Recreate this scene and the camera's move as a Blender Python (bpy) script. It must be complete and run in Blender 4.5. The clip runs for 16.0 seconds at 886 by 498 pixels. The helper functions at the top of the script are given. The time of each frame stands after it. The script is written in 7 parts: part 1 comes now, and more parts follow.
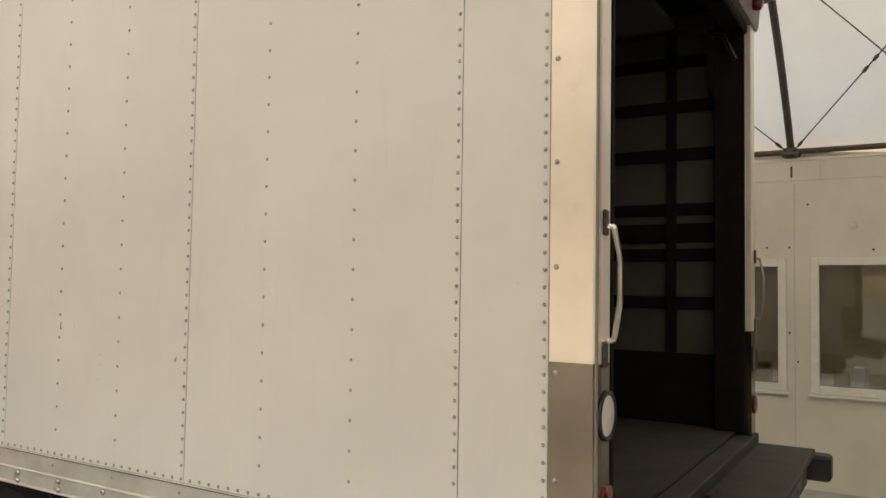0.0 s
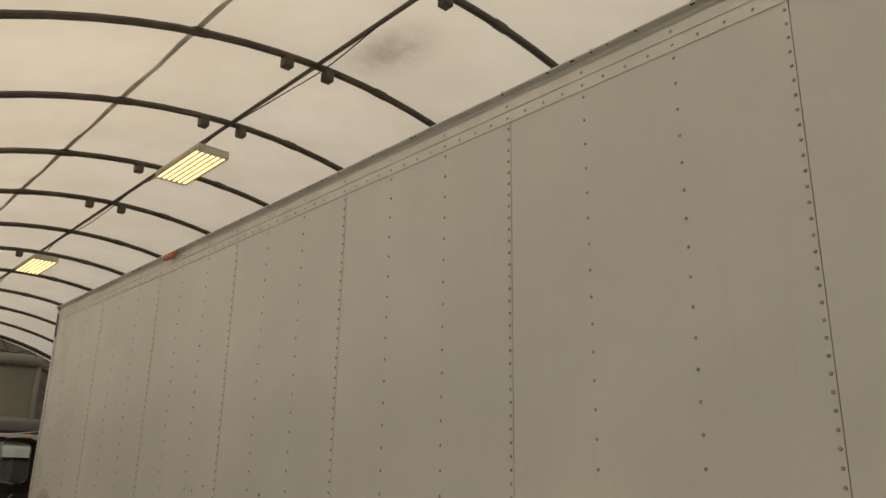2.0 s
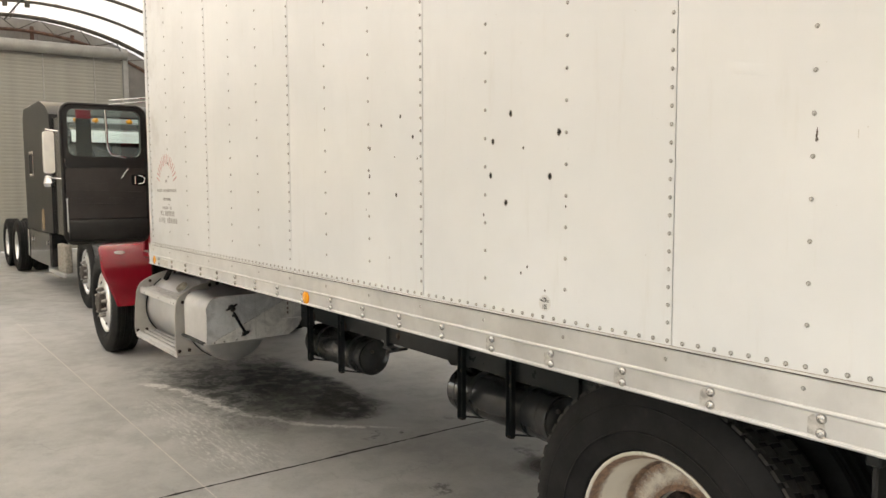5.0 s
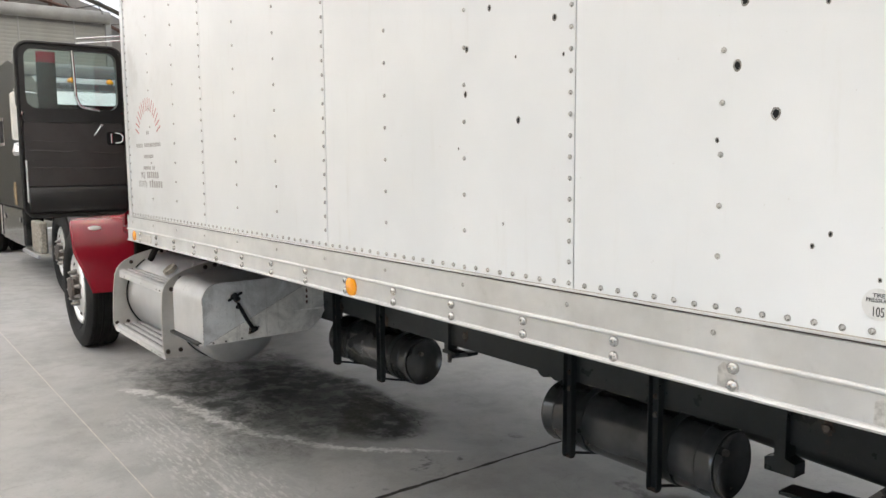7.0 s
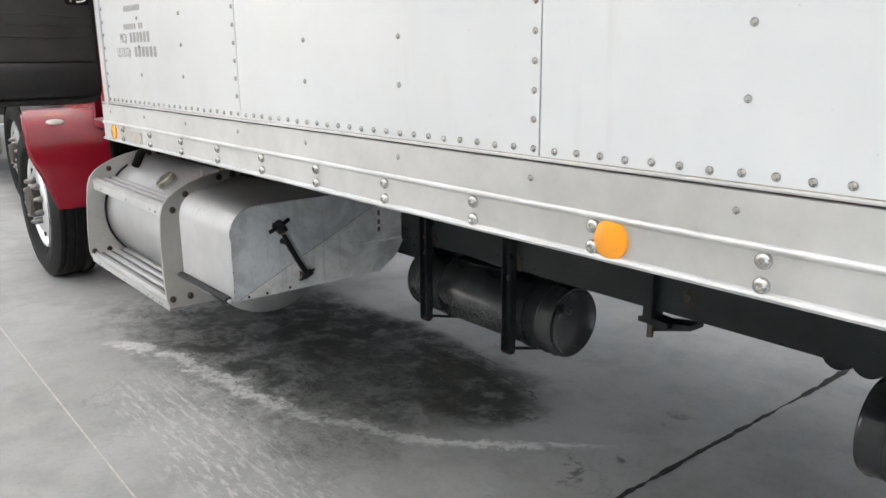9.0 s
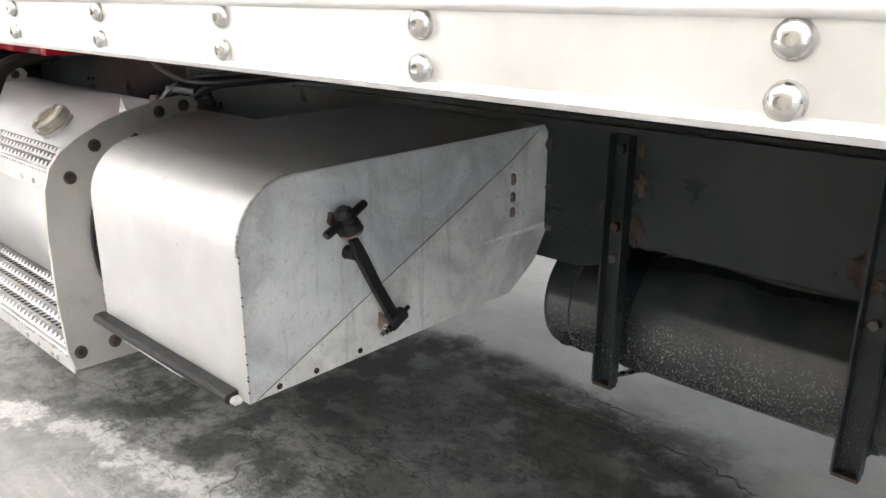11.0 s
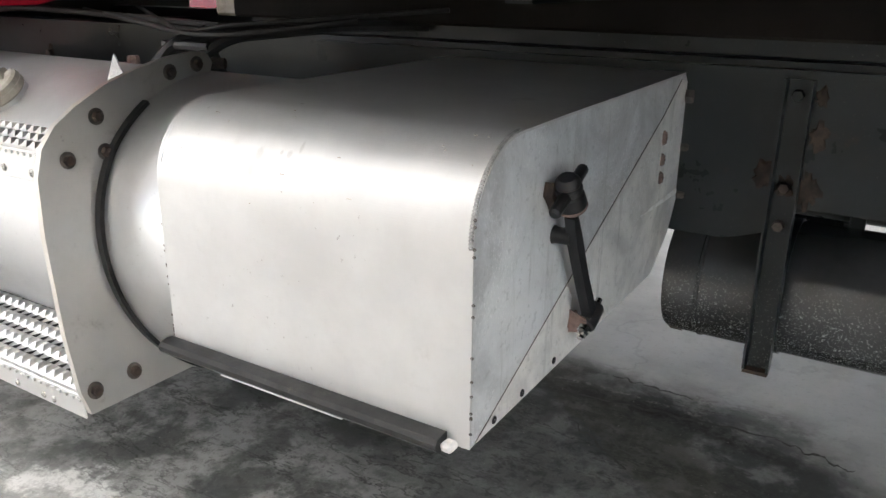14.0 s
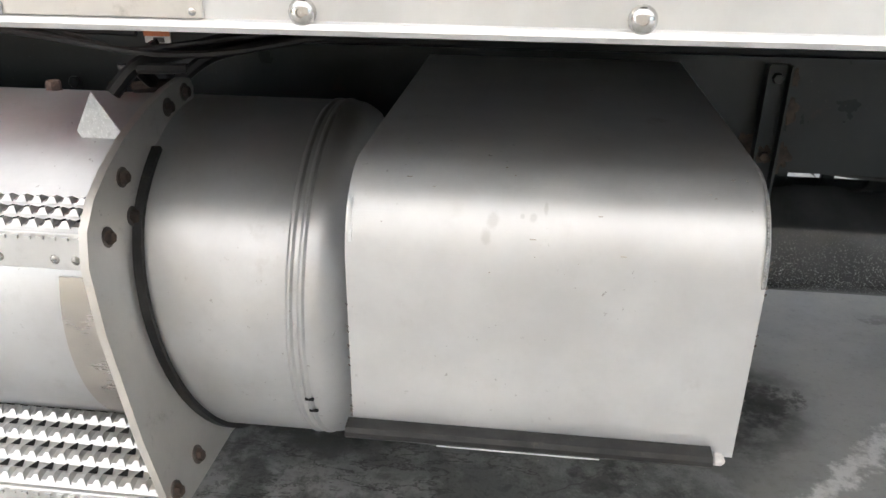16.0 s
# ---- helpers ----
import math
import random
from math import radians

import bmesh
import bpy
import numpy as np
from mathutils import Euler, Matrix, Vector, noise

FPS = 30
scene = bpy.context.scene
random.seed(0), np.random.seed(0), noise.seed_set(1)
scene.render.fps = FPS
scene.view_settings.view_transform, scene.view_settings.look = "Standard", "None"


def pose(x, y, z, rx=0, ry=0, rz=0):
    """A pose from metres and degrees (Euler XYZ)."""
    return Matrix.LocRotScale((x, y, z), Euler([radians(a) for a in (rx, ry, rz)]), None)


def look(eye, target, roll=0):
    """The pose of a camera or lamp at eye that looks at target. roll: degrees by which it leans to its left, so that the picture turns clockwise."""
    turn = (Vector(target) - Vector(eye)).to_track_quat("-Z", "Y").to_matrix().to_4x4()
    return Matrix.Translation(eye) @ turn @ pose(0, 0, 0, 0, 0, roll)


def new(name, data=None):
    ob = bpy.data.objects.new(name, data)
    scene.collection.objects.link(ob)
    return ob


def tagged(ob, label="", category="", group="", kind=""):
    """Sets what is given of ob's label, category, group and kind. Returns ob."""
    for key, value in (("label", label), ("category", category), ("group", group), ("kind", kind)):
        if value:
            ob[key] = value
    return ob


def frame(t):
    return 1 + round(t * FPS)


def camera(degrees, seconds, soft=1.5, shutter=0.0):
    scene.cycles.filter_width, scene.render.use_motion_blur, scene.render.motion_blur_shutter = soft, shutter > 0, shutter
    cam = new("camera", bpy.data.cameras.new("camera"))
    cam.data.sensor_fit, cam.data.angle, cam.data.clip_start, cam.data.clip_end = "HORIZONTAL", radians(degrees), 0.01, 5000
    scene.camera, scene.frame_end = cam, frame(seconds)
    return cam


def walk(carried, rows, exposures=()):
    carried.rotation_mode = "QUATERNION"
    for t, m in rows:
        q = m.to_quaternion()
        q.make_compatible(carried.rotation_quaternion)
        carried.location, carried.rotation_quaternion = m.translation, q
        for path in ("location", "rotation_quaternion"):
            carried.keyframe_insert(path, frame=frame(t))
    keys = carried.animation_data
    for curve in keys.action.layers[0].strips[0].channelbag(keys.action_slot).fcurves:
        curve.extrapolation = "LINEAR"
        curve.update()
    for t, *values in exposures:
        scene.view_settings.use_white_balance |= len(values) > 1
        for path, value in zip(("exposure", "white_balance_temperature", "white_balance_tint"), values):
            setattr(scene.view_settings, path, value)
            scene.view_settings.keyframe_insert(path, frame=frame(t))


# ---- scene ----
cam = camera(59.15, 16.0, soft=1.5, shutter=0.0)
# seconds, eye x y z, pitch, roll, yaw
PATH = [
    (0, 1.218, -2.117, 2.026, 2.78, -0.90, 30.90),
    (0.3, 1.231, -2.156, 2.039, 8.05, -0.83, 33.21),
    (0.5, 1.201, -2.185, 2.055, 10.51, -1.08, 34.15),
    (1, 1.199, -2.207, 2.073, 14.54, -1.16, 37.04),
    (1.5, 1.136, -2.239, 2.067, 16.89, -0.96, 42.06),
    (2, 0.898, -2.260, 2.015, 16.95, -0.96, 47.93),
    (2.5, 0.627, -2.260, 1.954, 13.24, -0.97, 49.06),
    (3, 0.351, -2.164, 1.908, 7.73, -0.50, 50.89),
    (3.5, 0.031, -2.057, 1.900, 4.07, -0.30, 53.85),
    (4, -0.331, -2.028, 1.829, 1.03, -0.10, 54.01),
    (4.5, -0.705, -1.936, 1.763, -3.55, 0.10, 53.86),
    (7, -2.341, -1.384, 1.559, -6.26, 0.40, 52.79),
    (7.5, -2.686, -1.279, 1.521, -8.13, 0.49, 52.44),
    (8, -3.070, -1.162, 1.479, -11.52, 0.60, 51.40),
    (8.5, -3.487, -1.060, 1.469, -12.72, 0.64, 51.14),
    (9, -3.890, -1.013, 1.430, -13.92, 0.46, 50.82),
    (11.3, -5.605, -0.426, 1.131, -18.34, -0.34, 42.66),
    (11.5, -5.667, -0.404, 1.102, -18.45, -0.39, 42.58),
    (12, -5.746, -0.406, 1.050, -18.48, -0.37, 42.36),
    (12.5, -5.796, -0.423, 1.051, -18.37, -0.50, 41.97),
    (13, -5.857, -0.463, 1.076, -18.39, -0.43, 41.52),
    (13.5, -5.937, -0.537, 1.080, -18.36, -0.52, 37.34),
    (14, -6.026, -0.567, 1.079, -19.29, -0.41, 31.90),
    (14.5, -6.168, -0.572, 1.096, -20.71, -0.45, 25.05),
    (15, -6.332, -0.553, 1.077, -21.10, -0.37, 18.21),
    (15.5, -6.479, -0.613, 1.107, -23.89, -0.30, 12.74),
    (16, -6.643, -0.725, 1.215, -24.62, -0.36, 7.06),
]
walk(cam, [(t, pose(x, y, z, 90 + pitch, roll, yaw)) for t, x, y, z, pitch, roll, yaw in PATH], exposures=[(0, 1.05, 8350, 9), (0.5, 0.6, 8400, 8), (1.0, 0.3, 8700, 8), (1.5, 0.25, 8800, 8), (2.0, 0.0, 9000, 8), (2.5, 0.3, 8800, 8), (3.0, 0.7, 8650, 8), (3.5, 1.05, 8500, 9), (4.0, 1.35, 8400, 10), (4.5, 1.55, 8050, 10), (4.7, 1.65, 7800, 10), (7.0, 1.95, 6500, 10), (8.5, 2.2, 6200, 9), (9.0, 2.1, 6150, 9), (10.6, 2.4, 6450, 10), (11.3, 3.05, 6400, 10), (11.5, 3.05, 6400, 10), (12.0, 2.95, 6400, 10), (12.5, 2.9, 6350, 10), (13.5, 2.82, 6350, 10), (14.5, 2.72, 6300, 10), (15.5, 2.68, 6300, 10), (16.0, 2.55, 6300, 10)])

# ---- world ----
world = bpy.data.worlds.new("sky")
scene.world = world
world.use_nodes = True
_wn = world.node_tree.nodes
_sky = _wn.new("ShaderNodeTexSky")
_sky.sky_type = "NISHITA"
_sky.sun_disc = False
_sky.sun_elevation = radians(52)
_sky.sun_rotation = radians(215)
_sky.air_density, _sky.dust_density = 1.0, 3.0
world.node_tree.links.new(_sky.outputs[0], _wn["Background"].inputs[0])
_wn["Background"].inputs[1].default_value = 0.15
sun = new("sun", bpy.data.lights.new("sun", "SUN"))
sun.data.energy, sun.data.angle, sun.data.color = 1.5, radians(15), (1.0, 0.95, 0.88)
sun.matrix_world = look((-14, -20, 31), (0, 0, 0))


# ---- materials ----
class Nodes:
    """A short hand for node materials; coordinates are the object's own, in metres."""

    def __init__(self, name):
        self.m = bpy.data.materials.new(name)
        self.m.use_nodes = True
        self.t = self.m.node_tree
        self.p = self.t.nodes["Principled BSDF"]
        self.out = self.t.nodes["Material Output"]
        self.co = self.t.nodes.new("ShaderNodeTexCoord").outputs["Object"]

    def link(self, a, b):
        if isinstance(a, (int, float)):
            b.default_value = a
        elif isinstance(a, tuple):
            b.default_value = a if len(a) == len(b.default_value) else (*a, 1.0)
        else:
            self.t.links.new(a, b)

    def scaled(self, s, co=None):
        n = self.t.nodes.new("ShaderNodeMapping")
        self.link(co or self.co, n.inputs["Vector"])
        n.inputs["Scale"].default_value = s
        return n.outputs[0]

    def noise(self, scale, detail=4.0, rough=0.6, co=None, stretch=None, distort=0.0):
        n = self.t.nodes.new("ShaderNodeTexNoise")
        self.link(self.scaled(stretch, co) if stretch else (co or self.co), n.inputs["Vector"])
        n.inputs["Scale"].default_value, n.inputs["Detail"].default_value = scale, detail
        n.inputs["Roughness"].default_value, n.inputs["Distortion"].default_value = rough, distort
        return n.outputs["Fac"]

    def math(self, op, a, b=0.0, c=0.0, clamp=False):
        n = self.t.nodes.new("ShaderNodeMath")
        n.operation, n.use_clamp = op, clamp
        for v, i in zip((a, b, c), n.inputs):
            self.link(v, i)
        return n.outputs[0]

    def step(self, v, lo, hi, a=0.0, b=1.0):
        n = self.t.nodes.new("ShaderNodeMapRange")
        n.interpolation_type = "SMOOTHSTEP"
        self.link(v, n.inputs["Value"])
        for k, x in (("From Min", lo), ("From Max", hi), ("To Min", a), ("To Max", b)):
            n.inputs[k].default_value = x
        return n.outputs[0]

    def mix(self, f, a, b, blend="MIX"):
        n = self.t.nodes.new("ShaderNodeMix")
        n.data_type, n.blend_type = "RGBA", blend
        self.link(f, n.inputs[0])
        self.link(a, n.inputs[6])
        self.link(b, n.inputs[7])
        return n.outputs[2]

    def xyz(self):
        n = self.t.nodes.new("ShaderNodeSeparateXYZ")
        self.link(self.co, n.inputs[0])
        return n.outputs

    def random(self):
        return self.t.nodes.new("ShaderNodeObjectInfo").outputs["Random"]

    def bump(self, h, strength=0.3, distance=0.002, under=None):
        n = self.t.nodes.new("ShaderNodeBump")
        n.inputs["Strength"].default_value, n.inputs["Distance"].default_value = strength, distance
        self.link(h, n.inputs["Height"])
        if under:
            self.link(under, n.inputs["Normal"])
        self.link(n.outputs[0], self.p.inputs["Normal"])
        return n.outputs[0]

    def done(self, base, rough, metal=0.0, **more):
        self.link(base, self.p.inputs["Base Color"])
        self.link(rough, self.p.inputs["Roughness"])
        self.link(metal, self.p.inputs["Metallic"])
        for k, v in more.items():
            self.link(v, self.p.inputs[k.replace("_", " ")])
        return self.m


def plain(name, base, rough, metal=0.0, vary=0.12, size=9.0, fine=140.0, dirt=0.0, bump=0.15, **more):
    """Paint, plastic, rubber or metal with blotches, fine grain and a little dirt."""
    n = Nodes(name)
    f = n.step(n.noise(size, 5.0), 0.3, 0.7)
    lo, hi = tuple(c * (1 - vary) for c in base), tuple(min(1.0, c * (1 + vary)) for c in base)
    col = n.mix(f, lo, hi)
    g = n.noise(fine, 3.0)
    if dirt:
        col = n.mix(n.step(n.noise(size * 2.3, 8.0, 0.75), 0.56, 0.74, 0.0, dirt), col, (0.10, 0.085, 0.065))
    n.bump(g, bump, 0.0008)
    return n.done(col, n.math("MULTIPLY_ADD", g, 0.2, max(0.03, rough - 0.1)), metal, **more)


def panel_paint():
    n = Nodes("white_panel_paint")
    x, y, z = n.xyz()
    col = n.mix(n.step(n.noise(0.9, 5.0, 0.6), 0.35, 0.7), (0.66, 0.675, 0.68), (0.735, 0.75, 0.755))
    streak = n.noise(5.0, 6.0, 0.7, stretch=(3.0, 3.0, 0.35))
    col = n.mix(n.step(streak, 0.55, 0.78, 0.0, 0.25), col, (0.52, 0.50, 0.45))
    col = n.mix(n.math("MULTIPLY", n.step(x, -6.4, -7.3), n.step(n.noise(2.2, 6.0, 0.7), 0.45, 0.65, 0.0, 0.5)), col, (0.45, 0.44, 0.42))
    col = n.mix(n.step(n.noise(60.0, 2.0), 0.72, 0.76, 0.0, 0.35), col, (0.4, 0.37, 0.32))
    b = n.bump(n.noise(1.1, 2.0, 0.4), 0.12, 0.03)
    n.bump(n.noise(220.0, 2.0), 0.05, 0.0006, b)
    return n.done(col, n.step(n.noise(7.0, 4.0), 0.3, 0.7, 0.32, 0.46), 0.0, Coat_Weight=0.15)


def brushed(name, base, rough, along="x", grime=0.25, metal=1.0, scratch=0.25, pits=0.0, smudges=()):
    """Aluminium or steel with fine lines along one axis, stains and scuffs."""
    n = Nodes(name)
    k = {"x": (0.6, 60.0, 60.0), "y": (60.0, 0.6, 60.0), "z": (60.0, 60.0, 0.6)}[along]
    lines = n.noise(9.0, 3.0, 0.7, stretch=k)
    blot = n.noise(4.5, 6.0, 0.65)
    col = n.mix(n.step(blot, 0.3, 0.72), tuple(c * 0.82 for c in base), base)
    col = n.mix(n.step(n.noise(16.0, 8.0, 0.75), 0.55, 0.78, 0.0, grime), col, (0.16, 0.14, 0.11))
    if pits:
        spot = n.math("MULTIPLY", n.step(n.noise(110.0, 3.0, 0.6), 0.67, 0.72), n.step(n.noise(3.5, 4.0), 0.48, 0.62))
        col = n.mix(n.math("MULTIPLY", spot, pits), col, (0.17, 0.155, 0.135))
        smear = n.math("MULTIPLY", n.step(n.noise(26.0, 6.0, 0.7), 0.52, 0.66), n.step(n.noise(5.5, 3.0), 0.56, 0.68))
        col = n.mix(n.math("MULTIPLY", smear, pits * 0.45), col, (0.34, 0.325, 0.30))
    if smudges:
        x, y, z = n.xyz()
        rag = n.math("MULTIPLY_ADD", n.noise(70.0, 4.0, 0.7), 1.2, -0.6)
    for sx, sz, rx, rz in smudges:
        ux, uz = n.math("MULTIPLY", n.math("ADD", x, -sx), 1 / rx), n.math("MULTIPLY", n.math("ADD", z, -sz), 1 / rz)
        q = n.math("ADD", n.math("SQRT", n.math("ADD", n.math("MULTIPLY", ux, ux), n.math("MULTIPLY", uz, uz))), rag)
        col = n.mix(n.math("MULTIPLY", n.step(q, 1.1, 0.4, 0.0, 0.45), n.step(y, 0.2, 0.18)), col, (0.36, 0.355, 0.345))
    r = n.math("ADD", n.step(blot, 0.3, 0.75, rough - 0.05, rough + 0.08), n.math("MULTIPLY", lines, scratch * 0.3))
    b = n.bump(lines, scratch, 0.0004)
    n.bump(n.noise(3.0, 2.0), 0.06, 0.01, b)
    return n.done(col, r, metal)


def galvanised(name, base, rough):
    """Dull zinc-coated sheet: cloudy mottling, fine bright spangle, faint runs."""
    n = Nodes(name)
    cloud, spangle = n.noise(6.0, 6.0, 0.65, distort=0.8), n.noise(330.0, 3.0, 0.7, stretch=(1.0, 1.0, 0.6))
    col = n.mix(n.step(cloud, 0.32, 0.68), tuple(c * 0.68 for c in base), tuple(min(1.0, c * 1.1) for c in base))
    col = n.mix(n.math("MULTIPLY", n.step(spangle, 0.52, 0.66), n.step(n.noise(9.0, 4.0), 0.4, 0.6, 0.15, 0.6)), col, (0.90, 0.91, 0.91))
    col = n.mix(n.step(n.noise(70.0, 4.0, 0.7), 0.56, 0.66, 0.0, 0.35), col, tuple(c * 0.5 for c in base))
    col = n.mix(n.step(n.noise(14.0, 6.0, 0.7, stretch=(4.0, 4.0, 0.25)), 0.54, 0.72, 0.0, 0.4), col, (0.30, 0.29, 0.27))
    n.bump(spangle, 0.12, 0.0006)
    return n.done(col, n.step(cloud, 0.3, 0.7, rough - 0.08, rough + 0.1), 0.35)


def concrete():
    n = Nodes("floor_concrete")
    x, y, z = n.xyz()
    big, mid = n.noise(0.55, 5.0, 0.6), n.noise(3.2, 8.0, 0.68, distort=0.2)
    patch, fine = n.noise(7.0, 6.0, 0.64, distort=0.15), n.noise(55.0, 6.0, 0.75)
    col = n.mix(n.step(big, 0.3, 0.7), (0.34, 0.338, 0.322), (0.45, 0.447, 0.43))
    col = n.mix(n.step(mid, 0.40, 0.72, 0.0, 0.36), col, (0.25, 0.246, 0.228))
    # the trodden, oily stretch beside and under the truck is blotched much darker
    ragx = n.math("ADD", x, n.math("MULTIPLY_ADD", n.noise(2.6, 2.0, 0.5), 0.4, -0.2))
    lane = n.math("MULTIPLY", n.math("MULTIPLY", n.step(y, -0.1, 0.55), n.step(y, 1.5, 1.28)), n.math("MULTIPLY", n.step(x, -9.0, -8.0), n.step(ragx, -5.95, -6.35)))
    heavy = n.math("MULTIPLY_ADD", lane, 0.85, 0.07)
    col = n.mix(n.math("MULTIPLY", n.step(patch, 0.48, 0.60), heavy), col, (0.155, 0.161, 0.150))
    col = n.mix(n.math("MULTIPLY", n.step(mid, 0.50, 0.58), n.math("MULTIPLY", heavy, 0.5)), col, (0.13, 0.133, 0.125))
    col = n.mix(n.math("MULTIPLY", n.step(n.noise(15.0, 9.0, 0.75, distort=0.2), 0.54, 0.64), n.math("MULTIPLY", heavy, 0.5)), col, (0.46, 0.458, 0.44))
    # damp ground under the truck, deepened for the truck's shade, with a pale dried edge
    ex = n.math("ADD", x, 7.9)
    edge = n.math("MULTIPLY_ADD", n.math("MULTIPLY_ADD", n.math("MULTIPLY_ADD", ex, 0.185, -0.4387), ex, 0.488), ex, 0.0955)
    wob = n.math("ADD", n.math("MULTIPLY_ADD", n.noise(4.2, 6.0, 0.7), 0.34, -0.17), n.math("MULTIPLY_ADD", n.noise(22.0, 5.0, 0.7), 0.10, -0.05))
    d = n.math("ADD", n.math("SUBTRACT", y, edge), wob)
    span = n.math("MULTIPLY", n.step(x, -8.3, -7.4), n.step(ragx, -5.85, -6.25))
    damp_shade = n.math("MULTIPLY", n.math("MULTIPLY", n.step(d, -0.02, 0.16), n.step(y, 1.48, 1.26)), span)
    col = n.mix(n.math("MULTIPLY", damp_shade, n.math("MULTIPLY", n.step(mid, 0.36, 0.56, 0.35, 0.85), n.step(patch, 0.42, 0.54, 0.35, 1.0))), col, (0.078, 0.081, 0.076))
    # black, still wet patch, sharp uneven edge, widened to carry shade under the toolbox
    ux, uy = n.math("MULTIPLY", n.math("ADD", x, 6.98), 0.92), n.math("MULTIPLY", n.math("ADD", y, -1.08), 2.85)
    rad = n.math("SQRT", n.math("ADD", n.math("MULTIPLY", ux, ux), n.math("MULTIPLY", uy, uy)))
    wet_shade = n.step(n.math("ADD", rad, n.math("MULTIPLY_ADD", n.noise(2.6, 4.0, 0.55), 0.42, -0.21)), 1.10, 0.84)
    # dim ring round it, painting how the shade under the truck fades out
    halo = n.math("MULTIPLY", n.step(n.math("ADD", rad, n.math("MULTIPLY_ADD", mid, 1.2, -0.6)), 1.65, 0.95, 0.0, 0.4), n.math("MULTIPLY", n.step(x, -5.75, -6.2), n.step(y, 1.5, 1.25)))
    col = n.mix(halo, col, (0.10, 0.104, 0.098))
    col = n.mix(n.math("MULTIPLY", wet_shade, n.step(patch, 0.40, 0.56, 0.4, 0.92)), col, (0.047, 0.049, 0.047))
    rim = n.math("MULTIPLY", n.math("MULTIPLY", n.step(d, -0.06, -0.02), n.step(n.math("ADD", d, n.math("MULTIPLY", n.math("MAXIMUM", n.math("ADD", x, 7.1), 0.0), 0.022)), 0.06, 0.02)), n.math("MULTIPLY", n.step(x, -8.0, -7.85), n.step(x, -5.5, -5.75)))
    col = n.mix(n.math("MULTIPLY", rim, n.step(patch, 0.62, 0.5, 0.25, 1.0)), col, (0.70, 0.695, 0.67))
    # scraped pale tyre marks beside the truck
    track = n.math("MULTIPLY", n.step(n.math("ABSOLUTE", n.math("ADD", y, -0.02)), 0.32, 0.1), n.math("MULTIPLY", n.step(x, -7.6, -7.0), n.step(x, -5.2, -5.8)))
    drag = n.step(n.noise(5.0, 9.0, 0.75, stretch=(2.0, 9.0, 1.0)), 0.5, 0.6)
    col = n.mix(n.math("MULTIPLY", n.math("MULTIPLY", track, drag), 0.75), col, (0.62, 0.61, 0.58))
    # long pale scrape lines of a tyre, nearly straight
    for at_, tilt, wide in ((-0.045, 0.022, 0.010), (0.06, -0.03, 0.006)):
        off = n.math("ADD", n.math("SUBTRACT", y, n.math("MULTIPLY_ADD", n.math("ADD", x, 6.5), tilt, at_)), n.math("MULTIPLY_ADD", n.noise(6.0, 5.0, 0.7), 0.03, -0.015))
        scrape = n.math("MULTIPLY", n.step(n.math("ABSOLUTE", off), wide, wide * 0.5), n.math("MULTIPLY", n.step(x, -7.6, -7.2), n.step(x, -5.3, -5.8)))
        col = n.mix(n.math("MULTIPLY", scrape, n.step(n.noise(18.0, 5.0, 0.7), 0.38, 0.58, 0.0, 0.6)), col, (0.60, 0.59, 0.57))
    # dark silt round the floor drain
    gx, gy = n.math("ADD", x, 4.39), n.math("ADD", y, -1.45)
    silt = n.math("ADD", n.math("SQRT", n.math("ADD", n.math("MULTIPLY", gx, gx), n.math("MULTIPLY", gy, gy))), n.math("MULTIPLY_ADD", n.noise(7.0, 6.0, 0.7), 0.16, -0.08))
    col = n.mix(n.step(silt, 0.24, 0.12, 0.0, 0.85), col, (0.05, 0.047, 0.04))
    # a worn groove, a smear of dark mud and the gritty ground beside it
    wob2 = n.math("MULTIPLY_ADD", n.noise(9.0, 7.0, 0.75), 0.12, -0.06)
    bowx = n.math("ADD", x, 6.6)
    groove = n.math("ADD", n.math("SUBTRACT", y, n.math("MULTIPLY_ADD", n.math("MULTIPLY", bowx, bowx), -0.3, 1.262)), n.math("MULTIPLY", wob2, 0.5))
    along = n.math("MULTIPLY", n.step(n.math("ADD", x, wob2), -6.95, -6.7), n.step(x, -5.95, -6.3))
    s = n.math("ADD", n.math("ADD", n.math("MULTIPLY", n.math("ADD", x, 6.68), 0.605), n.math("MULTIPLY", n.math("ADD", y, -1.12), 0.796)), wob2)
    near = n.math("MULTIPLY", n.math("MULTIPLY", n.step(s, 0.04, -0.12), n.step(s, -0.75, -0.3)), n.math("MULTIPLY", n.step(x, -7.2, -6.95), n.step(x, -5.8, -6.2)))
    grain = n.noise(30.0, 9.0, 0.82, distort=0.25)
    col = n.mix(n.math("MULTIPLY", near, 0.4), col, n.mix(n.step(grain, 0.42, 0.58), (0.075, 0.078, 0.072), (0.27, 0.275, 0.26)))
    mud = n.math("MULTIPLY", n.math("MULTIPLY", n.step(s, -0.005, 0.02), n.step(s, 0.30, 0.12)), along)
    col = n.mix(n.math("MULTIPLY", mud, 0.5), col, n.mix(n.step(grain, 0.45, 0.62), (0.050, 0.048, 0.036), (0.115, 0.112, 0.088)))
    dark = n.math("MULTIPLY", n.step(n.math("ABSOLUTE", groove), 0.055, 0.012), along)
    col = n.mix(n.math("MULTIPLY", dark, n.step(grain, 0.35, 0.6, 0.95, 0.45)), col, (0.026, 0.024, 0.020))
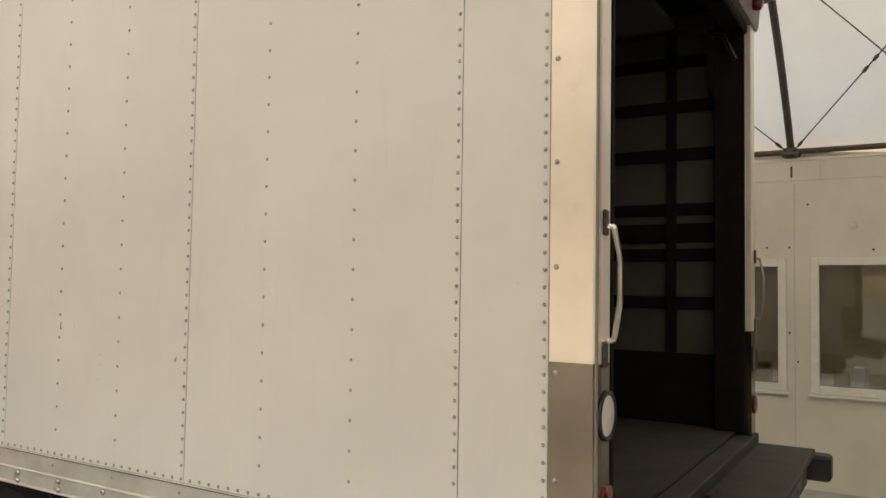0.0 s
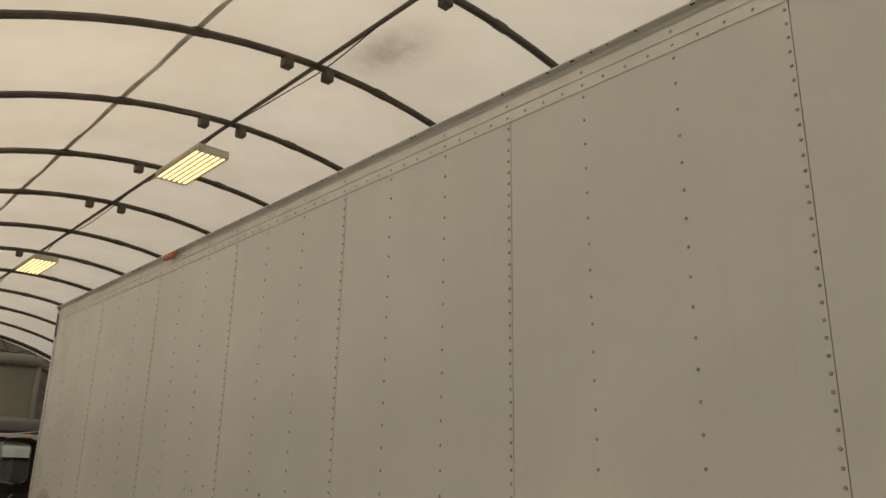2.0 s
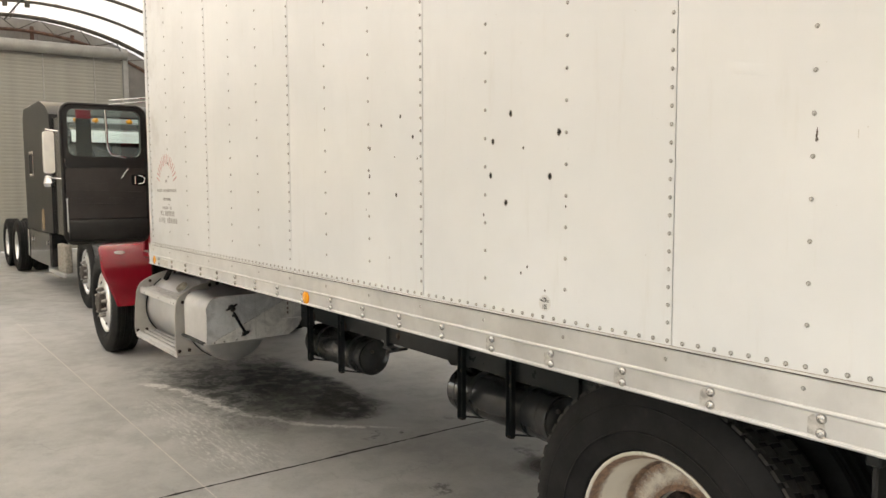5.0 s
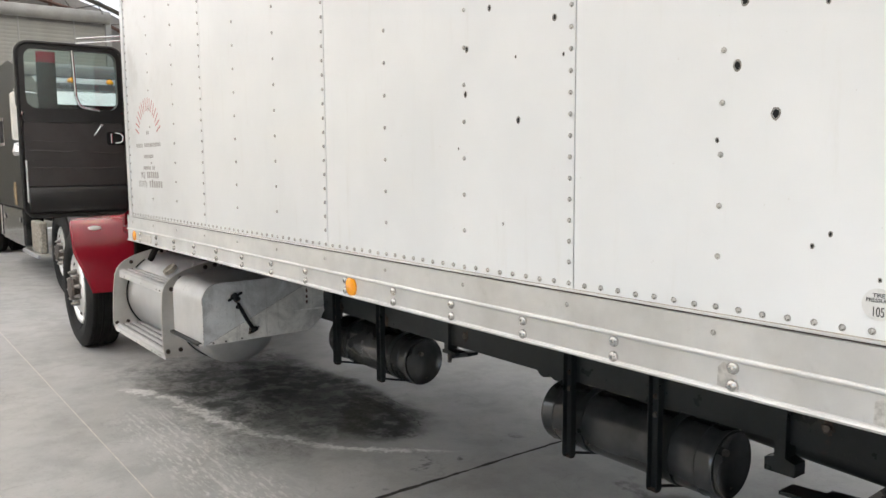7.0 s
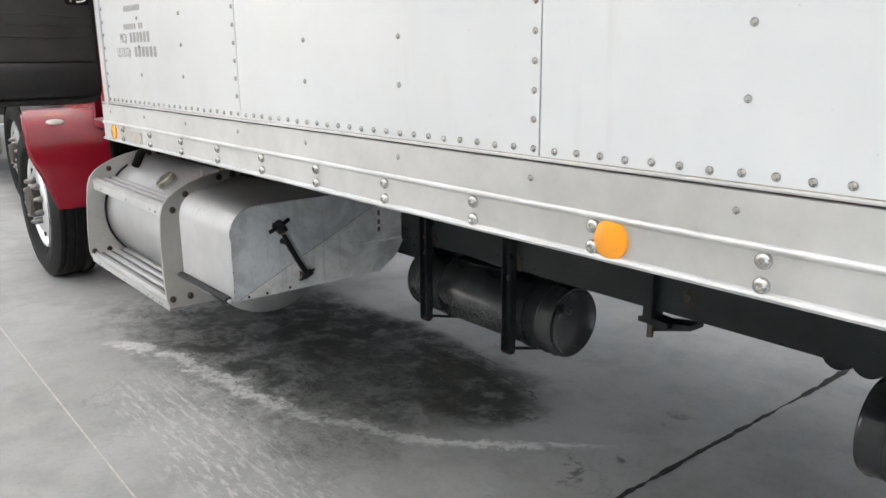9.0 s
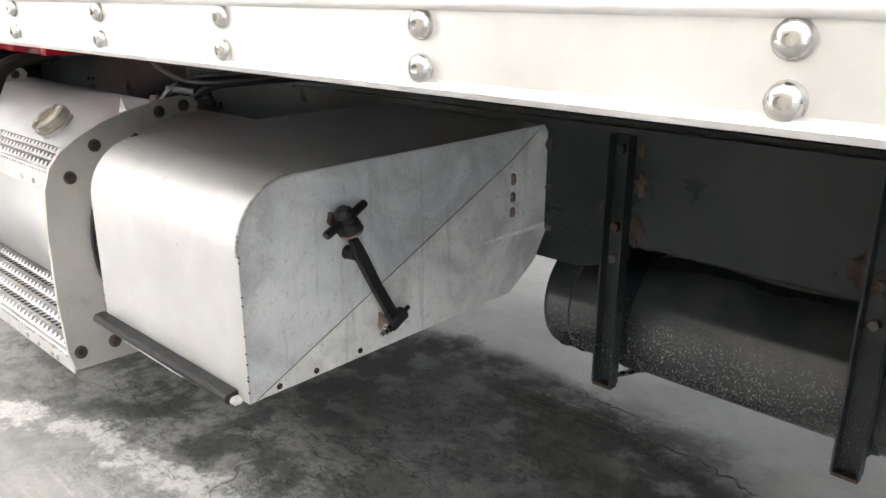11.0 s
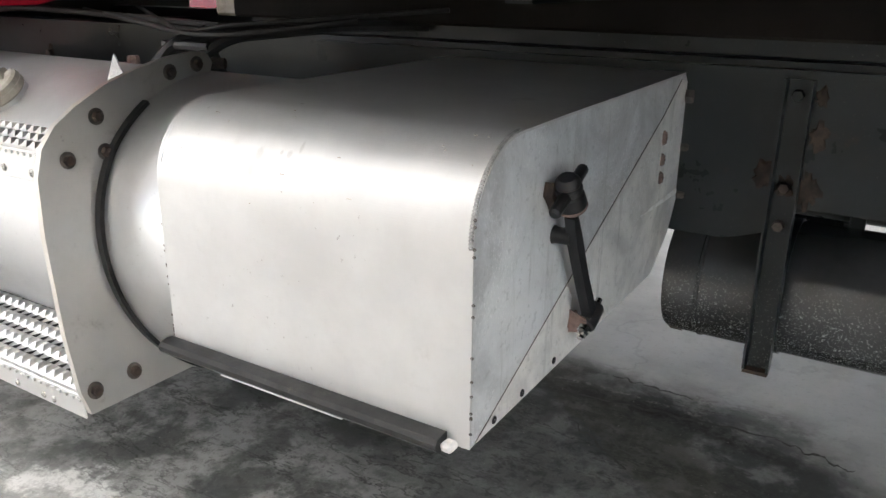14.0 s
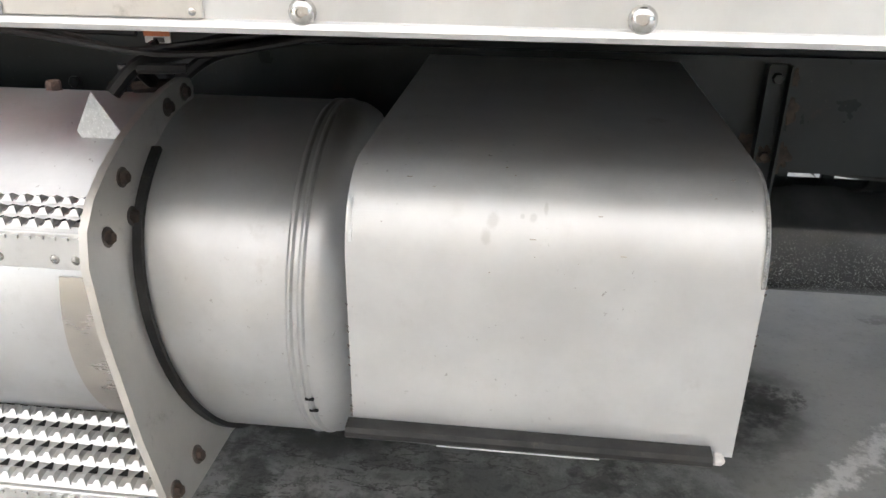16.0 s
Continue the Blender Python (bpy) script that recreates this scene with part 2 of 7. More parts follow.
    # pale specks painted along the groove as its light glint
    glint = n.math("MULTIPLY", n.math("MULTIPLY", n.step(n.math("ABSOLUTE", n.math("ADD", groove, -0.045)), 0.010, 0.004), along), n.step(n.noise(45.0, 4.0, 0.7), 0.5, 0.58))
    col = n.mix(n.math("MULTIPLY", glint, 0.25), col, (0.42, 0.40, 0.36))
    gritty = n.math("MULTIPLY", n.math("MULTIPLY", lane, n.step(grain, 0.50, 0.58)), 0.52)
    col = n.mix(gritty, col, (0.062, 0.062, 0.056))
    chips = n.math("MULTIPLY", lane, n.step(n.noise(95.0, 4.0, 0.7), 0.66, 0.72))
    col = n.mix(n.math("MULTIPLY", chips, 0.75), col, (0.40, 0.39, 0.36))
    # hair cracks and drag lines
    vein = n.step(n.math("ABSOLUTE", n.math("ADD", n.noise(3.2, 6.0, 0.66, stretch=(0.6, 1.7, 1.0)), -0.5)), 0.012, 0.002)
    vein = n.math("MULTIPLY", vein, n.step(n.noise(2.1, 3.0), 0.40, 0.50))
    col = n.mix(n.math("MULTIPLY", vein, n.math("MULTIPLY_ADD", lane, 0.6, 0.03)), col, (0.035, 0.034, 0.031))
    # oil spots, dust and fine grit
    oil = n.math("MULTIPLY", n.step(n.noise(2.3, 7.0, 0.7), 0.61, 0.66), n.math("MULTIPLY", n.step(y, 0.2, 0.9), n.step(y, 1.8, 1.3)))
    col = n.mix(n.math("MULTIPLY", oil, 0.75), col, (0.04, 0.04, 0.038))
    col = n.mix(n.step(fine, 0.54, 0.68, 0.0, 0.3), col, (0.14, 0.137, 0.13))
    crack = n.t.nodes.new("ShaderNodeTexVoronoi")
    crack.feature = "DISTANCE_TO_EDGE"
    wv = n.t.nodes.new("ShaderNodeVectorMath")
    nz = n.t.nodes.new("ShaderNodeTexNoise")
    nz.inputs["Scale"].default_value, nz.inputs["Detail"].default_value = 2.2, 6.0
    n.link(n.co, nz.inputs["Vector"])
    n.link(n.co, wv.inputs[0])
    n.link(nz.outputs["Color"], wv.inputs[1])
    n.link(wv.outputs[0], crack.inputs["Vector"])
    crack.inputs["Scale"].default_value = 1.15
    line = n.math("MULTIPLY", n.math("MULTIPLY", n.step(crack.outputs["Distance"], 0.011, 0.003), n.step(n.noise(1.3, 4.0), 0.5, 0.58)), n.math("MULTIPLY_ADD", lane, 0.7, 0.2))
    col = n.mix(n.math("MULTIPLY", line, 0.8), col, (0.08, 0.078, 0.074))
    n.bump(n.math("ADD", n.math("MULTIPLY", fine, 0.6), mid), 0.25, 0.003)
    r = n.math("ADD", n.step(mid, 0.3, 0.7, 0.5, 0.72), n.math("MULTIPLY", n.math("MAXIMUM", wet_shade, damp_shade), 0.12))
    return n.done(col, r, 0.0, Specular_IOR_Level=n.math("MULTIPLY_ADD", n.math("MAXIMUM", wet_shade, damp_shade), -0.42, 0.5))


def fabric():
    n = Nodes("tent_fabric")
    x, y, z = n.xyz()
    col = n.mix(n.step(n.noise(0.7, 5.0), 0.3, 0.7), (0.80, 0.77, 0.70), (0.88, 0.86, 0.80))
    dx, dy = n.math("ADD", x, 4.42), n.math("ADD", y, -1.75)
    r2 = n.math("ADD", n.math("MULTIPLY", dx, n.math("MULTIPLY", dx, 2.2)), n.math("MULTIPLY", dy, n.math("MULTIPLY", dy, 7.0)))
    smudge = n.math("MULTIPLY", n.step(n.math("SQRT", r2), 1.25, 0.0), n.step(n.noise(2.8, 6.0, 0.7), 0.3, 0.65, 0.35, 1.0))
    dx2, dy2 = n.math("ADD", x, 15.3), n.math("ADD", y, -0.3)
    r3 = n.math("ADD", n.math("MULTIPLY", dx2, dx2), n.math("MULTIPLY", dy2, n.math("MULTIPLY", dy2, 6.0)))
    smudge = n.math("MAXIMUM", smudge, n.math("MULTIPLY", n.step(n.math("SQRT", r3), 0.9, 0.0), 0.3))
    col = n.mix(n.math("MULTIPLY", smudge, 0.55), col, (0.16, 0.13, 0.10))
    col = n.mix(n.step(n.noise(22.0, 4.0), 0.68, 0.78, 0.0, 0.2), col, (0.5, 0.45, 0.36))
    a, b, m = n.t.nodes.new("ShaderNodeBsdfDiffuse"), n.t.nodes.new("ShaderNodeBsdfTranslucent"), n.t.nodes.new("ShaderNodeMixShader")
    n.link(col, a.inputs[0])
    n.link(col, b.inputs[0])
    m.inputs[0].default_value = 0.5
    n.link(a.outputs[0], m.inputs[1])
    n.link(b.outputs[0], m.inputs[2])
    n.link(m.outputs[0], n.out.inputs[0])
    return n.m


def frame_paint():
    n = Nodes("black_chassis_paint")
    col = n.mix(n.step(n.noise(7.0, 6.0), 0.3, 0.7), (0.0085, 0.0108, 0.0112), (0.0155, 0.0190, 0.0197))
    col = n.mix(n.step(n.noise(9.0, 8.0, 0.8), 0.6, 0.74, 0.0, 0.7), col, (0.034, 0.022, 0.015))
    speck = n.math("MULTIPLY", n.step(n.noise(190.0, 2.0), 0.66, 0.7), n.step(n.noise(5.0, 3.0), 0.45, 0.6))
    col = n.mix(n.math("MULTIPLY", speck, 0.12), col, (0.3, 0.3, 0.29))
    x, y, z = n.xyz()
    grit = n.math("MULTIPLY", n.math("MULTIPLY", n.step(n.noise(260.0, 3.0, 0.75), 0.60, 0.65), n.step(z, 0.66, 0.46)), n.step(x, -5.2, -5.9))
    col = n.mix(n.math("MULTIPLY", grit, 0.85), col, (0.42, 0.42, 0.41))
    n.bump(n.noise(90.0, 5.0), 0.2, 0.0008)
    return n.done(col, n.step(n.noise(12.0, 4.0), 0.3, 0.7, 0.27, 0.42), 0.0, Specular_IOR_Level=0.25)


def tank_paint():
    n = Nodes("black_air_tank_paint")
    x, y, z = n.xyz()
    col = n.mix(n.step(n.noise(6.0, 6.0), 0.3, 0.7), (0.026, 0.0268, 0.027), (0.050, 0.051, 0.0508))
    speck = n.math("MULTIPLY", n.math("MULTIPLY", n.step(n.noise(260.0, 3.0, 0.75), 0.58, 0.63), n.step(z, 0.60, 0.44)), n.step(x, -5.66, -5.8))
    col = n.mix(n.math("MULTIPLY", speck, 0.9), col, (0.46, 0.47, 0.46))
    n.bump(n.noise(40.0, 3.0), 0.05, 0.0004)
    return n.done(col, n.step(n.noise(8.0, 4.0), 0.3, 0.7, 0.13, 0.18), 0.0, Specular_IOR_Level=0.62)


def rusty_rim():
    """Cream wheel paint, stained and flaking to rust in streaks and spots."""
    n = Nodes("rusty_cream_rim")
    x, y, z = n.xyz()
    deep = n.math("SUBTRACT", 1.085, n.math("ABSOLUTE", n.math("ADD", y, -1.225)))
    ragged = n.math("MULTIPLY_ADD", n.noise(9.0, 8.0, 0.78), 0.07, -0.035)
    col = n.mix(n.step(n.noise(5.0, 5.0), 0.3, 0.7), (0.62, 0.57, 0.47), (0.74, 0.70, 0.61))
    col = n.mix(n.step(n.noise(7.0, 8.0, 0.75), 0.58, 0.72, 0.0, 0.5), col, (0.40, 0.27, 0.16))
    col = n.mix(n.step(n.noise(34.0, 5.0, 0.7), 0.66, 0.70), col, (0.10, 0.045, 0.02))
    lip = n.math("MULTIPLY", n.step(deep, 0.027, 0.031), n.step(n.math("ADD", deep, ragged), 0.075, 0.048))
    inner = n.step(n.math("ABSOLUTE", n.math("ADD", n.math("ADD", deep, -0.195), n.math("MULTIPLY", ragged, 0.5))), 0.020, 0.008)
    col = n.mix(n.math("MULTIPLY", n.math("MAXIMUM", lip, inner), 0.9), col, n.mix(n.step(n.noise(50.0, 5.0, 0.7), 0.4, 0.6), (0.085, 0.032, 0.016), (0.22, 0.11, 0.055)))
    n.bump(n.noise(40.0, 6.0), 0.3, 0.001)
    return n.done(col, 0.5, 0.0)


def glow(name, colour, strength):
    n = Nodes(name)
    n.link(colour, n.p.inputs["Emission Color"])
    n.p.inputs["Emission Strength"].default_value = strength
    return n.done(colour, 0.4)


def glass(name, tint, alpha):
    """Thin window glass: clear, glossy, faintly tinted."""
    n = Nodes(name)
    a, b, m = n.t.nodes.new("ShaderNodeBsdfTransparent"), n.t.nodes.new("ShaderNodeBsdfGlossy"), n.t.nodes.new("ShaderNodeMixShader")
    a.inputs[0].default_value = (*tint, 1)
    b.inputs["Roughness"].default_value = 0.03
    f = n.t.nodes.new("ShaderNodeFresnel")
    f.inputs[0].default_value = 1.5
    n.link(n.math("ADD", f.outputs[0], alpha, clamp=True), m.inputs[0])
    n.link(a.outputs[0], m.inputs[1])
    n.link(b.outputs[0], m.inputs[2])
    n.link(m.outputs[0], n.out.inputs[0])
    return n.m


M_PANEL = panel_paint()
M_RAIL = brushed("aluminium_rail", (0.72, 0.72, 0.71), 0.42, "x", 0.18, 0.75)
M_POST = plain("satin_post_steel", (0.86, 0.78, 0.70), 0.33, 0.55, 0.05, 3.0, dirt=0.12)
# stainless base darkened to stand for dark surroundings mirrored in it
M_STEEL = brushed("stainless_dark_reflection", (0.29, 0.25, 0.205), 0.16, "x", 0.15)
M_TOOLBOX = brushed("toolbox_aluminium", (0.63, 0.628, 0.622), 0.42, "x", 0.10, 0.6, 0.3, 0.75,
                    [(-6.684, 0.880, 0.008, 0.010), (-6.692, 0.862, 0.007, 0.010), (-6.640, 0.884, 0.005, 0.005), (-6.626, 0.892, 0.003, 0.008), (-6.652, 0.885, 0.003, 0.003)])
M_GALV = galvanised("galvanised_end_plate", (0.66, 0.67, 0.675), 0.55)
M_GALV2 = galvanised("overlapping_end_plate", (0.78, 0.77, 0.74), 0.5)
M_TANK = brushed("fuel_tank_aluminium", (0.60, 0.602, 0.602), 0.34, "x", 0.12, 0.8, 0.25, 0.5)
M_BAND = brushed("polished_tank_band", (0.50, 0.47, 0.43), 0.25, "x", 0.15, 0.9)
M_PLATE = brushed("bracket_aluminium", (0.63, 0.605, 0.565), 0.42, "z", 0.5, 0.8, 0.25, 0.8)
M_TREAD = brushed("tread_aluminium", (0.74, 0.735, 0.72), 0.38, "x", 0.4, 0.85)
M_CHROME = brushed("chrome", (0.8, 0.8, 0.8), 0.1, "z", 0.15)
M_RIVET = plain("rivet_metal", (0.38, 0.37, 0.35), 0.28, 0.8, 0.2, 60.0, dirt=0.25)
M_BOLT = plain("zinc_bolt", (0.50, 0.49, 0.47), 0.16, 1.0, 0.2, 60.0, dirt=0.2)
M_RUSTBOLT = plain("rusty_bolt", (0.085, 0.07, 0.06), 0.65, 0.35, 0.45, 70.0)
M_LITBAND = plain("painted_lit_band", (0.92, 0.90, 0.85), 0.35, 0.1, 0.2, 60.0, dirt=0.1)
M_DULLED = plain("dulled_rail_metal", (0.50, 0.49, 0.47), 0.42, 0.6, 0.3, 45.0, dirt=0.35)
M_FRAME = frame_paint()
M_AIRTANK = tank_paint()
M_RUBBER = plain("tyre_rubber", (0.012, 0.0118, 0.0115), 0.7, 0.0, 0.3, 8.0, 90.0, 0.12, 0.3, Specular_IOR_Level=0.2)
# tyre rubber made paler, in place of light falling on the tread
M_LITRUBBER = plain("lightened_tread_rubber", (0.040, 0.038, 0.035), 0.75, 0.0, 0.35, 10.0, 90.0, 0.3, 0.3, Specular_IOR_Level=0.25)
M_SEAL = plain("black_seal_rubber", (0.020, 0.0195, 0.019), 0.5, 0.0, 0.4, 20.0, dirt=0.55, Specular_IOR_Level=0.25)
M_LATCH = plain("black_latch_rubber", (0.011, 0.011, 0.012), 0.42, 0.0, 0.25, 30.0, 200.0, 0.15, Specular_IOR_Level=0.3)
M_RED = plain("red_truck_paint", (0.26, 0.008, 0.02), 0.22, 0.0, 0.08, 2.0, dirt=0.1, bump=0.03, Specular_IOR_Level=0.35)
M_WHITERIM = rusty_rim()
M_ALWHEEL = brushed("polished_aluminium_wheel", (0.80, 0.80, 0.79), 0.30, "z", 0.15, 0.8)
M_GREYNUT = plain("greasy_steel_nut", (0.28, 0.265, 0.245), 0.38, 0.7, 0.3, 50.0, dirt=0.4)
M_RUST = plain("rust", (0.040, 0.026, 0.018), 0.85, 0.1, 0.7, 60.0, 120.0, 0.0, 0.7)
M_FLAKY = plain("flaky_brown_rust", (0.15, 0.10, 0.085), 0.8, 0.1, 0.5, 70.0, 140.0, 0.0, 0.6)
M_AMBER = plain("amber_lens", (0.95, 0.36, 0.01), 0.25, 0.0, 0.05, 20.0, Coat_Weight=0.4)
M_REDLENS = plain("red_lens", (0.12, 0.006, 0.008), 0.2, 0.0, 0.1, 20.0, Coat_Weight=0.4)
M_WHITELENS = plain("clear_lens", (0.75, 0.73, 0.68), 0.2, 0.0, 0.05, 20.0)
M_BLACK = plain("black_plastic", (0.014, 0.0135, 0.0135), 0.42, 0.0, 0.2, 10.0, 180.0)
M_VINYL = plain("dark_door_vinyl", (0.035, 0.031, 0.030), 0.5, 0.0, 0.15, 6.0, 260.0, 0.0, 0.3)
M_BLACKPAINT = plain("black_truck_paint", (0.022, 0.022, 0.022), 0.2, 0.0, 0.2, 3.0, dirt=0.3, bump=0.03, Coat_Weight=0.5)
M_GREYPAINT = plain("black_sleeper_paint", (0.018, 0.018, 0.0175), 0.35, 0.0, 0.15, 2.0, dirt=0.25, Specular_IOR_Level=0.3)
M_RIB = plain("dull_brown_steel_tube", (0.095, 0.083, 0.066), 0.55, 0.3, 0.2, 5.0)
M_CABLE = plain("wire_cable", (0.09, 0.085, 0.08), 0.5, 0.7, 0.2, 20.0)
M_STRIP = plain("grey_webbing", (0.62, 0.59, 0.53), 0.7, 0.0, 0.1, 6.0)
M_OFFICE = plain("cream_office_panel", (0.66, 0.63, 0.55), 0.55, 0.0, 0.06, 1.2, 60.0, 0.08)
# unseen near wall, made paler to bounce more light
M_NEARWALL = plain("pale_beige_wall_panel", (0.78, 0.74, 0.66), 0.55, 0.0, 0.05, 1.2, 60.0, 0.08)
M_WHITEFRAME = plain("white_window_frame", (0.72, 0.70, 0.64), 0.45, 0.0, 0.06, 6.0, dirt=0.12)
M_ROLLDOOR = plain("grey_roll_door", (0.31, 0.302, 0.265), 0.6, 0.05, 0.08, 1.5, 60.0, 0.12)
M_GABLE = plain("grey_gable_siding", (0.26, 0.245, 0.225), 0.6, 0.1, 0.15, 2.0, 60.0, 0.2)
M_BROWN = plain("rusty_brown_steel", (0.12, 0.065, 0.045), 0.65, 0.2, 0.3, 8.0)
M_HEADER = plain("grey_steel_header", (0.33, 0.325, 0.30), 0.5, 0.2, 0.1, 3.0)
M_CONCRETE = concrete()
M_CRACK = plain("dark_joint_filler", (0.035, 0.032, 0.028), 0.85, 0.0, 0.4, 14.0, 90.0)
M_PALE = plain("pale_joint", (0.55, 0.53, 0.48), 0.8, 0.0, 0.15, 20.0)
M_FABRIC = fabric()
# lining, slat and deck colours darkened to carry the cargo box's inner shade
M_INSIDE = plain("shade_darkened_lining", (0.055, 0.053, 0.047), 0.6, 0.0, 0.15, 3.0, 80.0, 0.25)
M_HEADGREY = plain("dull_grey_header_paint", (0.20, 0.188, 0.168), 0.5, 0.0, 0.15, 6.0, dirt=0.3)
M_SHADED = plain("shade_near_black", (0.010, 0.008, 0.007), 0.7, 0.0, 0.25, 8.0, 90.0, Specular_IOR_Level=0.1)
M_DECK = plain("worn_shade_dark_deck", (0.040, 0.037, 0.029), 0.7, 0.0, 0.3, 5.0, 90.0, 0.3, 0.4)
M_GROUND = plain("outside_gravel", (0.22, 0.21, 0.19), 0.9, 0.0, 0.25, 1.0, 30.0)
M_TUBE = glow("fluorescent_tube", (1.0, 0.84, 0.52), 2.4)
M_FIN = plain("yellowed_lamp_fin", (0.55, 0.44, 0.26), 0.5, 0.0)
M_LAMPBOX = plain("white_lamp_housing", (0.6, 0.58, 0.52), 0.4, 0.2)
M_GLASS = glass("clear_glass", (0.80, 0.88, 0.86), 0.02)
M_DARKGLASS = glass("dark_glass", (0.10, 0.11, 0.11), 0.03)
M_OFFICEGLASS = glass("office_glass", (0.80, 0.80, 0.76), 0.03)
M_HOLE = plain("dark_hole", (0.004, 0.004, 0.004), 0.9, 0.0, 0.2, 40.0)
M_TORN = plain("torn_bare_metal", (0.24, 0.225, 0.205), 0.5, 0.7, 0.3, 90.0)
M_REDINK = plain("faded_red_print", (0.50, 0.24, 0.24), 0.5, 0.0, 0.2, 30.0)
M_GREYINK = plain("faded_grey_print", (0.34, 0.335, 0.33), 0.5, 0.0, 0.15, 30.0)
M_BLACKINK = plain("black_print", (0.02, 0.02, 0.02), 0.5)
M_STICKER = plain("clear_round_sticker", (0.64, 0.64, 0.625), 0.3, 0.0, 0.05, 20.0)
M_PAPER = plain("brown_boxes", (0.30, 0.22, 0.13), 0.8, 0.0, 0.3, 5.0)
M_BLIND = plain("beige_blind", (0.58, 0.50, 0.38), 0.7, 0.0, 0.1, 4.0)
M_ORANGE = plain("orange_label", (0.62, 0.19, 0.08), 0.5, 0.0, 0.15, 30.0)
M_CAP = plain("weathered_fuel_cap", (0.34, 0.31, 0.26), 0.6, 0.2, 0.3, 30.0, 160.0, 0.3)
M_FLAP = plain("mud_flap_rubber", (0.012, 0.012, 0.012), 0.6, 0.0, 0.2, 10.0)
M_WELD = plain("grey_weld_bead", (0.30, 0.295, 0.285), 0.45, 0.5, 0.3, 90.0)
M_SCRATCH = plain("scratch", (0.50, 0.485, 0.46), 0.5, 0.0, 0.2, 60.0)


# ---- mesh builder ----
class Form:
    """Collects vertices and faces of one mesh."""

    def __init__(self):
        self.v, self.f = [], []

    def add(self, vs, fs):
        k = len(self.v)
        self.v += [tuple(p) for p in vs]
        self.f += [tuple(i + k for i in q) for q in fs]
        return self

    def box(self, x0, x1, y0, y1, z0, z1, b=0.0):
        lo, hi = (min(x0, x1), min(y0, y1), min(z0, z1)), (max(x0, x1), max(y0, y1), max(z0, z1))
        b = min(b, *(0.45 * (h - l) for l, h in zip(lo, hi)))
        if b <= 0:
            vs = [((lo, hi)[i][0], (lo, hi)[j][1], (lo, hi)[k][2]) for i in (0, 1) for j in (0, 1) for k in (0, 1)]
            return self.add(vs, [(0, 1, 3, 2), (4, 6, 7, 5), (0, 4, 5, 1), (2, 3, 7, 6), (0, 2, 6, 4), (1, 5, 7, 3)])
        vs, ix = [], {}
        for i in (0, 1):
            for j in (0, 1):
                for k in (0, 1):
                    c = [(lo, hi)[i][0], (lo, hi)[j][1], (lo, hi)[k][2]]
                    s = (1 - 2 * i, 1 - 2 * j, 1 - 2 * k)
                    for a in range(3):
                        p = [c[m] + (0 if m == a else s[m] * b) for m in range(3)]
                        ix[i, j, k, a] = len(vs)
                        vs.append(p)
        fs = []
        for a in range(3):
            o = [m for m in range(3) if m != a]
            for side in (0, 1):
                q = []
                for u, w in ((0, 0), (0, 1), (1, 1), (1, 0)):
                    key = [0, 0, 0]
                    key[a], key[o[0]], key[o[1]] = side, u, w
                    q.append(ix[(*key, a)])
                fs.append(q)
            for u in (0, 1):
                for w in (0, 1):
                    k0, k1 = [0, 0, 0], [0, 0, 0]
                    k0[a], k1[a] = 0, 1
                    for kk in (k0, k1):
                        kk[o[0]], kk[o[1]] = u, w
                    fs.append([ix[(*k0, o[0])], ix[(*k1, o[0])], ix[(*k1, o[1])], ix[(*k0, o[1])]])
        for i in (0, 1):
            for j in (0, 1):
                for k in (0, 1):
                    fs.append([ix[i, j, k, a] for a in range(3)])
        return self.add(vs, fs)

    def frame_of(self, d):
        d = Vector(d).normalized()
        u = d.orthogonal().normalized() if abs(d.z) > 0.9 else Vector((0, 0, 1)).cross(d).normalized()
        return u, d.cross(u), d

    def tube(self, pts, r, n=8, caps=True):
        """A round bar along a line of points; r one radius or one a point."""
        pts = [Vector(p) for p in pts]
        rs = r if isinstance(r, (list, tuple)) else [r] * len(pts)
        rings, u = [], None
        for i, p in enumerate(pts):
            d = (pts[min(i + 1, len(pts) - 1)] - pts[max(i - 1, 0)]).normalized()
            if u is None:
                u = self.frame_of(d)[0]
            u = (u - d * u.dot(d)).normalized()
            w = d.cross(u)
            rings.append([p + (u * math.cos(2 * math.pi * k / n) + w * math.sin(2 * math.pi * k / n)) * rs[i] for k in range(n)])
        vs = [q for ring in rings for q in ring]
        fs = [(i * n + k, i * n + (k + 1) % n, (i + 1) * n + (k + 1) % n, (i + 1) * n + k) for i in range(len(pts) - 1) for k in range(n)]
        if caps:
            fs += [tuple(range(n))[::-1], tuple((len(pts) - 1) * n + k for k in range(n))]
        return self.add(vs, fs)

    def lathe(self, prof, centre, axis, n=32, a0=0.0, a1=2 * math.pi):
        """Turns a profile of (radius, way along the axis)."""
        u, w, d = self.frame_of(axis)
        c, full = Vector(centre), abs(a1 - a0 - 2 * math.pi) < 1e-6
        m = n if full else n + 1
        vs = []
        for k in range(m):
            a = a0 + (a1 - a0) * k / n
            e = u * math.cos(a) + w * math.sin(a)
            vs += [c + e * r + d * h for r, h in prof]
        L = len(prof)
        fs = [(k * L + i, ((k + 1) % m) * L + i, ((k + 1) % m) * L + i + 1, k * L + i + 1) for k in range(n) for i in range(L - 1)]
        return self.add(vs, fs)

    def prism(self, outline, axis, a, b):
        """Pushes a closed outline of two coordinates along an axis from a to b."""
        put = {"x": lambda p, s: (s, p[0], p[1]), "y": lambda p, s: (p[0], s, p[1]), "z": lambda p, s: (p[0], p[1], s)}[axis]
        n = len(outline)
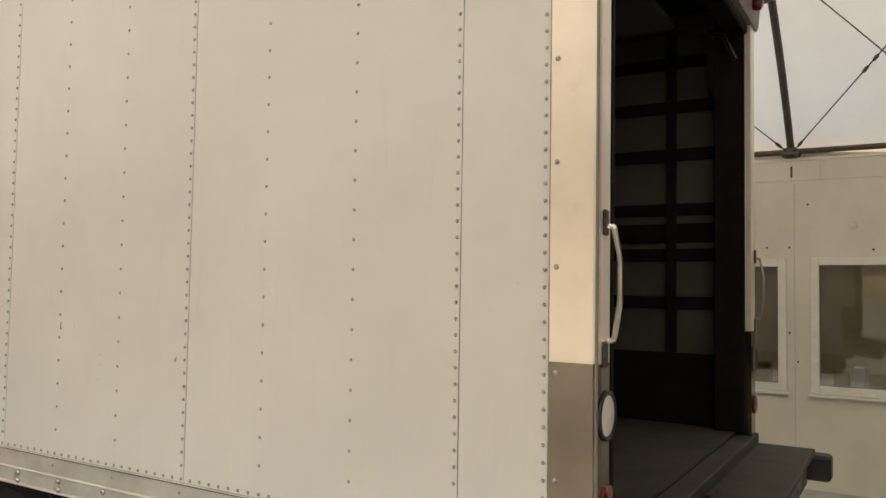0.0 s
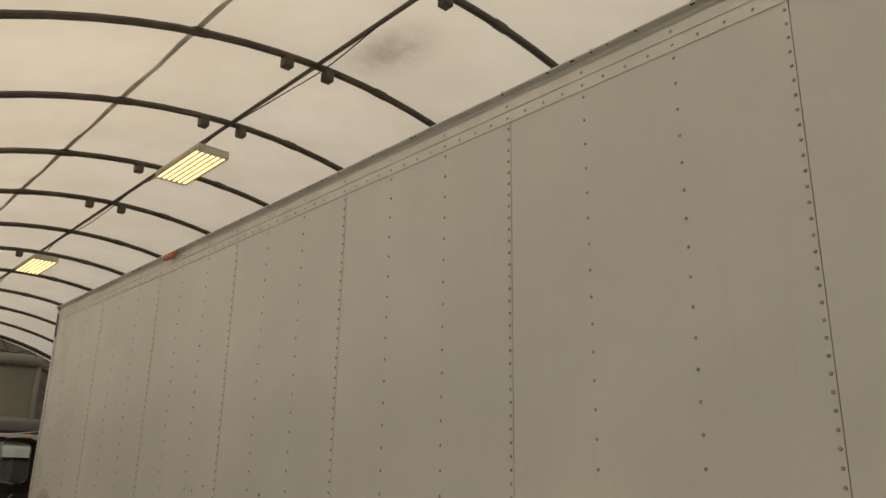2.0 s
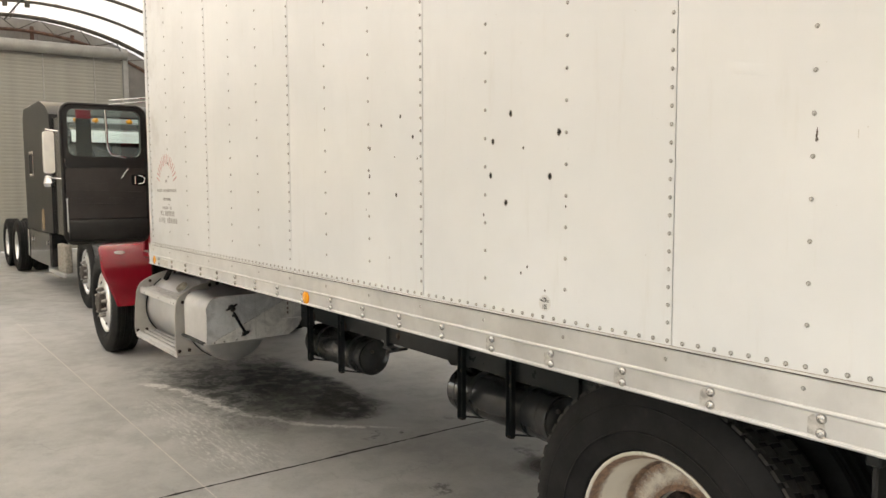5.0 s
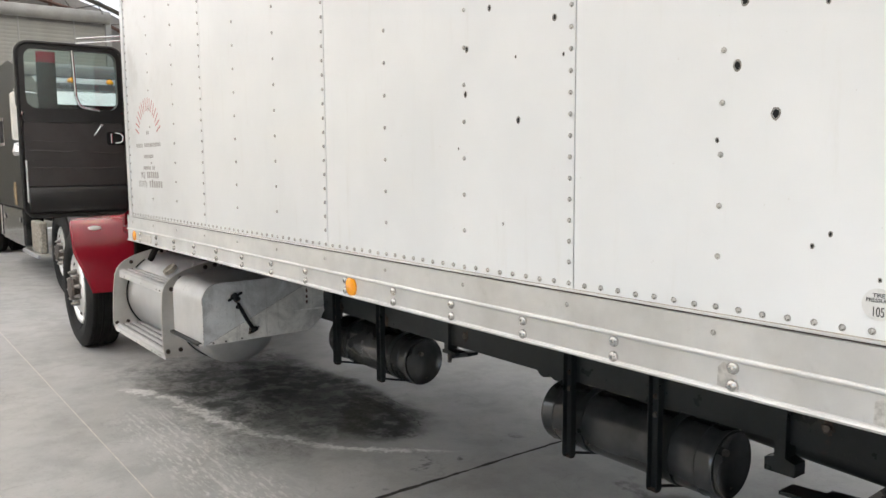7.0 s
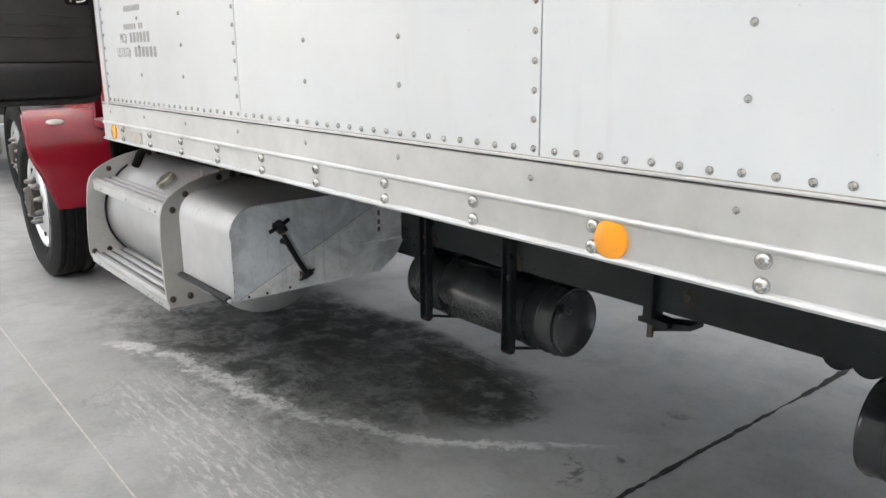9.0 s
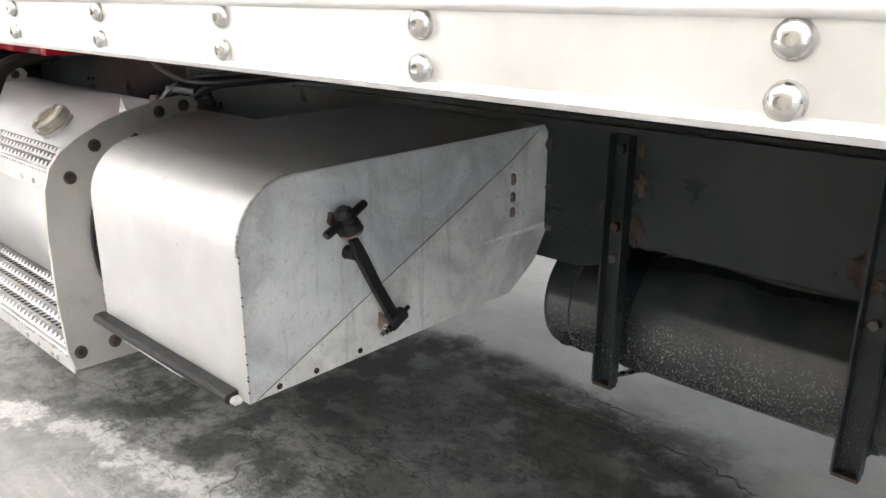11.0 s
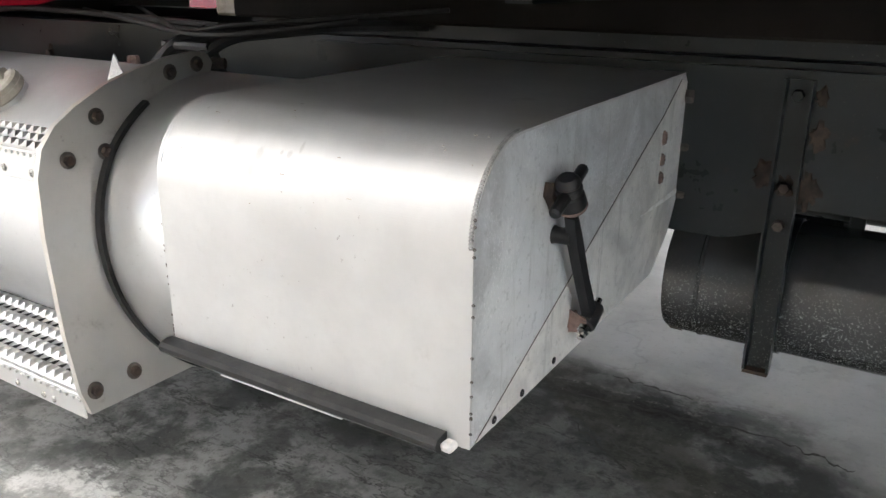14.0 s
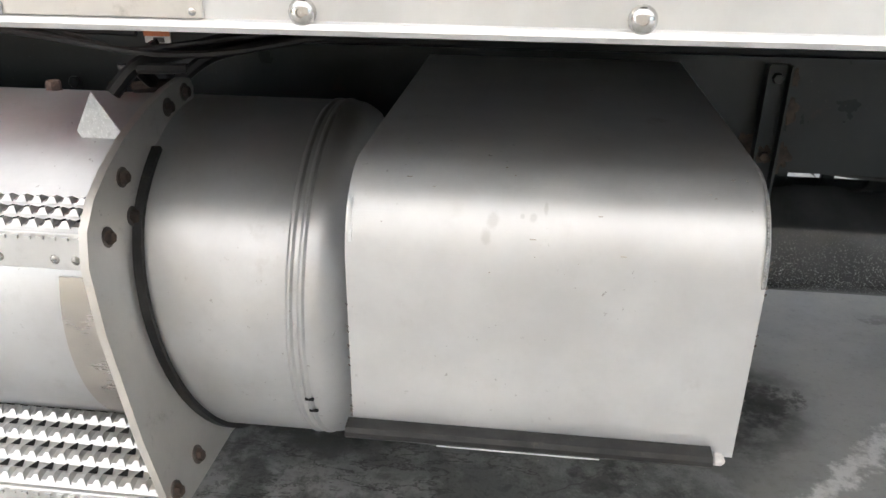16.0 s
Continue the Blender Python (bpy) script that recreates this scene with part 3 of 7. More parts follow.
        vs = [put(p, a) for p in outline] + [put(p, b) for p in outline]
        fs = [(i, (i + 1) % n, n + (i + 1) % n, n + i) for i in range(n)] + [tuple(range(n))[::-1], tuple(range(n, 2 * n))]
        return self.add(vs, fs)

    def sheet(self, line, thick, axis, a, b):
        """A bent plate: an open line of two coordinates, given thickness, pushed along an axis."""
        pts = [Vector(p) for p in line]
        off = []
        for i, p in enumerate(pts):
            d = (pts[min(i + 1, len(pts) - 1)] - pts[max(i - 1, 0)]).normalized()
            off.append(p + Vector((-d.y, d.x)) * thick)
        return self.prism([tuple(p) for p in pts] + [tuple(p) for p in off[::-1]], axis, a, b)

    def dome(self, c, axis, r, h, n=8):
        return self.lathe([(r, 0), (r * 0.96, h * 0.35), (r * 0.62, h * 0.86), (0.0005, h)], c, axis, n)

    def hexnut(self, c, axis, r, h, n=6):
        return self.lathe([(0.0004, 0), (r, 0), (r, h * 0.8), (r * 0.85, h), (0.0004, h)], c, axis, n)


def thing(name, label, category, group="", kind="", at=(0, 0, 0)):
    ob = new(name)
    ob.location = at
    ob.empty_display_size = 0.2
    return tagged(ob, label, category, group, kind)


def mesh_of(name, form, mat, smooth=35.0):
    me = bpy.data.meshes.new(name)
    me.from_pydata(form.v, [], form.f)
    me.validate()
    bm = bmesh.new()
    bm.from_mesh(me)
    bmesh.ops.recalc_face_normals(bm, faces=bm.faces)
    lim = radians(smooth)
    for f in bm.faces:
        f.smooth = smooth > 0
    for e in bm.edges:
        if len(e.link_faces) != 2 or e.calc_face_angle(0) > lim:
            e.smooth = False
    bm.to_mesh(me)
    bm.free()
    me.materials.append(mat)
    return me


def adopt(ob, parent):
    ob.parent = parent
    if parent.data is None:
        ob.matrix_parent_inverse = Matrix.Translation(parent.location).inverted()


def part(name, form, mat, parent=None, label="", kind="", smooth=35.0):
    """One mesh object under a thing or a part."""
    ob = new(name, mesh_of(name, form, mat, smooth))
    if parent:
        adopt(ob, parent)
    return tagged(ob, label, kind=kind)


def piece(name, me, m, parent, label=""):
    """One more object on a mesh that is shared."""
    ob = new(name, me)
    adopt(ob, parent)
    ob.matrix_basis = m
    return tagged(ob, label)


def solo(name, form, mat, label, category, kind="", group="", smooth=35.0):
    """A thing that is one mesh."""
    return tagged(part(name, form, mat, None, label, kind, smooth), label, category, group, kind)


def arc(c, r, a0, a1, n):
    return [(c[0] + r * math.cos(a0 + (a1 - a0) * i / n), c[1] + r * math.sin(a0 + (a1 - a0) * i / n)) for i in range(n + 1)]


def bend(points, r, n=5):
    """A line of points in space with its corners rounded."""
    pts = [Vector(p) for p in points]
    out = [pts[0]]
    for a, b, c in zip(pts, pts[1:], pts[2:]):
        u, w = (a - b), (c - b)
        k = min(r, u.length * 0.45, w.length * 0.45)
        p, q = b + u.normalized() * k, b + w.normalized() * k
        out += [p * (1 - t) ** 2 + b * 2 * t * (1 - t) + q * t * t for t in (i / n for i in range(n + 1))]
    return out + [pts[-1]]


def words(name, text, size, m, mat, parent, label="", align="CENTER", squeeze=1.0):
    """Lettering as a thin mesh in Blender's own font."""
    cu = bpy.data.curves.new(name, "FONT")
    cu.body, cu.size, cu.align_x, cu.extrude = text, size, align, 0.0004
    tmp = bpy.data.objects.new(name, cu)
    scene.collection.objects.link(tmp)
    me = bpy.data.meshes.new_from_object(tmp)
    bpy.data.objects.remove(tmp)
    me.transform(m @ Matrix.Diagonal((squeeze, 1, 1, 1)))
    me.materials.clear()
    me.materials.append(mat)
    ob = new(name, me)
    adopt(ob, parent)
    return tagged(ob, label)

# ---- the hall: floor, tent, walls ----
YC, ZC, RAD = 1.585, -0.925, 6.9          # the arch of the tent: centre and radius
ARCH0, ARCH1 = math.acos((6.9 - YC) / RAD), math.pi - math.acos((6.9 - YC) / RAD)
RIBS = [3.64, 1.9, 0.14, -1.58, -3.32, -5.07, -6.85, -8.70, -10.53, -12.43, -14.15, -15.97, -17.93, -19.86, -21.68, -23.4]
XEND, XBACK = -24.0, 5.4
LIGHT_GAPS = [(-13.5, -10.2, 0.0, 2.7), (-3.6, 0.8, 0.0, 2.4)]   # two unseen openings added in the near side to let in light


def on_arch(a, r=RAD):
    return YC + r * math.cos(a), ZC + r * math.sin(a)


solo("ground", Form().add([(-400, -400, -0.06), (400, -400, -0.06), (400, 400, -0.06), (-400, 400, -0.06)], [(0, 1, 2, 3)]), M_GROUND,
     "pale gravel ground outside the tent", "ground", "structure")
floor = solo("floor", Form().box(XEND - 0.3, XBACK + 0.3, -4.2, 8.2, -0.3, 0.0), M_CONCRETE,
             "grey stained concrete floor with moist, shade-darkened patches and joints", "floor", "structure")

f = Form()
rnd = random.Random(5)
ys = [-4.0 + i * 0.015 for i in range(760)]
w = [max(0.003, 0.0095 + 0.010 * noise.noise((0, y * 2.3, 0)) + 0.008 * noise.noise((4, y * 9.0, 0)) + 0.006 * noise.noise((2, y * 31.0, 0))) for y in ys]
o = [-5.325 + 0.012 * noise.noise((9, y * 1.7, 3)) + 0.005 * noise.noise((3, y * 12.0, 3)) for y in ys]
vs = [(x - k, y, 0.003) for x, y, k in zip(o, ys, w)] + [(x + k, y, 0.003) for x, y, k in zip(o, ys, w)]
L = len(ys)
part("dark_joint", f.add(vs, [(i, i + 1, L + i + 1, L + i) for i in range(L - 1)]), M_CRACK, floor, "dirt-filled dark joint in the concrete")
f = Form()
xs = [-12.0 + i * 0.1 for i in range(150)]
vs = [(x, -0.345 - 0.0035, 0.0025) for x in xs] + [(x, -0.345 + 0.0035 + 0.002 * noise.noise((x * 3, 1, 1)), 0.0025) for x in xs]
L = len(xs)
part("pale_joint", f.add(vs, [(i, i + 1, L + i + 1, L + i) for i in range(L - 1)]), M_PALE, floor, "thin pale saw-cut joint")

crk = random.Random(21)
for start, end_, wide in (((-6.80, 1.225), (-6.20, 1.29), 0.006), ((-6.66, 1.384), (-6.43, 1.372), 0.004), ((-6.68, 1.11), (-6.47, 0.965), 0.004), ((-6.2, 1.29), (-6.02, 1.24), 0.004)):
    m_ = 26
    mid_ = [(start[0] + (end_[0] - start[0]) * k / m_ + crk.uniform(-0.004, 0.004), start[1] + (end_[1] - start[1]) * k / m_ + 0.018 * noise.noise((k * 0.35, start[0] * 9, 0)) + crk.uniform(-0.003, 0.003)) for k in range(m_ + 1)]
    wd_ = [wide * crk.uniform(0.4, 1.5) * math.sin(math.pi * (k + 0.6) / (m_ + 1.2)) ** 0.4 for k in range(m_ + 1)]
    vs = [(x, y - q, 0.0028) for (x, y), q in zip(mid_, wd_)] + [(x, y + q, 0.0028) for (x, y), q in zip(mid_, wd_)]
    part("floor_crack", Form().add(vs, [(k, k + 1, m_ + 2 + k, m_ + 1 + k) for k in range(m_)]), M_CRACK, floor, "ragged dark crack")

drain = thing("floor_drain", "round dark iron floor drain grate set in silt", "drain", at=(-4.39, 1.45, 0.0))
part("frame", Form().lathe([(0.098, 0.001), (0.098, 0.007), (0.116, 0.007), (0.120, 0.001)], (-4.39, 1.45, 0.0), (0, 0, 1), 36), M_RUSTBOLT, drain)
part("well", Form().lathe([(0.0005, 0.0015), (0.097, 0.0015), (0.097, 0.0)], (-4.39, 1.45, 0.0), (0, 0, 1), 36), M_HOLE, drain, "dark well below the bars")
for k in range(-6, 7):
    half = math.sqrt(0.098 ** 2 - (0.0145 * k) ** 2)
    part("bar", Form().box(-4.39 - half, -4.39 + half, 1.45 + 0.0145 * k - 0.004, 1.45 + 0.0145 * k + 0.004, 0.002, 0.007, 0.001), M_RUSTBOLT, drain)
part("cross_bar", Form().box(-4.397, -4.383, 1.353, 1.547, 0.003, 0.0078, 0.001), M_RUSTBOLT, drain)

# fabric skin, sagging a little between the ribs
f = Form()
cuts = []
for a, b in zip([XBACK] + RIBS, RIBS + [XEND]):
    cuts += [(a + (b - a) * t, 0.05 * math.sin(math.pi * t)) for t in (0, 0.25, 0.5, 0.75)]
cuts.append((XEND - 0.35, 0.0))
N = 40
vs = [(x, *on_arch(ARCH0 + (ARCH1 - ARCH0) * k / N, RAD + 0.08 - s)) for x, s in cuts for k in range(N + 1)]
fs = [(i * (N + 1) + k, i * (N + 1) + k + 1, (i + 1) * (N + 1) + k + 1, (i + 1) * (N + 1) + k) for i in range(len(cuts) - 1) for k in range(N)]
solo("ceiling", f.add(vs, fs), M_FABRIC, "cream translucent tent fabric stretched over steel arches", "tent roof", "structure")
f = Form()
edge = [on_arch(ARCH0 + (ARCH1 - ARCH0) * k / N, RAD + 0.05) for k in range(N + 1)]
solo("wall_back", f.add([(XBACK, y, z) for y, z in edge] + [(XBACK, 6.9, 0), (XBACK, -3.7, 0)], [tuple(range(N + 3))]), M_OFFICE,
     "pale panel end wall of the tent", "tent wall", "structure")

tent = thing("tent_frame", "dark galvanised steel arches with purlins and bracing wires", "tent frame", at=(0.14, YC, 3.4))
for i, x in enumerate(RIBS):
    pts = [(x, *on_arch(ARCH0 + (ARCH1 - ARCH0) * k / 36, RAD)) for k in range(37)]
    rib = part("rib", Form().tube(pts, 0.037, 8), M_RIB, tent)
    for a in (ARCH0 + 0.30, 1.22, 1.48, 1.77, ARCH1 - 0.35):
        y0, z0 = on_arch(a, RAD)
        y1, z1 = on_arch(a + 0.02, RAD)
        part("rib_sleeve", Form().tube([(x, y0, z0), (x, y1, z1)], 0.044, 8), M_RIB, rib)
    if i % 2 == 0 or i in (5, 7):
        for a in (1.585, 1.652):
            y0, z0 = on_arch(a, RAD - 0.06)
            part("clamp", Form().box(x - 0.05, x + 0.05, y0 - 0.05, y0 + 0.05, z0 - 0.07, z0 + 0.04, 0.008), M_RIB, rib)
for y, z, r, m, nm in ((1.335, 5.955, 0.022, M_RIB, "purlin"), (5.03, 5.035, 0.024, M_RIB, "purlin"), (6.86, 3.52, 0.03, M_RIB, "purlin"),
                       (-1.85, 5.03, 0.011, M_STRIP, "purlin"), (-3.62, 3.56, 0.03, M_RIB, "purlin")):
    part(nm, Form().tube([(XBACK, y, z), (XEND, y, z)], r, 8), m, tent)
yy, zz = on_arch(math.acos((0.14 - YC) / RAD), RAD + 0.05)
part("webbing_strip", Form().box(XBACK, XEND, yy - 0.025, yy + 0.025, zz - 0.012, zz - 0.004), M_STRIP, tent, "grey webbing strip along the roof")
sag = [(x, 1.335 + 0.04 * math.sin(x * 2.1), 5.915 - 0.03 * abs(math.sin(x * 1.7))) for x in [XBACK - i * 0.3 for i in range(98)]]
part("lamp_cable", Form().tube(sag, 0.007, 5), M_BLACK, tent, "black power cable along the purlin")
a_lo, a_hi = math.acos((6.86 - YC) / RAD), math.acos((5.05 - YC) / RAD)
for side in (0, 1):
    for x0, x1 in zip(RIBS[:4], RIBS[1:5]):
        for p, q in (((x0, a_lo), (x1, a_hi)), ((x1, a_lo), (x0, a_hi))):
            P, Q = [Vector((s, *on_arch(a if not side else math.pi - a, RAD - 0.06))) for s, a in (p, q)]
            cab = part("bracing_wire", Form().tube([P, Q], 0.0065, 5), M_CABLE, tent)
            for t in (0.06, 0.42, 0.47):
                c, d = P.lerp(Q, t), (Q - P).normalized()
                part("turnbuckle", Form().tube([c - d * 0.05, c - d * 0.02, c + d * 0.02, c + d * 0.05], [0.006, 0.017, 0.017, 0.006], 6), M_CABLE, cab)
    for x in RIBS[1:4]:
        y, z = on_arch(a_lo if not side else math.pi - a_lo, RAD - 0.04)
        part("base_plate", Form().box(x - 0.09, x + 0.09, y - 0.09, y + 0.09, 3.47, 3.5, 0.004), M_RIB, tent)
        part("node_clamp", Form().box(x - 0.06, x + 0.06, y - 0.05, y + 0.05, z - 0.05, z + 0.06, 0.01), M_RIB, tent)
        y, z = on_arch(a_hi if not side else math.pi - a_hi, RAD - 0.04)
        part("node_clamp", Form().box(x - 0.05, x + 0.05, y - 0.05, y + 0.05, z - 0.05, z + 0.05, 0.01), M_RIB, tent)


def hall_lamp(x):
    """A six-tube lamp hung under the purlin."""
    y0, y1, z = 1.25, 1.66, 5.85
    lamp = thing("ceiling_light", "lit six-tube fluorescent lamp hung under the tent purlin", "ceiling light", "hall lamps", at=(x, 1.53, z))
    part("housing", Form().box(x - 0.62, x + 0.62, y0, y1, z + 0.02, z + 0.06, 0.008), M_LAMPBOX, lamp)
    for s in (-0.62, 0.58):
        part("end_cap", Form().box(x + s, x + s + 0.04, y0, y1, z - 0.04, z + 0.02, 0.004), M_LAMPBOX, lamp)
    for k in range(6):
        y = y0 + 0.035 + k * 0.068
        part("tube", Form().tube([(x - 0.58, y, z - 0.015), (x + 0.58, y, z - 0.015)], 0.017, 8), M_TUBE, lamp)
    for k in range(7):
        y = y0 + 0.001 + k * 0.068
        part("reflector_fin", Form().box(x - 0.58, x + 0.58, y - 0.011, y + 0.011, z - 0.034, z + 0.02), M_FIN, lamp)
    for s in (-0.4, 0.4):
        part("hanger_wire", Form().tube([(x + s, 1.335, 5.955), (x + s * 0.9, 1.4, z + 0.06)], 0.004, 5), M_CABLE, lamp)


for x in (-1.5, -8.08, -14.65, -19.4):
    hall_lamp(x)

# far end: roll door, header and siding
Y0, Y1 = -2.6, 4.22
wall = thing("wall_end", "grey end wall with a closed roll-up door and steel siding", "wall", kind="structure", at=(XEND, YC, 0))
part("siding_side", Form().box(XEND - 0.15, XEND, Y1 + 0.02, 6.9, 0, 3.6), M_GABLE, wall)
part("siding_side", Form().box(XEND - 0.15, XEND, -3.7, Y0 - 0.02, 0, 3.6), M_GABLE, wall)
f = Form()
top = [on_arch(ARCH0 + (ARCH1 - ARCH0) * k / 30, RAD + 0.09) for k in range(31)]
f.prism([(6.9, 3.6)] + top + [(-3.7, 3.6)], "x", XEND - 0.25, XEND - 0.16)
part("gable", f, M_GABLE, wall, "grey corrugated gable siding")
f = Form()
for i in range(60):
    y = -3.6 + i * 0.178
    if not Y0 - 0.1 < y < Y1 + 0.1:
        f.box(XEND, XEND + 0.02, y, y + 0.06, 0, 3.6)
    h = ZC + math.sqrt(max(0.1, (RAD - 0.1) ** 2 - (y - YC) ** 2))
    if h > 5.5:
        f.box(XEND - 0.16, XEND - 0.13, y, y + 0.06, 5.3, h)
part("siding_rib", f, M_GABLE, wall, kind="stuff")
slat = mesh_of("door_slat", Form().prism([(0.0, 0.0), (0.005, 0.02), (0.007, 0.045), (0.005, 0.07), (0.0, 0.092), (-0.012, 0.092), (-0.012, 0.0)], "y", Y0, Y1), M_ROLLDOOR)
for i in range(55):
    piece("door_slat", slat, Matrix.Translation((XEND, 0, 0.02 + i * 0.0925)), wall)
for y in (-1.44, -0.24, 0.96, 2.16, 3.42):
    part("wind_bar", Form().box(XEND + 0.010, XEND + 0.022, y - 0.018, y + 0.018, 0.0, 5.24, 0.004), M_HEADER, wall, "pale vertical wind bar")
for y in (Y0, Y1):
    part("door_track", Form().box(XEND - 0.02, XEND + 0.10, y - 0.07, y + 0.07, 0, 5.24, 0.01), M_HEADER, wall)
part("header", Form().tube([(XEND + 0.16, Y0 - 0.2, 5.31), (XEND + 0.16, Y1 + 0.02, 5.31)], 0.155, 18), M_HEADER, wall, "grey barrel housing over the door")
for y in (-1.0, 2.28):
    part("header_strap", Form().tube([(XEND + 0.16, y, 5.31), (XEND + 0.16, y + 0.09, 5.31)], 0.161, 18), M_HEADER, wall)
for y in (-2.2, -1.1, 0.0, 0.96, 1.95, 2.92):
    h = ZC + math.sqrt((RAD - 0.12) ** 2 - (y - YC) ** 2)
    part("gable_post", Form().box(XEND - 0.12, XEND - 0.02, y - 0.04, y + 0.04, 5.5, h), M_BROWN, wall, "rusty brown steel post")
pts = [(XEND + 0.02, *on_arch(0.75 + 1.64 * k / 24, RAD - 0.26)) for k in range(25)]
part("truss_chord", Form().tube(pts, 0.045, 6), M_BROWN, wall, "rusty brown lower chord")
pts2 = [(XEND + 0.5, *on_arch(0.75 + 1.64 * k / 24, RAD - 0.02)) for k in range(25)]
part("truss_chord", Form().tube(pts2, 0.025, 6), M_RIB, wall)
for k in range(0, 24, 2):
    part("truss_web", Form().tube([pts[k], pts2[k + 1]], 0.012, 5), M_RIB, wall)
    part("truss_web", Form().tube([pts2[k + 1], pts[min(24, k + 2)]], 0.012, 5), M_RIB, wall)

# cream office block on the far side, with windows
def side_block(name, y, out, label, holes, mat):
    """A row of cream panel walls with window openings, facing the truck."""
    wall_ = thing(name, label, "wall", kind="structure", at=(0, y, 0))
    y0, y1 = (y, y + 0.12 * out)
    xs_ = [XEND] + [v for h in sorted(holes) for v in h[:2]] + [XBACK]
    for a, b in zip(xs_[::2], xs_[1::2]):
        part("wall_panel", Form().box(a, b, y0, y1, 0, 3.415), mat, wall_)
    for x0, x1, z0, z1 in holes:
        if z0 > 0:
            part("wall_panel", Form().box(x0, x1, y0, y1, 0, z0), mat, wall_)
        part("wall_panel", Form().box(x0, x1, y0, y1, z1, 3.415), mat, wall_)
    return wall_


HOLES = [(-1.05, 0.02, 1.055, 2.31), (0.39, 1.52, 1.055, 2.325)]
OY = 6.84
office = side_block("wall_office", OY, 1, "cream panel office wall with windows, under the tent edge", HOLES, M_OFFICE)
part("wall_cap", Form().box(XEND, XBACK, OY - 0.012, OY + 0.3, 3.415, 3.445, 0.004), M_WHITEFRAME, office)
part("eave_board", Form().box(XEND, XBACK, OY + 0.10, OY + 0.14, 3.446, 3.66), M_OFFICE, office)
part("panel_seam", Form().box(-3.2, XBACK, OY - 0.004, OY, 3.202, 3.21), M_SCRATCH, office)
for x, z0, z1 in ((0.17, 0.0, 3.20), (-1.9, 0.0, 3.20), (2.3, 0.0, 3.20), (0.14, 3.21, 3.415), (0.42, 3.21, 3.415), (-0.75, 3.21, 3.415)):
    part("panel_seam", Form().box(x - 0.004, x + 0.004, OY - 0.004, OY, z0, z1), M_SCRATCH, office)
part("rain_mark", Form().box(0.135, 0.155, OY - 0.006, OY - 0.001, 3.24, 3.36), M_RUSTBOLT, office)
part("vent_cap", Form().dome((0.72, OY, 2.72), (0, -1, 0), 0.045, 0.02, 14), M_OFFICE, office, "small round cream vent cap")
scr = mesh_of("screw", Form().dome((0, 0, 0), (0, -1, 0), 0.012, 0.006, 6), M_RUSTBOLT)
for x, z in ((0.12, 2.5), (0.36, 2.2), (0.37, 1.7), (0.12, 1.6), (0.3, 2.95), (0.9, 2.47), (1.3, 1.0), (0.2, 1.3), (0.36, 1.25), (-0.1, 2.5)):
    piece("screw", scr, Matrix.Translation((x, OY - 0.001, z)), office)
for i, (x0, x1, z0, z1) in enumerate(HOLES):
    win = thing("window_%d" % (i + 1), "white-framed office window with boxes on a sill behind the glass", "window", kind="structure", at=(x0, OY, z0))
    fr = Form()
    for b in ((x0 - 0.07, x0 + 0.012, z0 - 0.07, z1 + 0.07), (x1 - 0.012, x1 + 0.07, z0 - 0.07, z1 + 0.07), (x0 + 0.013, x1 - 0.013, z1 - 0.012, z1 + 0.07), (x0 + 0.013, x1 - 0.013, z0 - 0.07, z0 + 0.012)):
        fr.box(b[0], b[1], OY - 0.03, OY + 0.06, b[2], b[3], 0.005)
    part("window_frame", fr, M_WHITEFRAME, win)
    part("window_sill", Form().box(x0 - 0.09, x1 + 0.09, OY - 0.055, OY - 0.001, z0 - 0.10, z0 - 0.072, 0.005), M_WHITEFRAME, win)
    part("pane", Form().box(x0 + 0.012, x1 - 0.012, OY + 0.03, OY + 0.036, z0 + 0.012, z1 - 0.012), M_OFFICEGLASS, win)
    part("blind", Form().box(x0 - 0.3, x1 + 0.3, OY + 0.125, OY + 0.135, z0 + 0.42, z1), M_BLIND, win, "drawn beige blind")
room = Form().box(-1.5, 2.2, 7.6, 7.66, 0.2, 3.2)
part("office_inner_wall", room, M_BLIND, office)
part("office_shelf", Form().box(-1.5, 2.2, 7.0, 7.6, 1.02, 1.06), M_BLIND, office)
for x, w_, h, m in ((0.52, 0.14, 0.16, M_PAPER), (0.7, 0.1, 0.2, M_WHITEFRAME), (0.84, 0.22, 0.13, M_PAPER), (1.1, 0.1, 0.22, M_BLIND), (1.24, 0.2, 0.16, M_PAPER), (-0.3, 0.2, 0.2, M_PAPER)):
    solo("storage_box", Form().box(x, x + w_, 7.02, 7.2, 1.06, 1.06 + h, 0.006), m, "small cardboard box on the office shelf behind glass", "box", group="boxes on the office shelf")
# the near side, unseen: cream panels under the tent edge, openings added for light
near = side_block("wall_near", -3.66, -1, "cream panel side wall out of view, with two added openings that let in light", LIGHT_GAPS, M_NEARWALL)
part("wall_cap", Form().box(XEND, XBACK, -3.95, -3.648, 3.415, 3.445, 0.004), M_WHITEFRAME, near)

# ---- the box truck ----
truck = thing("box_truck", "white riveted box truck with red cab, open door and bullet holes", "truck", at=(-4.5, 1.225, 0))
XF, XR, W = -7.44, 0.5, 2.45           # front and rear of the cargo box, its width
D = 0.4064                             # spacing of the rivet columns
ZB, ZT, RS = 1.266, 3.5525, 0.1016     # lowest and highest rivet row, rivet spacing
SEAMS = [-3 * D * k for k in range(6)]

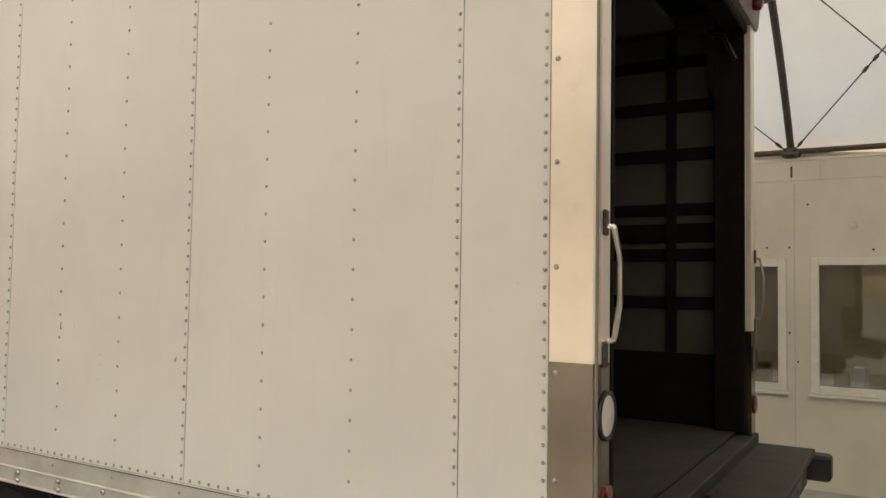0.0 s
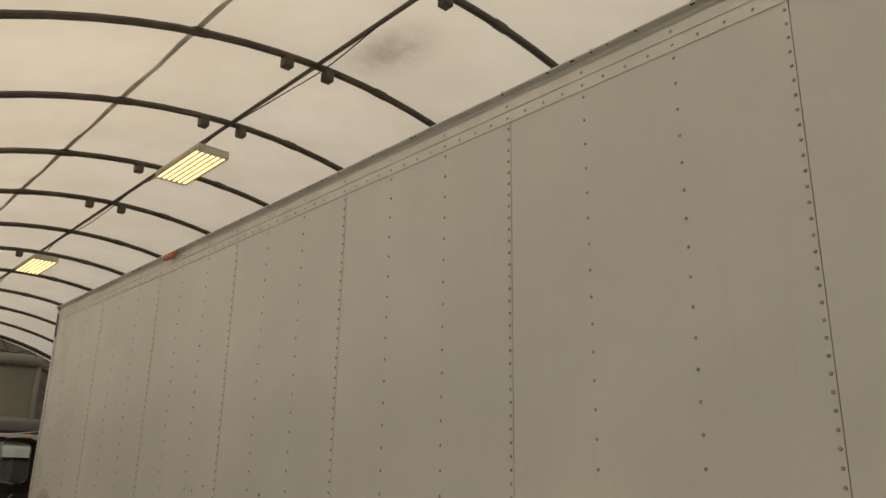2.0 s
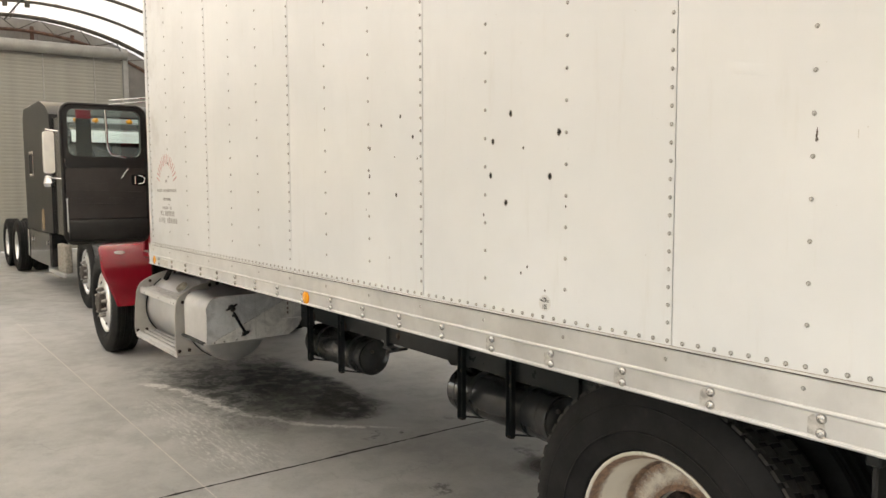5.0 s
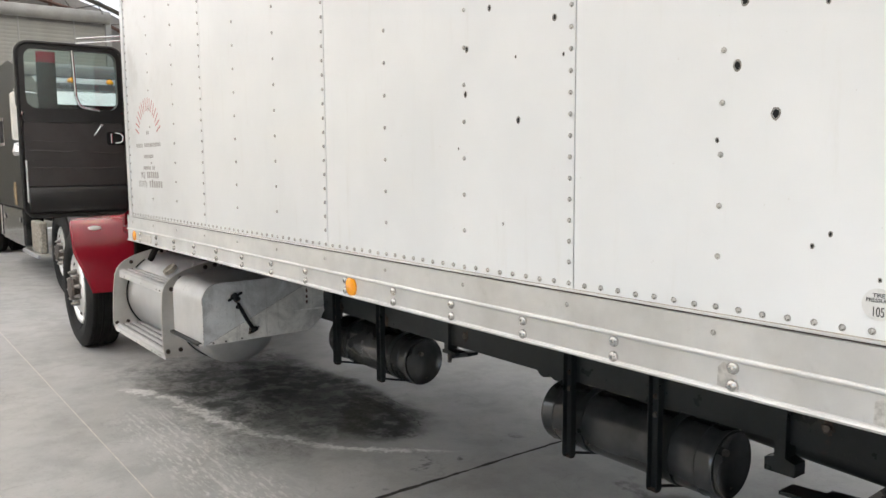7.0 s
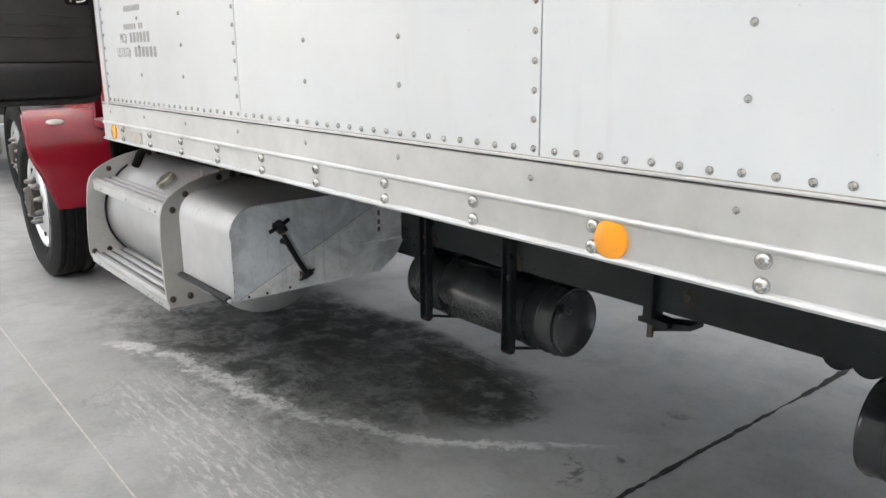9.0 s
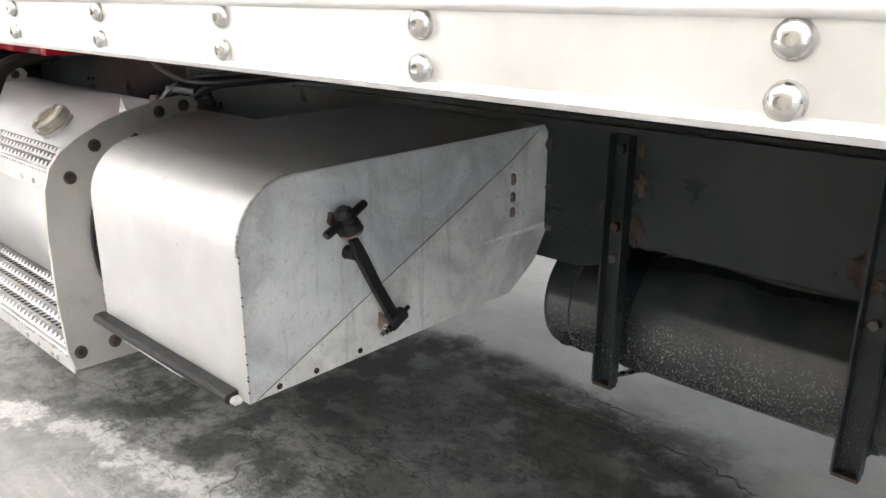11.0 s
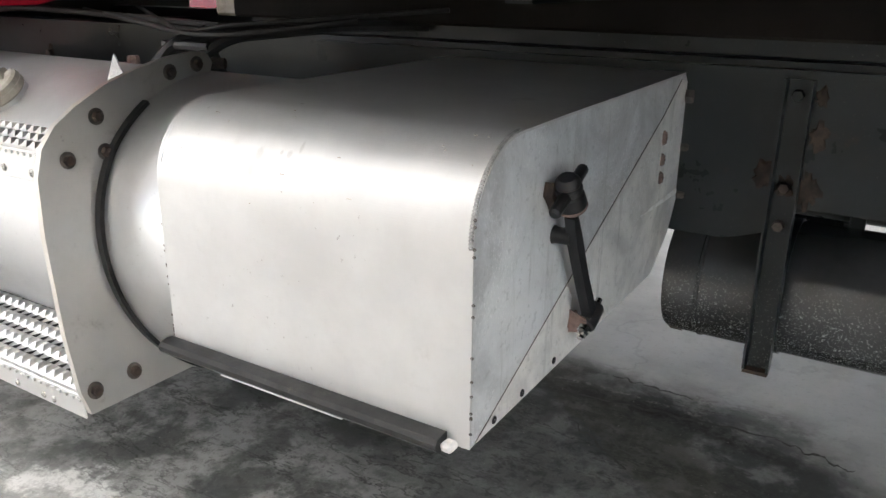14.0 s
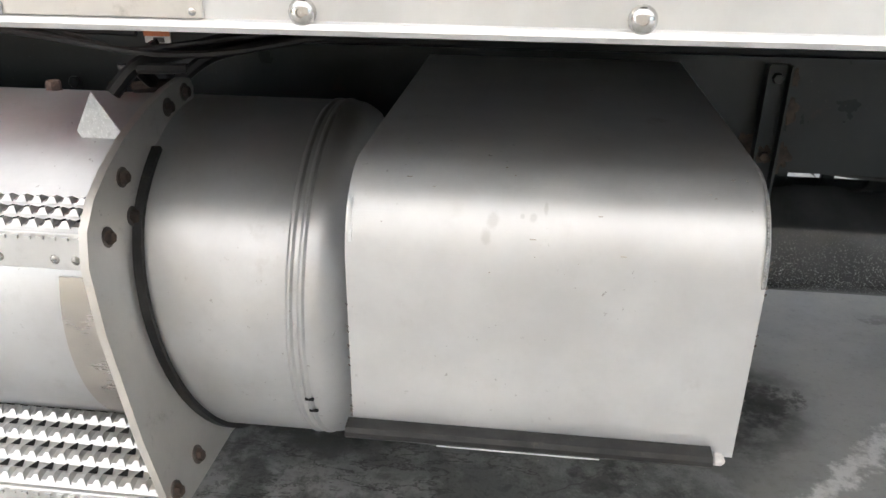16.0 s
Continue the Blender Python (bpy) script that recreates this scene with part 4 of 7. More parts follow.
# side panels
bounds = [0.318] + [s + 0.013 for s in SEAMS] + [-7.335]
panels = []
for a, b in zip(bounds, bounds[1:]):
    panels.append(part("side_panel", Form().box(b + 0.0012, a - 0.0012, 0.0, 0.03, 1.235, 3.5742, 0.0012), M_PANEL, truck))
for a, b in zip(bounds[1:], bounds[2:]):
    part("side_panel", Form().box(b + 0.0012, a - 0.0012, W - 0.03, W, 1.235, 3.5742, 0.0012), M_PANEL, truck)
part("side_panel", Form().box(bounds[1], 0.318, W - 0.03, W, 1.235, 3.5742, 0.0012), M_PANEL, truck)
part("front_panel", Form().box(XF + 0.02, XF + 0.05, 0.05, W - 0.05, 1.12, 3.6138), M_PANEL, truck)
part("roof_panel", Form().box(XF + 0.05, XR - 0.02, 0.02, W - 0.02, 3.6286, 3.6454), M_PANEL, truck)
# raised seam strip beside each seam
for s in SEAMS:
    part("seam_lap", Form().box(s - 0.012, s + 0.0125, -0.0012, 0.0, 1.245, 3.5347), M_PANEL, truck)

# rivets: columns within each panel, close-set along the seams
rivet_me = mesh_of("rivet", Form().dome((0, 0, 0), (0, -1, 0), 0.0064, 0.0052, 8), M_RIVET)
for panel, a, b in zip(panels, bounds, bounds[1:]):
    for k in range(-1, 19):
        x = 0.298 if k < 0 else -7.318 if k == 18 else -D * k
        if not b < x < a:
            continue
        close = k % 3 == 0 or k < 0
        for j in range(44 if close else 22):
            z = 1.3182 + RS * (43 - j) / 2 if close else 1.369 + RS * (21 - j)
            piece("rivet", rivet_me, pose(x, -0.0012 if close else 0.0, z), panel)

# lower aluminium rail
def rail_line(y, s):
    return [(y + s * 0.0, 1.252), (y + s * 0.006, 1.252), (y + s * 0.008, 1.2505), (y + s * 0.008, 1.2475), (y + s * 0.0035, 1.2465), (y + s * 0.0035, 1.2435), (y + s * 0.007, 1.2425), (y + s * 0.007, 1.1735),
            (y + s * 0.0105, 1.173), (y + s * 0.0128, 1.171), (y + s * 0.0138, 1.1675), (y + s * 0.0128, 1.164), (y + s * 0.0105, 1.162), (y + s * 0.007, 1.1615), (y + s * 0.007, 1.106), (y + s * 0.012, 1.104),
            (y + s * 0.0145, 1.099), (y + s * 0.012, 1.094), (y + s * 0.002, 1.092), (y - s * 0.05, 1.092), (y - s * 0.05, 1.096), (y - s * 0.004, 1.10), (y - s * 0.004, 1.252)]


# the rivet row sits on the panel foot just above the rail's upper lip
rail = part("lower_rail", Form().prism(rail_line(0, -1), "x", XF + 0.012, 0.318), M_RAIL, truck, "satin aluminium lower side rail")
part("lower_rail", Form().prism(rail_line(W, 1), "x", XF + 0.012, 0.318), M_RAIL, truck)
for k in range(0, 19):
    piece("rivet", rivet_me, pose(-D * k, -0.0066, 1.214), rail)
row = mesh_of("rivet", Form().dome((0, 0, 0), (0, -1, 0), 0.0068, 0.0056, 10), M_RIVET)
x = 6 * 0.0508 - 0.01
i = 0
while x > -7.33:
    piece("rivet", row, pose(x, -0.0003, ZB + 0.001 * math.sin(i * 2.1)), truck)
    x = (5 - i) * 0.0508
    i += 1
# two dark strips that draw the shadow lines at the rail's upper lip
part("seal_line", Form().box(XF + 0.02, 0.317, -0.0046, -0.0034, 1.2437, 1.2463), M_RUSTBOLT, rail, "dark strip for the shade in the groove of the rail")
part("dirt_line", Form().box(XF + 0.02, 0.317, -0.0014, -0.0002, 1.2521, 1.2538), M_CAP, rail, "dark strip for the shade along the foot of the panel")
bolt = Form().lathe([(0.0132, 0), (0.0132, 0.001), (0.0120, 0.0055), (0.0080, 0.0090), (0.0042, 0.0098), (0.0042, 0.0065), (0.0003, 0.0065)], (0, 0, 0), (0, -1, 0), 16)
bolt_me = mesh_of("rail_bolt", bolt, M_BOLT)
for n in range(-8, 17):
    x = -4.727 + 0.3048 * n
    if XF + 0.05 < x < 0.3:
        for z in (1.114, 1.150):
            piece("rail_bolt", bolt_me, pose(x, -0.007, z, 0, 37 * n + 400 * z, 0), truck)
# scuffed bare patches round some bolts
for n in (5, 6, 7, 8, 9):
    x = -4.727 + 0.3048 * n
    part("scuff", Form().add([(x - 0.035, -0.0079, 1.108), (x - 0.012, -0.0079, 1.106), (x + 0.014, -0.0079, 1.108), (x + 0.004, -0.0079, 1.152), (x - 0.022, -0.0079, 1.158), (x - 0.034, -0.0079, 1.147)],
                             [(0, 1, 2, 3, 4, 5)]), M_DULLED, rail, "worn bare metal round the bolts")
# name plate by the front of the rail
pl = part("rail_plate", Form().box(-7.205, -6.955, -0.0105, -0.0075, 1.106, 1.152, 0.001), M_PLATE, truck, "thin blank metal plate on the rail")
for x in (-7.195, -6.965):
    for z in (1.112, 1.146):
        part("screw", Form().dome((x, -0.0105, z), (0, -1, 0), 0.004, 0.002, 8), M_BOLT, pl)

# upper rail with its gutter cap
def cap_line(y, s):
    return [(y - s * 0.002, 3.5308), (y + s * 0.004, 3.5308), (y + s * 0.005, 3.5347), (y + s * 0.005, 3.5792), (y + s * 0.003, 3.5812), (y + s * 0.003, 3.5841), (y + s * 0.007, 3.5861), (y + s * 0.0075, 3.599), (y + s * 0.012, 3.6187), (y + s * 0.013, 3.6256),
            (y + s * 0.010, 3.6306), (y + s * 0.001, 3.6355), (y - s * 0.002, 3.6474), (y + s * 0.004, 3.6583), (y + s * 0.024, 3.6642), (y + s * 0.030, 3.6672), (y + s * 0.030, 3.6731), (y + s * 0.024, 3.6761), (y - s * 0.05, 3.6761), (y - s * 0.05, 3.6632), (y - s * 0.012, 3.6336)]


cap = part("upper_rail", Form().prism(cap_line(0, -1), "x", XF + 0.03, 0.318), M_RAIL, truck, "dull aluminium upper rail with rolled edge")
part("upper_rail", Form().prism(cap_line(W, 1), "x", XF + 0.03, 0.318), M_RAIL, truck)
x, j = 0.30, 0
while x > -7.3:
    piece("rivet", rivet_me, pose(x, -0.005, ZT), cap)
    if abs((x / D) - round(x / D)) < 0.03:
        piece("rivet", rivet_me, pose(x, -0.0085, 3.6079), cap)
    x = -0.1016 * j
    j += 1
rnd = random.Random(3)
f = Form()
for i in range(34):
    x = rnd.uniform(-7.0, 0.2)
    f.box(x, x + rnd.uniform(0.004, 0.02), -0.0285, -0.02, 3.6632, 3.6632 + rnd.uniform(0.006, 0.014))
part("debris", f, M_RUSTBOLT, cap, kind="stuff")

# front corner posts and top corner casting
for y, s in ((0.0, -1), (W, 1)):
    line = [(-7.34, y + s * 0.005), (-7.385, y + s * 0.005)] + [(-7.385 + 0.055 * math.cos(t), y - s * 0.05 + s * 0.055 * math.sin(t)) for t in [math.pi / 2 + math.pi / 2 * k / 6 for k in range(1, 7)]] + [(XF, y - s * 0.09), (XF + 0.02, y - s * 0.09), (-7.34, y - s * 0.02)]
    post = part("front_corner_post", Form().prism(line, "z", 1.10, 3.6336), M_PANEL, truck)
    part("corner_guard", Form().prism([(a * 1.0 - 0.004, b + s * 0.004) for a, b in line], "z", 3.3667, 3.6632), M_CABLE, post, "dark dented metal top corner guard")

# rear frame: posts, header, sill, lamps, grab handles
for y, s in ((0.0, -1), (W, 1)):
    PX, PW = (0.466, 0.085) if s < 0 else (0.485, 0.13)

    def prof():
        return [(0.312, y + s * 0.004), (PX - 0.022, y + s * 0.004)] + [(PX - 0.022 + 0.022 * math.sin(t), y - s * 0.018 + s * 0.022 * math.cos(t)) for t in [math.pi / 2 * k / 6 for k in range(1, 7)]] + [(PX, y - s * PW), (PX - 0.04, y - s * PW), (PX - 0.04, y - s * 0.07), (0.315, y - s * 0.03)]
    post = part("rear_post", Form().prism(prof(), "z", 1.815, 3.5742), M_POST, truck, "cream painted rear corner post")
    part("post_cover", Form().prism(prof(), "z", 1.12, 1.814), M_STEEL, post, "polished stainless lower post cover, darkened as if reflecting")
    f = Form()
    for k in range(8):
        z = 3.315 - 0.3065 * k
        if z > 1.2:
            part("post_screw", Form().dome((0.336, y + s * 0.004, z), (0, s, 0), 0.0085, 0.005, 9), M_RIVET, post)
    part("post_edge", Form().box(0.3122, 0.3155, y - s * 0.002, y + s * 0.0052, 1.25, 3.5347), M_CAP, post, "dark sealant line at the post edge")
    part("post_fold", Form().tube([(PX - 0.008, y + s * 0.0005, 1.14), (PX - 0.008, y + s * 0.0005, 3.5742)], 0.005, 6), M_HEADGREY, post, "darker folded corner edge")
    for z in (3.4754, 3.5298):
        part("post_hole", Form().prism([(0.377, z - 0.012), (0.383, z - 0.011), (0.3845, z + 0.006), (0.381, z + 0.013), (0.3765, z + 0.004)], "y", y + s * 0.0042, y + s * 0.0048), M_RUST, post)
    # grab handle and lamps on the rear face
    hy = y - s * 0.035
    hnd = part("grab_handle", Form().tube(bend([(PX, hy, 2.2052), (PX + 0.028, hy, 2.2082), (PX + 0.048, hy, 2.1113), (PX + 0.048, hy, 1.9927), (PX + 0.03, hy, 1.88), (PX, hy, 1.8791)], 0.02), 0.0085 if s < 0 else 0.0065, 8), M_CHROME if s < 0 else M_GREYNUT, truck, "bent steel grab handle")
    for z in (2.23, 1.8543):
        part("handle_foot", Form().box(PX, PX + 0.010, hy - 0.016, hy + 0.016, z - 0.05, z + 0.025, 0.004), M_RUSTBOLT, hnd)
    lamp = part("stop_lamp", Form().lathe([(0.0005, 0.0), (0.06, 0.0), (0.06, 0.003), (0.05, 0.005), (0.0005, 0.0055)], (PX + 0.001, y - s * 0.06, 1.665), (1, 0, 0), 20), M_WHITELENS if s < 0 else M_REDLENS, truck, "round lamp in a black ring")
    part("lamp_ring", Form().lathe([(0.058, 0.0), (0.072, 0.0), (0.072, 0.006), (0.066, 0.009), (0.058, 0.004)], (PX + 0.001, y - s * 0.06, 1.665), (1, 0, 0), 20), M_BLACK, lamp)
    part("tail_lamp", Form().lathe([(0.0005, 0.0), (0.05, 0.0), (0.05, 0.008), (0.035, 0.014), (0.0005, 0.016)], (PX + 0.001, y - s * 0.06, 1.42), (1, 0, 0), 16), M_REDLENS, truck)
    part("bumper_block", Form().box(0.70, 0.86, y + s * 0.02, y - s * 0.10, 1.06, 1.19, 0.015), M_BLACK, truck, "black rubber dock bumper")
head = part("rear_header", Form().prism([(0.46, 3.4754), (0.498, 3.4754), (0.506, 3.4952), (0.518, 3.6217), (0.612, 3.6375), (0.628, 3.6583), (0.612, 3.6751), (0.318, 3.6751), (0.318, 3.6336), (0.46, 3.594)], "y", 0.0, W), M_HEADGREY, truck, "dull grey rear header with red lamps")
part("header_lip", Form().box(0.36, 0.47, 0.13, W - 0.13, 3.426, 3.4734, 0.01), M_SHADED, head)
for y in (0.17, 0.87, 1.19, 1.53, 2.25):
    part("header_lamp", Form().lathe([(0.0005, 0.042), (0.022, 0.040), (0.032, 0.030), (0.036, 0.010), (0.037, -0.012), (0.0005, -0.012)], (0.522, y, 3.565), (1, 0, -0.35), 14), M_REDLENS, truck, "small dark red header lamp")
part("rear_sill", Form().box(0.40, 0.50, 0.0, W, 1.12, 1.262, 0.006), M_DECK, truck)
part("deck_plate", Form().box(0.501, 0.78, 0.02, W - 0.02, 1.175, 1.212, 0.006), M_DECK, truck, "worn steel dock plate behind the box")
part("hinge_pin", Form().tube([(0.53, 1.05, 1.222), (0.53, 1.2, 1.222)], 0.014, 8), M_RUST, truck)
part("bumper_beam", Form().box(0.52, 0.76, 0.2, W - 0.2, 1.06, 1.17, 0.01), M_FRAME, truck)

# inside of the cargo box; its shade is put into near-black colours
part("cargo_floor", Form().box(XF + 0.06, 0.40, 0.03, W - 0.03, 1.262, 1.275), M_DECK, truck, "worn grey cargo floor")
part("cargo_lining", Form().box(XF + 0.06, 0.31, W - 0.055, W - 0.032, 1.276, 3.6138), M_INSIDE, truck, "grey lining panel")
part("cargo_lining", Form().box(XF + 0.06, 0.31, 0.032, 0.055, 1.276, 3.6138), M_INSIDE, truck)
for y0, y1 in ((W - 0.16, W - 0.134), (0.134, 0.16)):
    part("door_jamb", Form().box(0.30, 0.455, y0, y1, 1.28, 3.5742, 0.004), M_SHADED, truck, "dark roll door guide")
part("cargo_ceiling", Form().box(XF + 0.06, 0.45, 0.03, W - 0.03, 3.6187, 3.6266), M_SHADED, truck)
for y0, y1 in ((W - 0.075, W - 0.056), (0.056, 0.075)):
    part("kick_board", Form().box(XF + 0.06, 0.31, y0, y1, 1.28, 1.675), M_SHADED, truck)
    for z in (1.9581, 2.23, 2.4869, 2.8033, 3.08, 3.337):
        part("cargo_slat", Form().box(XF + 0.06, 0.31, y0, y1, z - 0.035, z + 0.035, 0.004), M_SHADED, truck, "dark wooden lashing slat")
    part("cargo_slat", Form().box(XF + 0.06, 0.31, y0, y1, 2.2991, 2.4079, 0.004), M_SHADED, truck)
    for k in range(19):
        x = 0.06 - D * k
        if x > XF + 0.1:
            part("cargo_post", Form().box(x - 0.045, x + 0.012, y0 - 0.004, y1 + 0.004, 1.676, 3.6138, 0.003), M_SHADED, truck)
part("door_track_rail", Form().tube([(0.42, W - 0.2, 3.2777), (0.36, W - 0.2, 3.4161), (0.1, W - 0.2, 3.4754), (-2.4, W - 0.2, 3.4754)], 0.014, 6), M_FRAME, truck)
part("pull_strap", Form().sheet([(W - 0.34, 3.4161), (W - 0.34, 3.0998), (W - 0.30, 3.0603), (W - 0.26, 3.0998), (W - 0.26, 3.3766)], 0.004, "x", 0.30, 0.335), M_SHADED, truck, "dark hanging door pull strap")
part("roll_door", Form().box(-2.2, 0.1, 0.2, W - 0.2, 3.4952, 3.5248), M_INSIDE, truck, "rolled-up door under the ceiling")

# marker lamps
part("marker_lamp", Form().lathe([(0.0005, 0.008), (0.028, 0.0075), (0.0335, 0.005), (0.0345, 0.0), (0.0005, 0.0)], (-4.688, -0.0072, 1.133), (0, -1, 0), 26), M_AMBER, truck, "round amber reflector on the rail")
part("marker_lamp", Form().lathe([(0.0005, 0.008), (0.025, 0.0075), (0.031, 0.005), (0.032, 0.0), (0.0005, 0.0)], (-7.29, -0.0072, 1.132), (0, -1, 0), 22), M_AMBER, truck)
part("reflector_patch", Form().box(-7.235, -7.215, -0.0095, -0.0072, 1.11, 1.155), M_STRIP, truck)
part("roof_marker_lamp", Form().box(-4.76, -4.585, -0.055, -0.02, 3.617, 3.660, 0.012), M_ORANGE, truck, "orange roof-edge marker lamp")
part("roof_marker_lamp", Form().box(0.095, 0.235, -0.05, -0.02, 3.610, 3.655, 0.012), M_REDLENS, truck, "red roof-edge marker lamp")

# round tyre-pressure sticker
st = part("sticker", Form().lathe([(0.0005, 0.0006), (0.028, 0.0006), (0.028, 0.0)], (-2.938, -0.0004, 1.314), (0, -1, 0), 28), M_STICKER, truck, "round clear tyre pressure sticker")
up = Matrix.Rotation(radians(90), 4, "X")
words("lettering", "TIRE", 0.0105, Matrix.Translation((-2.938, -0.0015, 1.3265)) @ up, M_BLACKINK, st)
words("lettering", "PRESSURE", 0.0098, Matrix.Translation((-2.938, -0.0015, 1.3180)) @ up, M_BLACKINK, st)
words("lettering", "105", 0.024, Matrix.Translation((-2.938, -0.0015, 1.2935)) @ up, M_BLACKINK, st, squeeze=0.62)

# faded company lettering as plain bars, an arch of strokes above lines
cx, cz, cr = -6.955, 1.70, 0.205
for k in range(8):
    a = radians(158 - k * 19.4)
    for d in (-0.018, 0.018):
        e, t = Vector((math.cos(a), 0, math.sin(a))), Vector((-math.sin(a), 0, math.cos(a)))
        c = Vector((cx, -0.0007, cz)) + e * cr - t * d
        q = [c + e * u + t * w_ for u, w_ in ((-0.038, -0.0055), (-0.038, 0.0055), (0.038, 0.0055), (0.038, -0.0055))]
        part("print_bar", Form().add(q, [(0, 1, 2, 3)]), M_REDINK, truck, "faded red print" if k == 0 and d < 0 else "")
for z, h, ws in ((1.745, 0.02, (0.05,)), (1.675, 0.022, (0.13, 0.30)), (1.61, 0.02, (0.18,)), (1.545, 0.02, (0.14, 0.05)), (1.505, 0.036, (0.10, 0.22)), (1.452, 0.036, (0.20, 0.24))):
    tot = sum(ws) + 0.025 * (len(ws) - 1)
    x = cx - tot / 2
    for j, w_ in enumerate(ws):
        if j == 0 and h > 0.03:
            words("lettering", "MC#" if z > 1.48 else "US DOT#", 0.052, Matrix.Translation((x + w_ / 2, -0.0004, z - h / 2)) @ up, M_GREYINK, truck, squeeze=0.72)
            x += w_ + 0.025
            continue
        n = max(1, round(w_ / (0.9 * h + 0.006)))
        for i in range(n):
            a, b = x + w_ * i / n, x + w_ * (i + 0.68) / n
            part("print_bar", Form().box(a, b, -0.0009, -0.0003, z - h / 2, z + h / 2), M_GREYINK, truck)
        x += w_ + 0.025

# bullet holes: x, z, radius
rnd = random.Random(11)
for x, z, r in ((-3.807, 1.996, 0.010), (-3.956, 1.967, 0.010), (-3.715, 1.907, 0.010), (-4.052, 1.871, 0.010), (-4.058, 1.749, 0.010), (-3.842, 1.668, 0.011), (-3.853, 1.829, 0.004), (-3.684, 1.817, 0.005),
                (-3.209, 1.864, 0.0125), (-3.114, 1.956, 0.013), (-2.878, 1.880, 0.0145), (-2.919, 1.738, 0.0145), (-3.221, 1.743, 0.0125), (-3.138, 1.647, 0.014), (-3.048, 1.836, 0.0055),
                (-3.260, 1.601, 0.0055), (-2.845, 1.640, 0.005), (-4.090, 1.600, 0.004), (-3.026, 1.429, 0.0055), (-3.058, 1.405, 0.0055), (-3.900, 1.397, 0.0045), (-2.938, 1.356, 0.004), (-2.024, 1.815, 0.005)):
    n = 12
    r *= 0.52
    rs_ = [r * rnd.uniform(0.82, 1.12) for _ in range(n)]
    ang = [2 * math.pi * k / n for k in range(n)]
    rim, hole, deep = [], [], []
    for k in range(n):
        c, s = math.cos(ang[k]), math.sin(ang[k]) * 1.25
        rim.append((x + c * (rs_[k] + 0.3 * r + 0.001), -0.0003, z + s * (rs_[k] + 0.3 * r + 0.001)))
        hole.append((x + c * rs_[k], -0.0006 - rnd.uniform(0, 0.12) * r, z + s * rs_[k]))
        deep.append((x + c * rs_[k] * 0.96, -0.0004, z + s * rs_[k] * 0.96))
    h = part("bullet_hole", Form().add(deep, [tuple(range(n))]), M_HOLE, truck, "dark bullet hole")
    part("torn_rim", Form().add(rim + hole, [(k, (k + 1) % n, n + (k + 1) % n, n + k) for k in range(n)]), M_TORN, h)
for x, z, w_, h in ((-1.927, 1.823, 0.0015, 0.02), (-1.735, 1.716, 0.022, 0.002), (-1.742, 1.672, 0.016, 0.0015), (-1.747, 1.610, 0.02, 0.002)):
    part("scratch", Form().box(x - w_ / 2, x + w_ / 2, -0.0008, -0.0002, z - h / 2, z + h / 2), M_SCRATCH, truck)
for x, z, w_, h in ((-2.024, 1.828, 0.006, 0.036), (-1.270, 1.725, 0.005, 0.024), (-1.277, 1.720, 0.002, 0.018)):
    part("gash", Form().prism([(x - w_ / 2, z - h * 0.1), (x - w_ * 0.2, z - h / 2), (x + w_ * 0.15, z - h * 0.42), (x + w_ / 2, z + h * 0.15), (x + w_ * 0.1, z + h / 2)], "y", -0.0009, -0.0003), M_RUSTBOLT, truck, "dark torn gash in the panel")
f = Form()
for k in range(13):
    for j in range(5):
        u, v_ = k / 12, j / 4 - 0.5
        f.v.append((-2.31 + 0.17 * u, -0.0005 - 0.0022 * math.sin(math.pi * u) * max(0.0, 1 - 4 * v_ * v_), 2.02 - 0.03 * u + 0.03 * v_))
f.f += [(k * 5 + j, k * 5 + j + 1, (k + 1) * 5 + j + 1, (k + 1) * 5 + j) for k in range(12) for j in range(4)]
part("dent", f, M_PANEL, truck, "crease in the panel")

# ---- chassis ----
for y, s in ((0.795, 1), (W - 0.795, -1)):
    part("chassis_rail", Form().prism([(y, 0.72), (y, 0.955), (y + s * 0.085, 0.955), (y + s * 0.085, 0.945), (y + s * 0.01, 0.945), (y + s * 0.01, 0.73), (y + s * 0.085, 0.73), (y + s * 0.085, 0.72)], "x", -10.6, 0.25), M_FRAME, truck, "black painted steel chassis rail")
    part("sub_rail", Form().box(XF + 0.05, 0.40, y - s * 0.004, y + s * 0.09, 0.958, 1.03, 0.004), M_FRAME, truck)
    part("rail_flange", Form().box(-7.2, 0.2, y - s * 0.02, y - s * 0.001, 0.938, 0.9445), M_FRAME, truck)
for k in range(13):
    x = XF + 0.3 + 0.6096 * k
    part("cross_member", Form().prism([(x, 1.045), (x + 0.04, 1.045), (x + 0.04, 1.050), (x + 0.006, 1.050), (x + 0.006, 1.092), (x + 0.04, 1.092), (x + 0.04, 1.097), (x, 1.097)], "y", 0.40, W - 0.40), M_FRAME, truck)
# sill and underside in a near-black that stands for the shade below the box
for y, s in ((0.735, 1), (W - 0.735, -1)):
    part("side_sill", Form().box(XF + 0.05, 0.40, y, y + s * 0.05, 0.99, 1.098, 0.005), M_SHADED, truck)
part("box_underside", Form().box(XF + 0.06, 0.40, 0.03, W - 0.03, 1.10, 1.26), M_SHADED, truck)
for x in (-8.6, -6.9, -5.0, -3.3, -1.4):
    part("frame_crossbar", Form().box(x - 0.05, x + 0.05, 0.80, W - 0.80, 0.76, 0.92, 0.01), M_FRAME, truck)


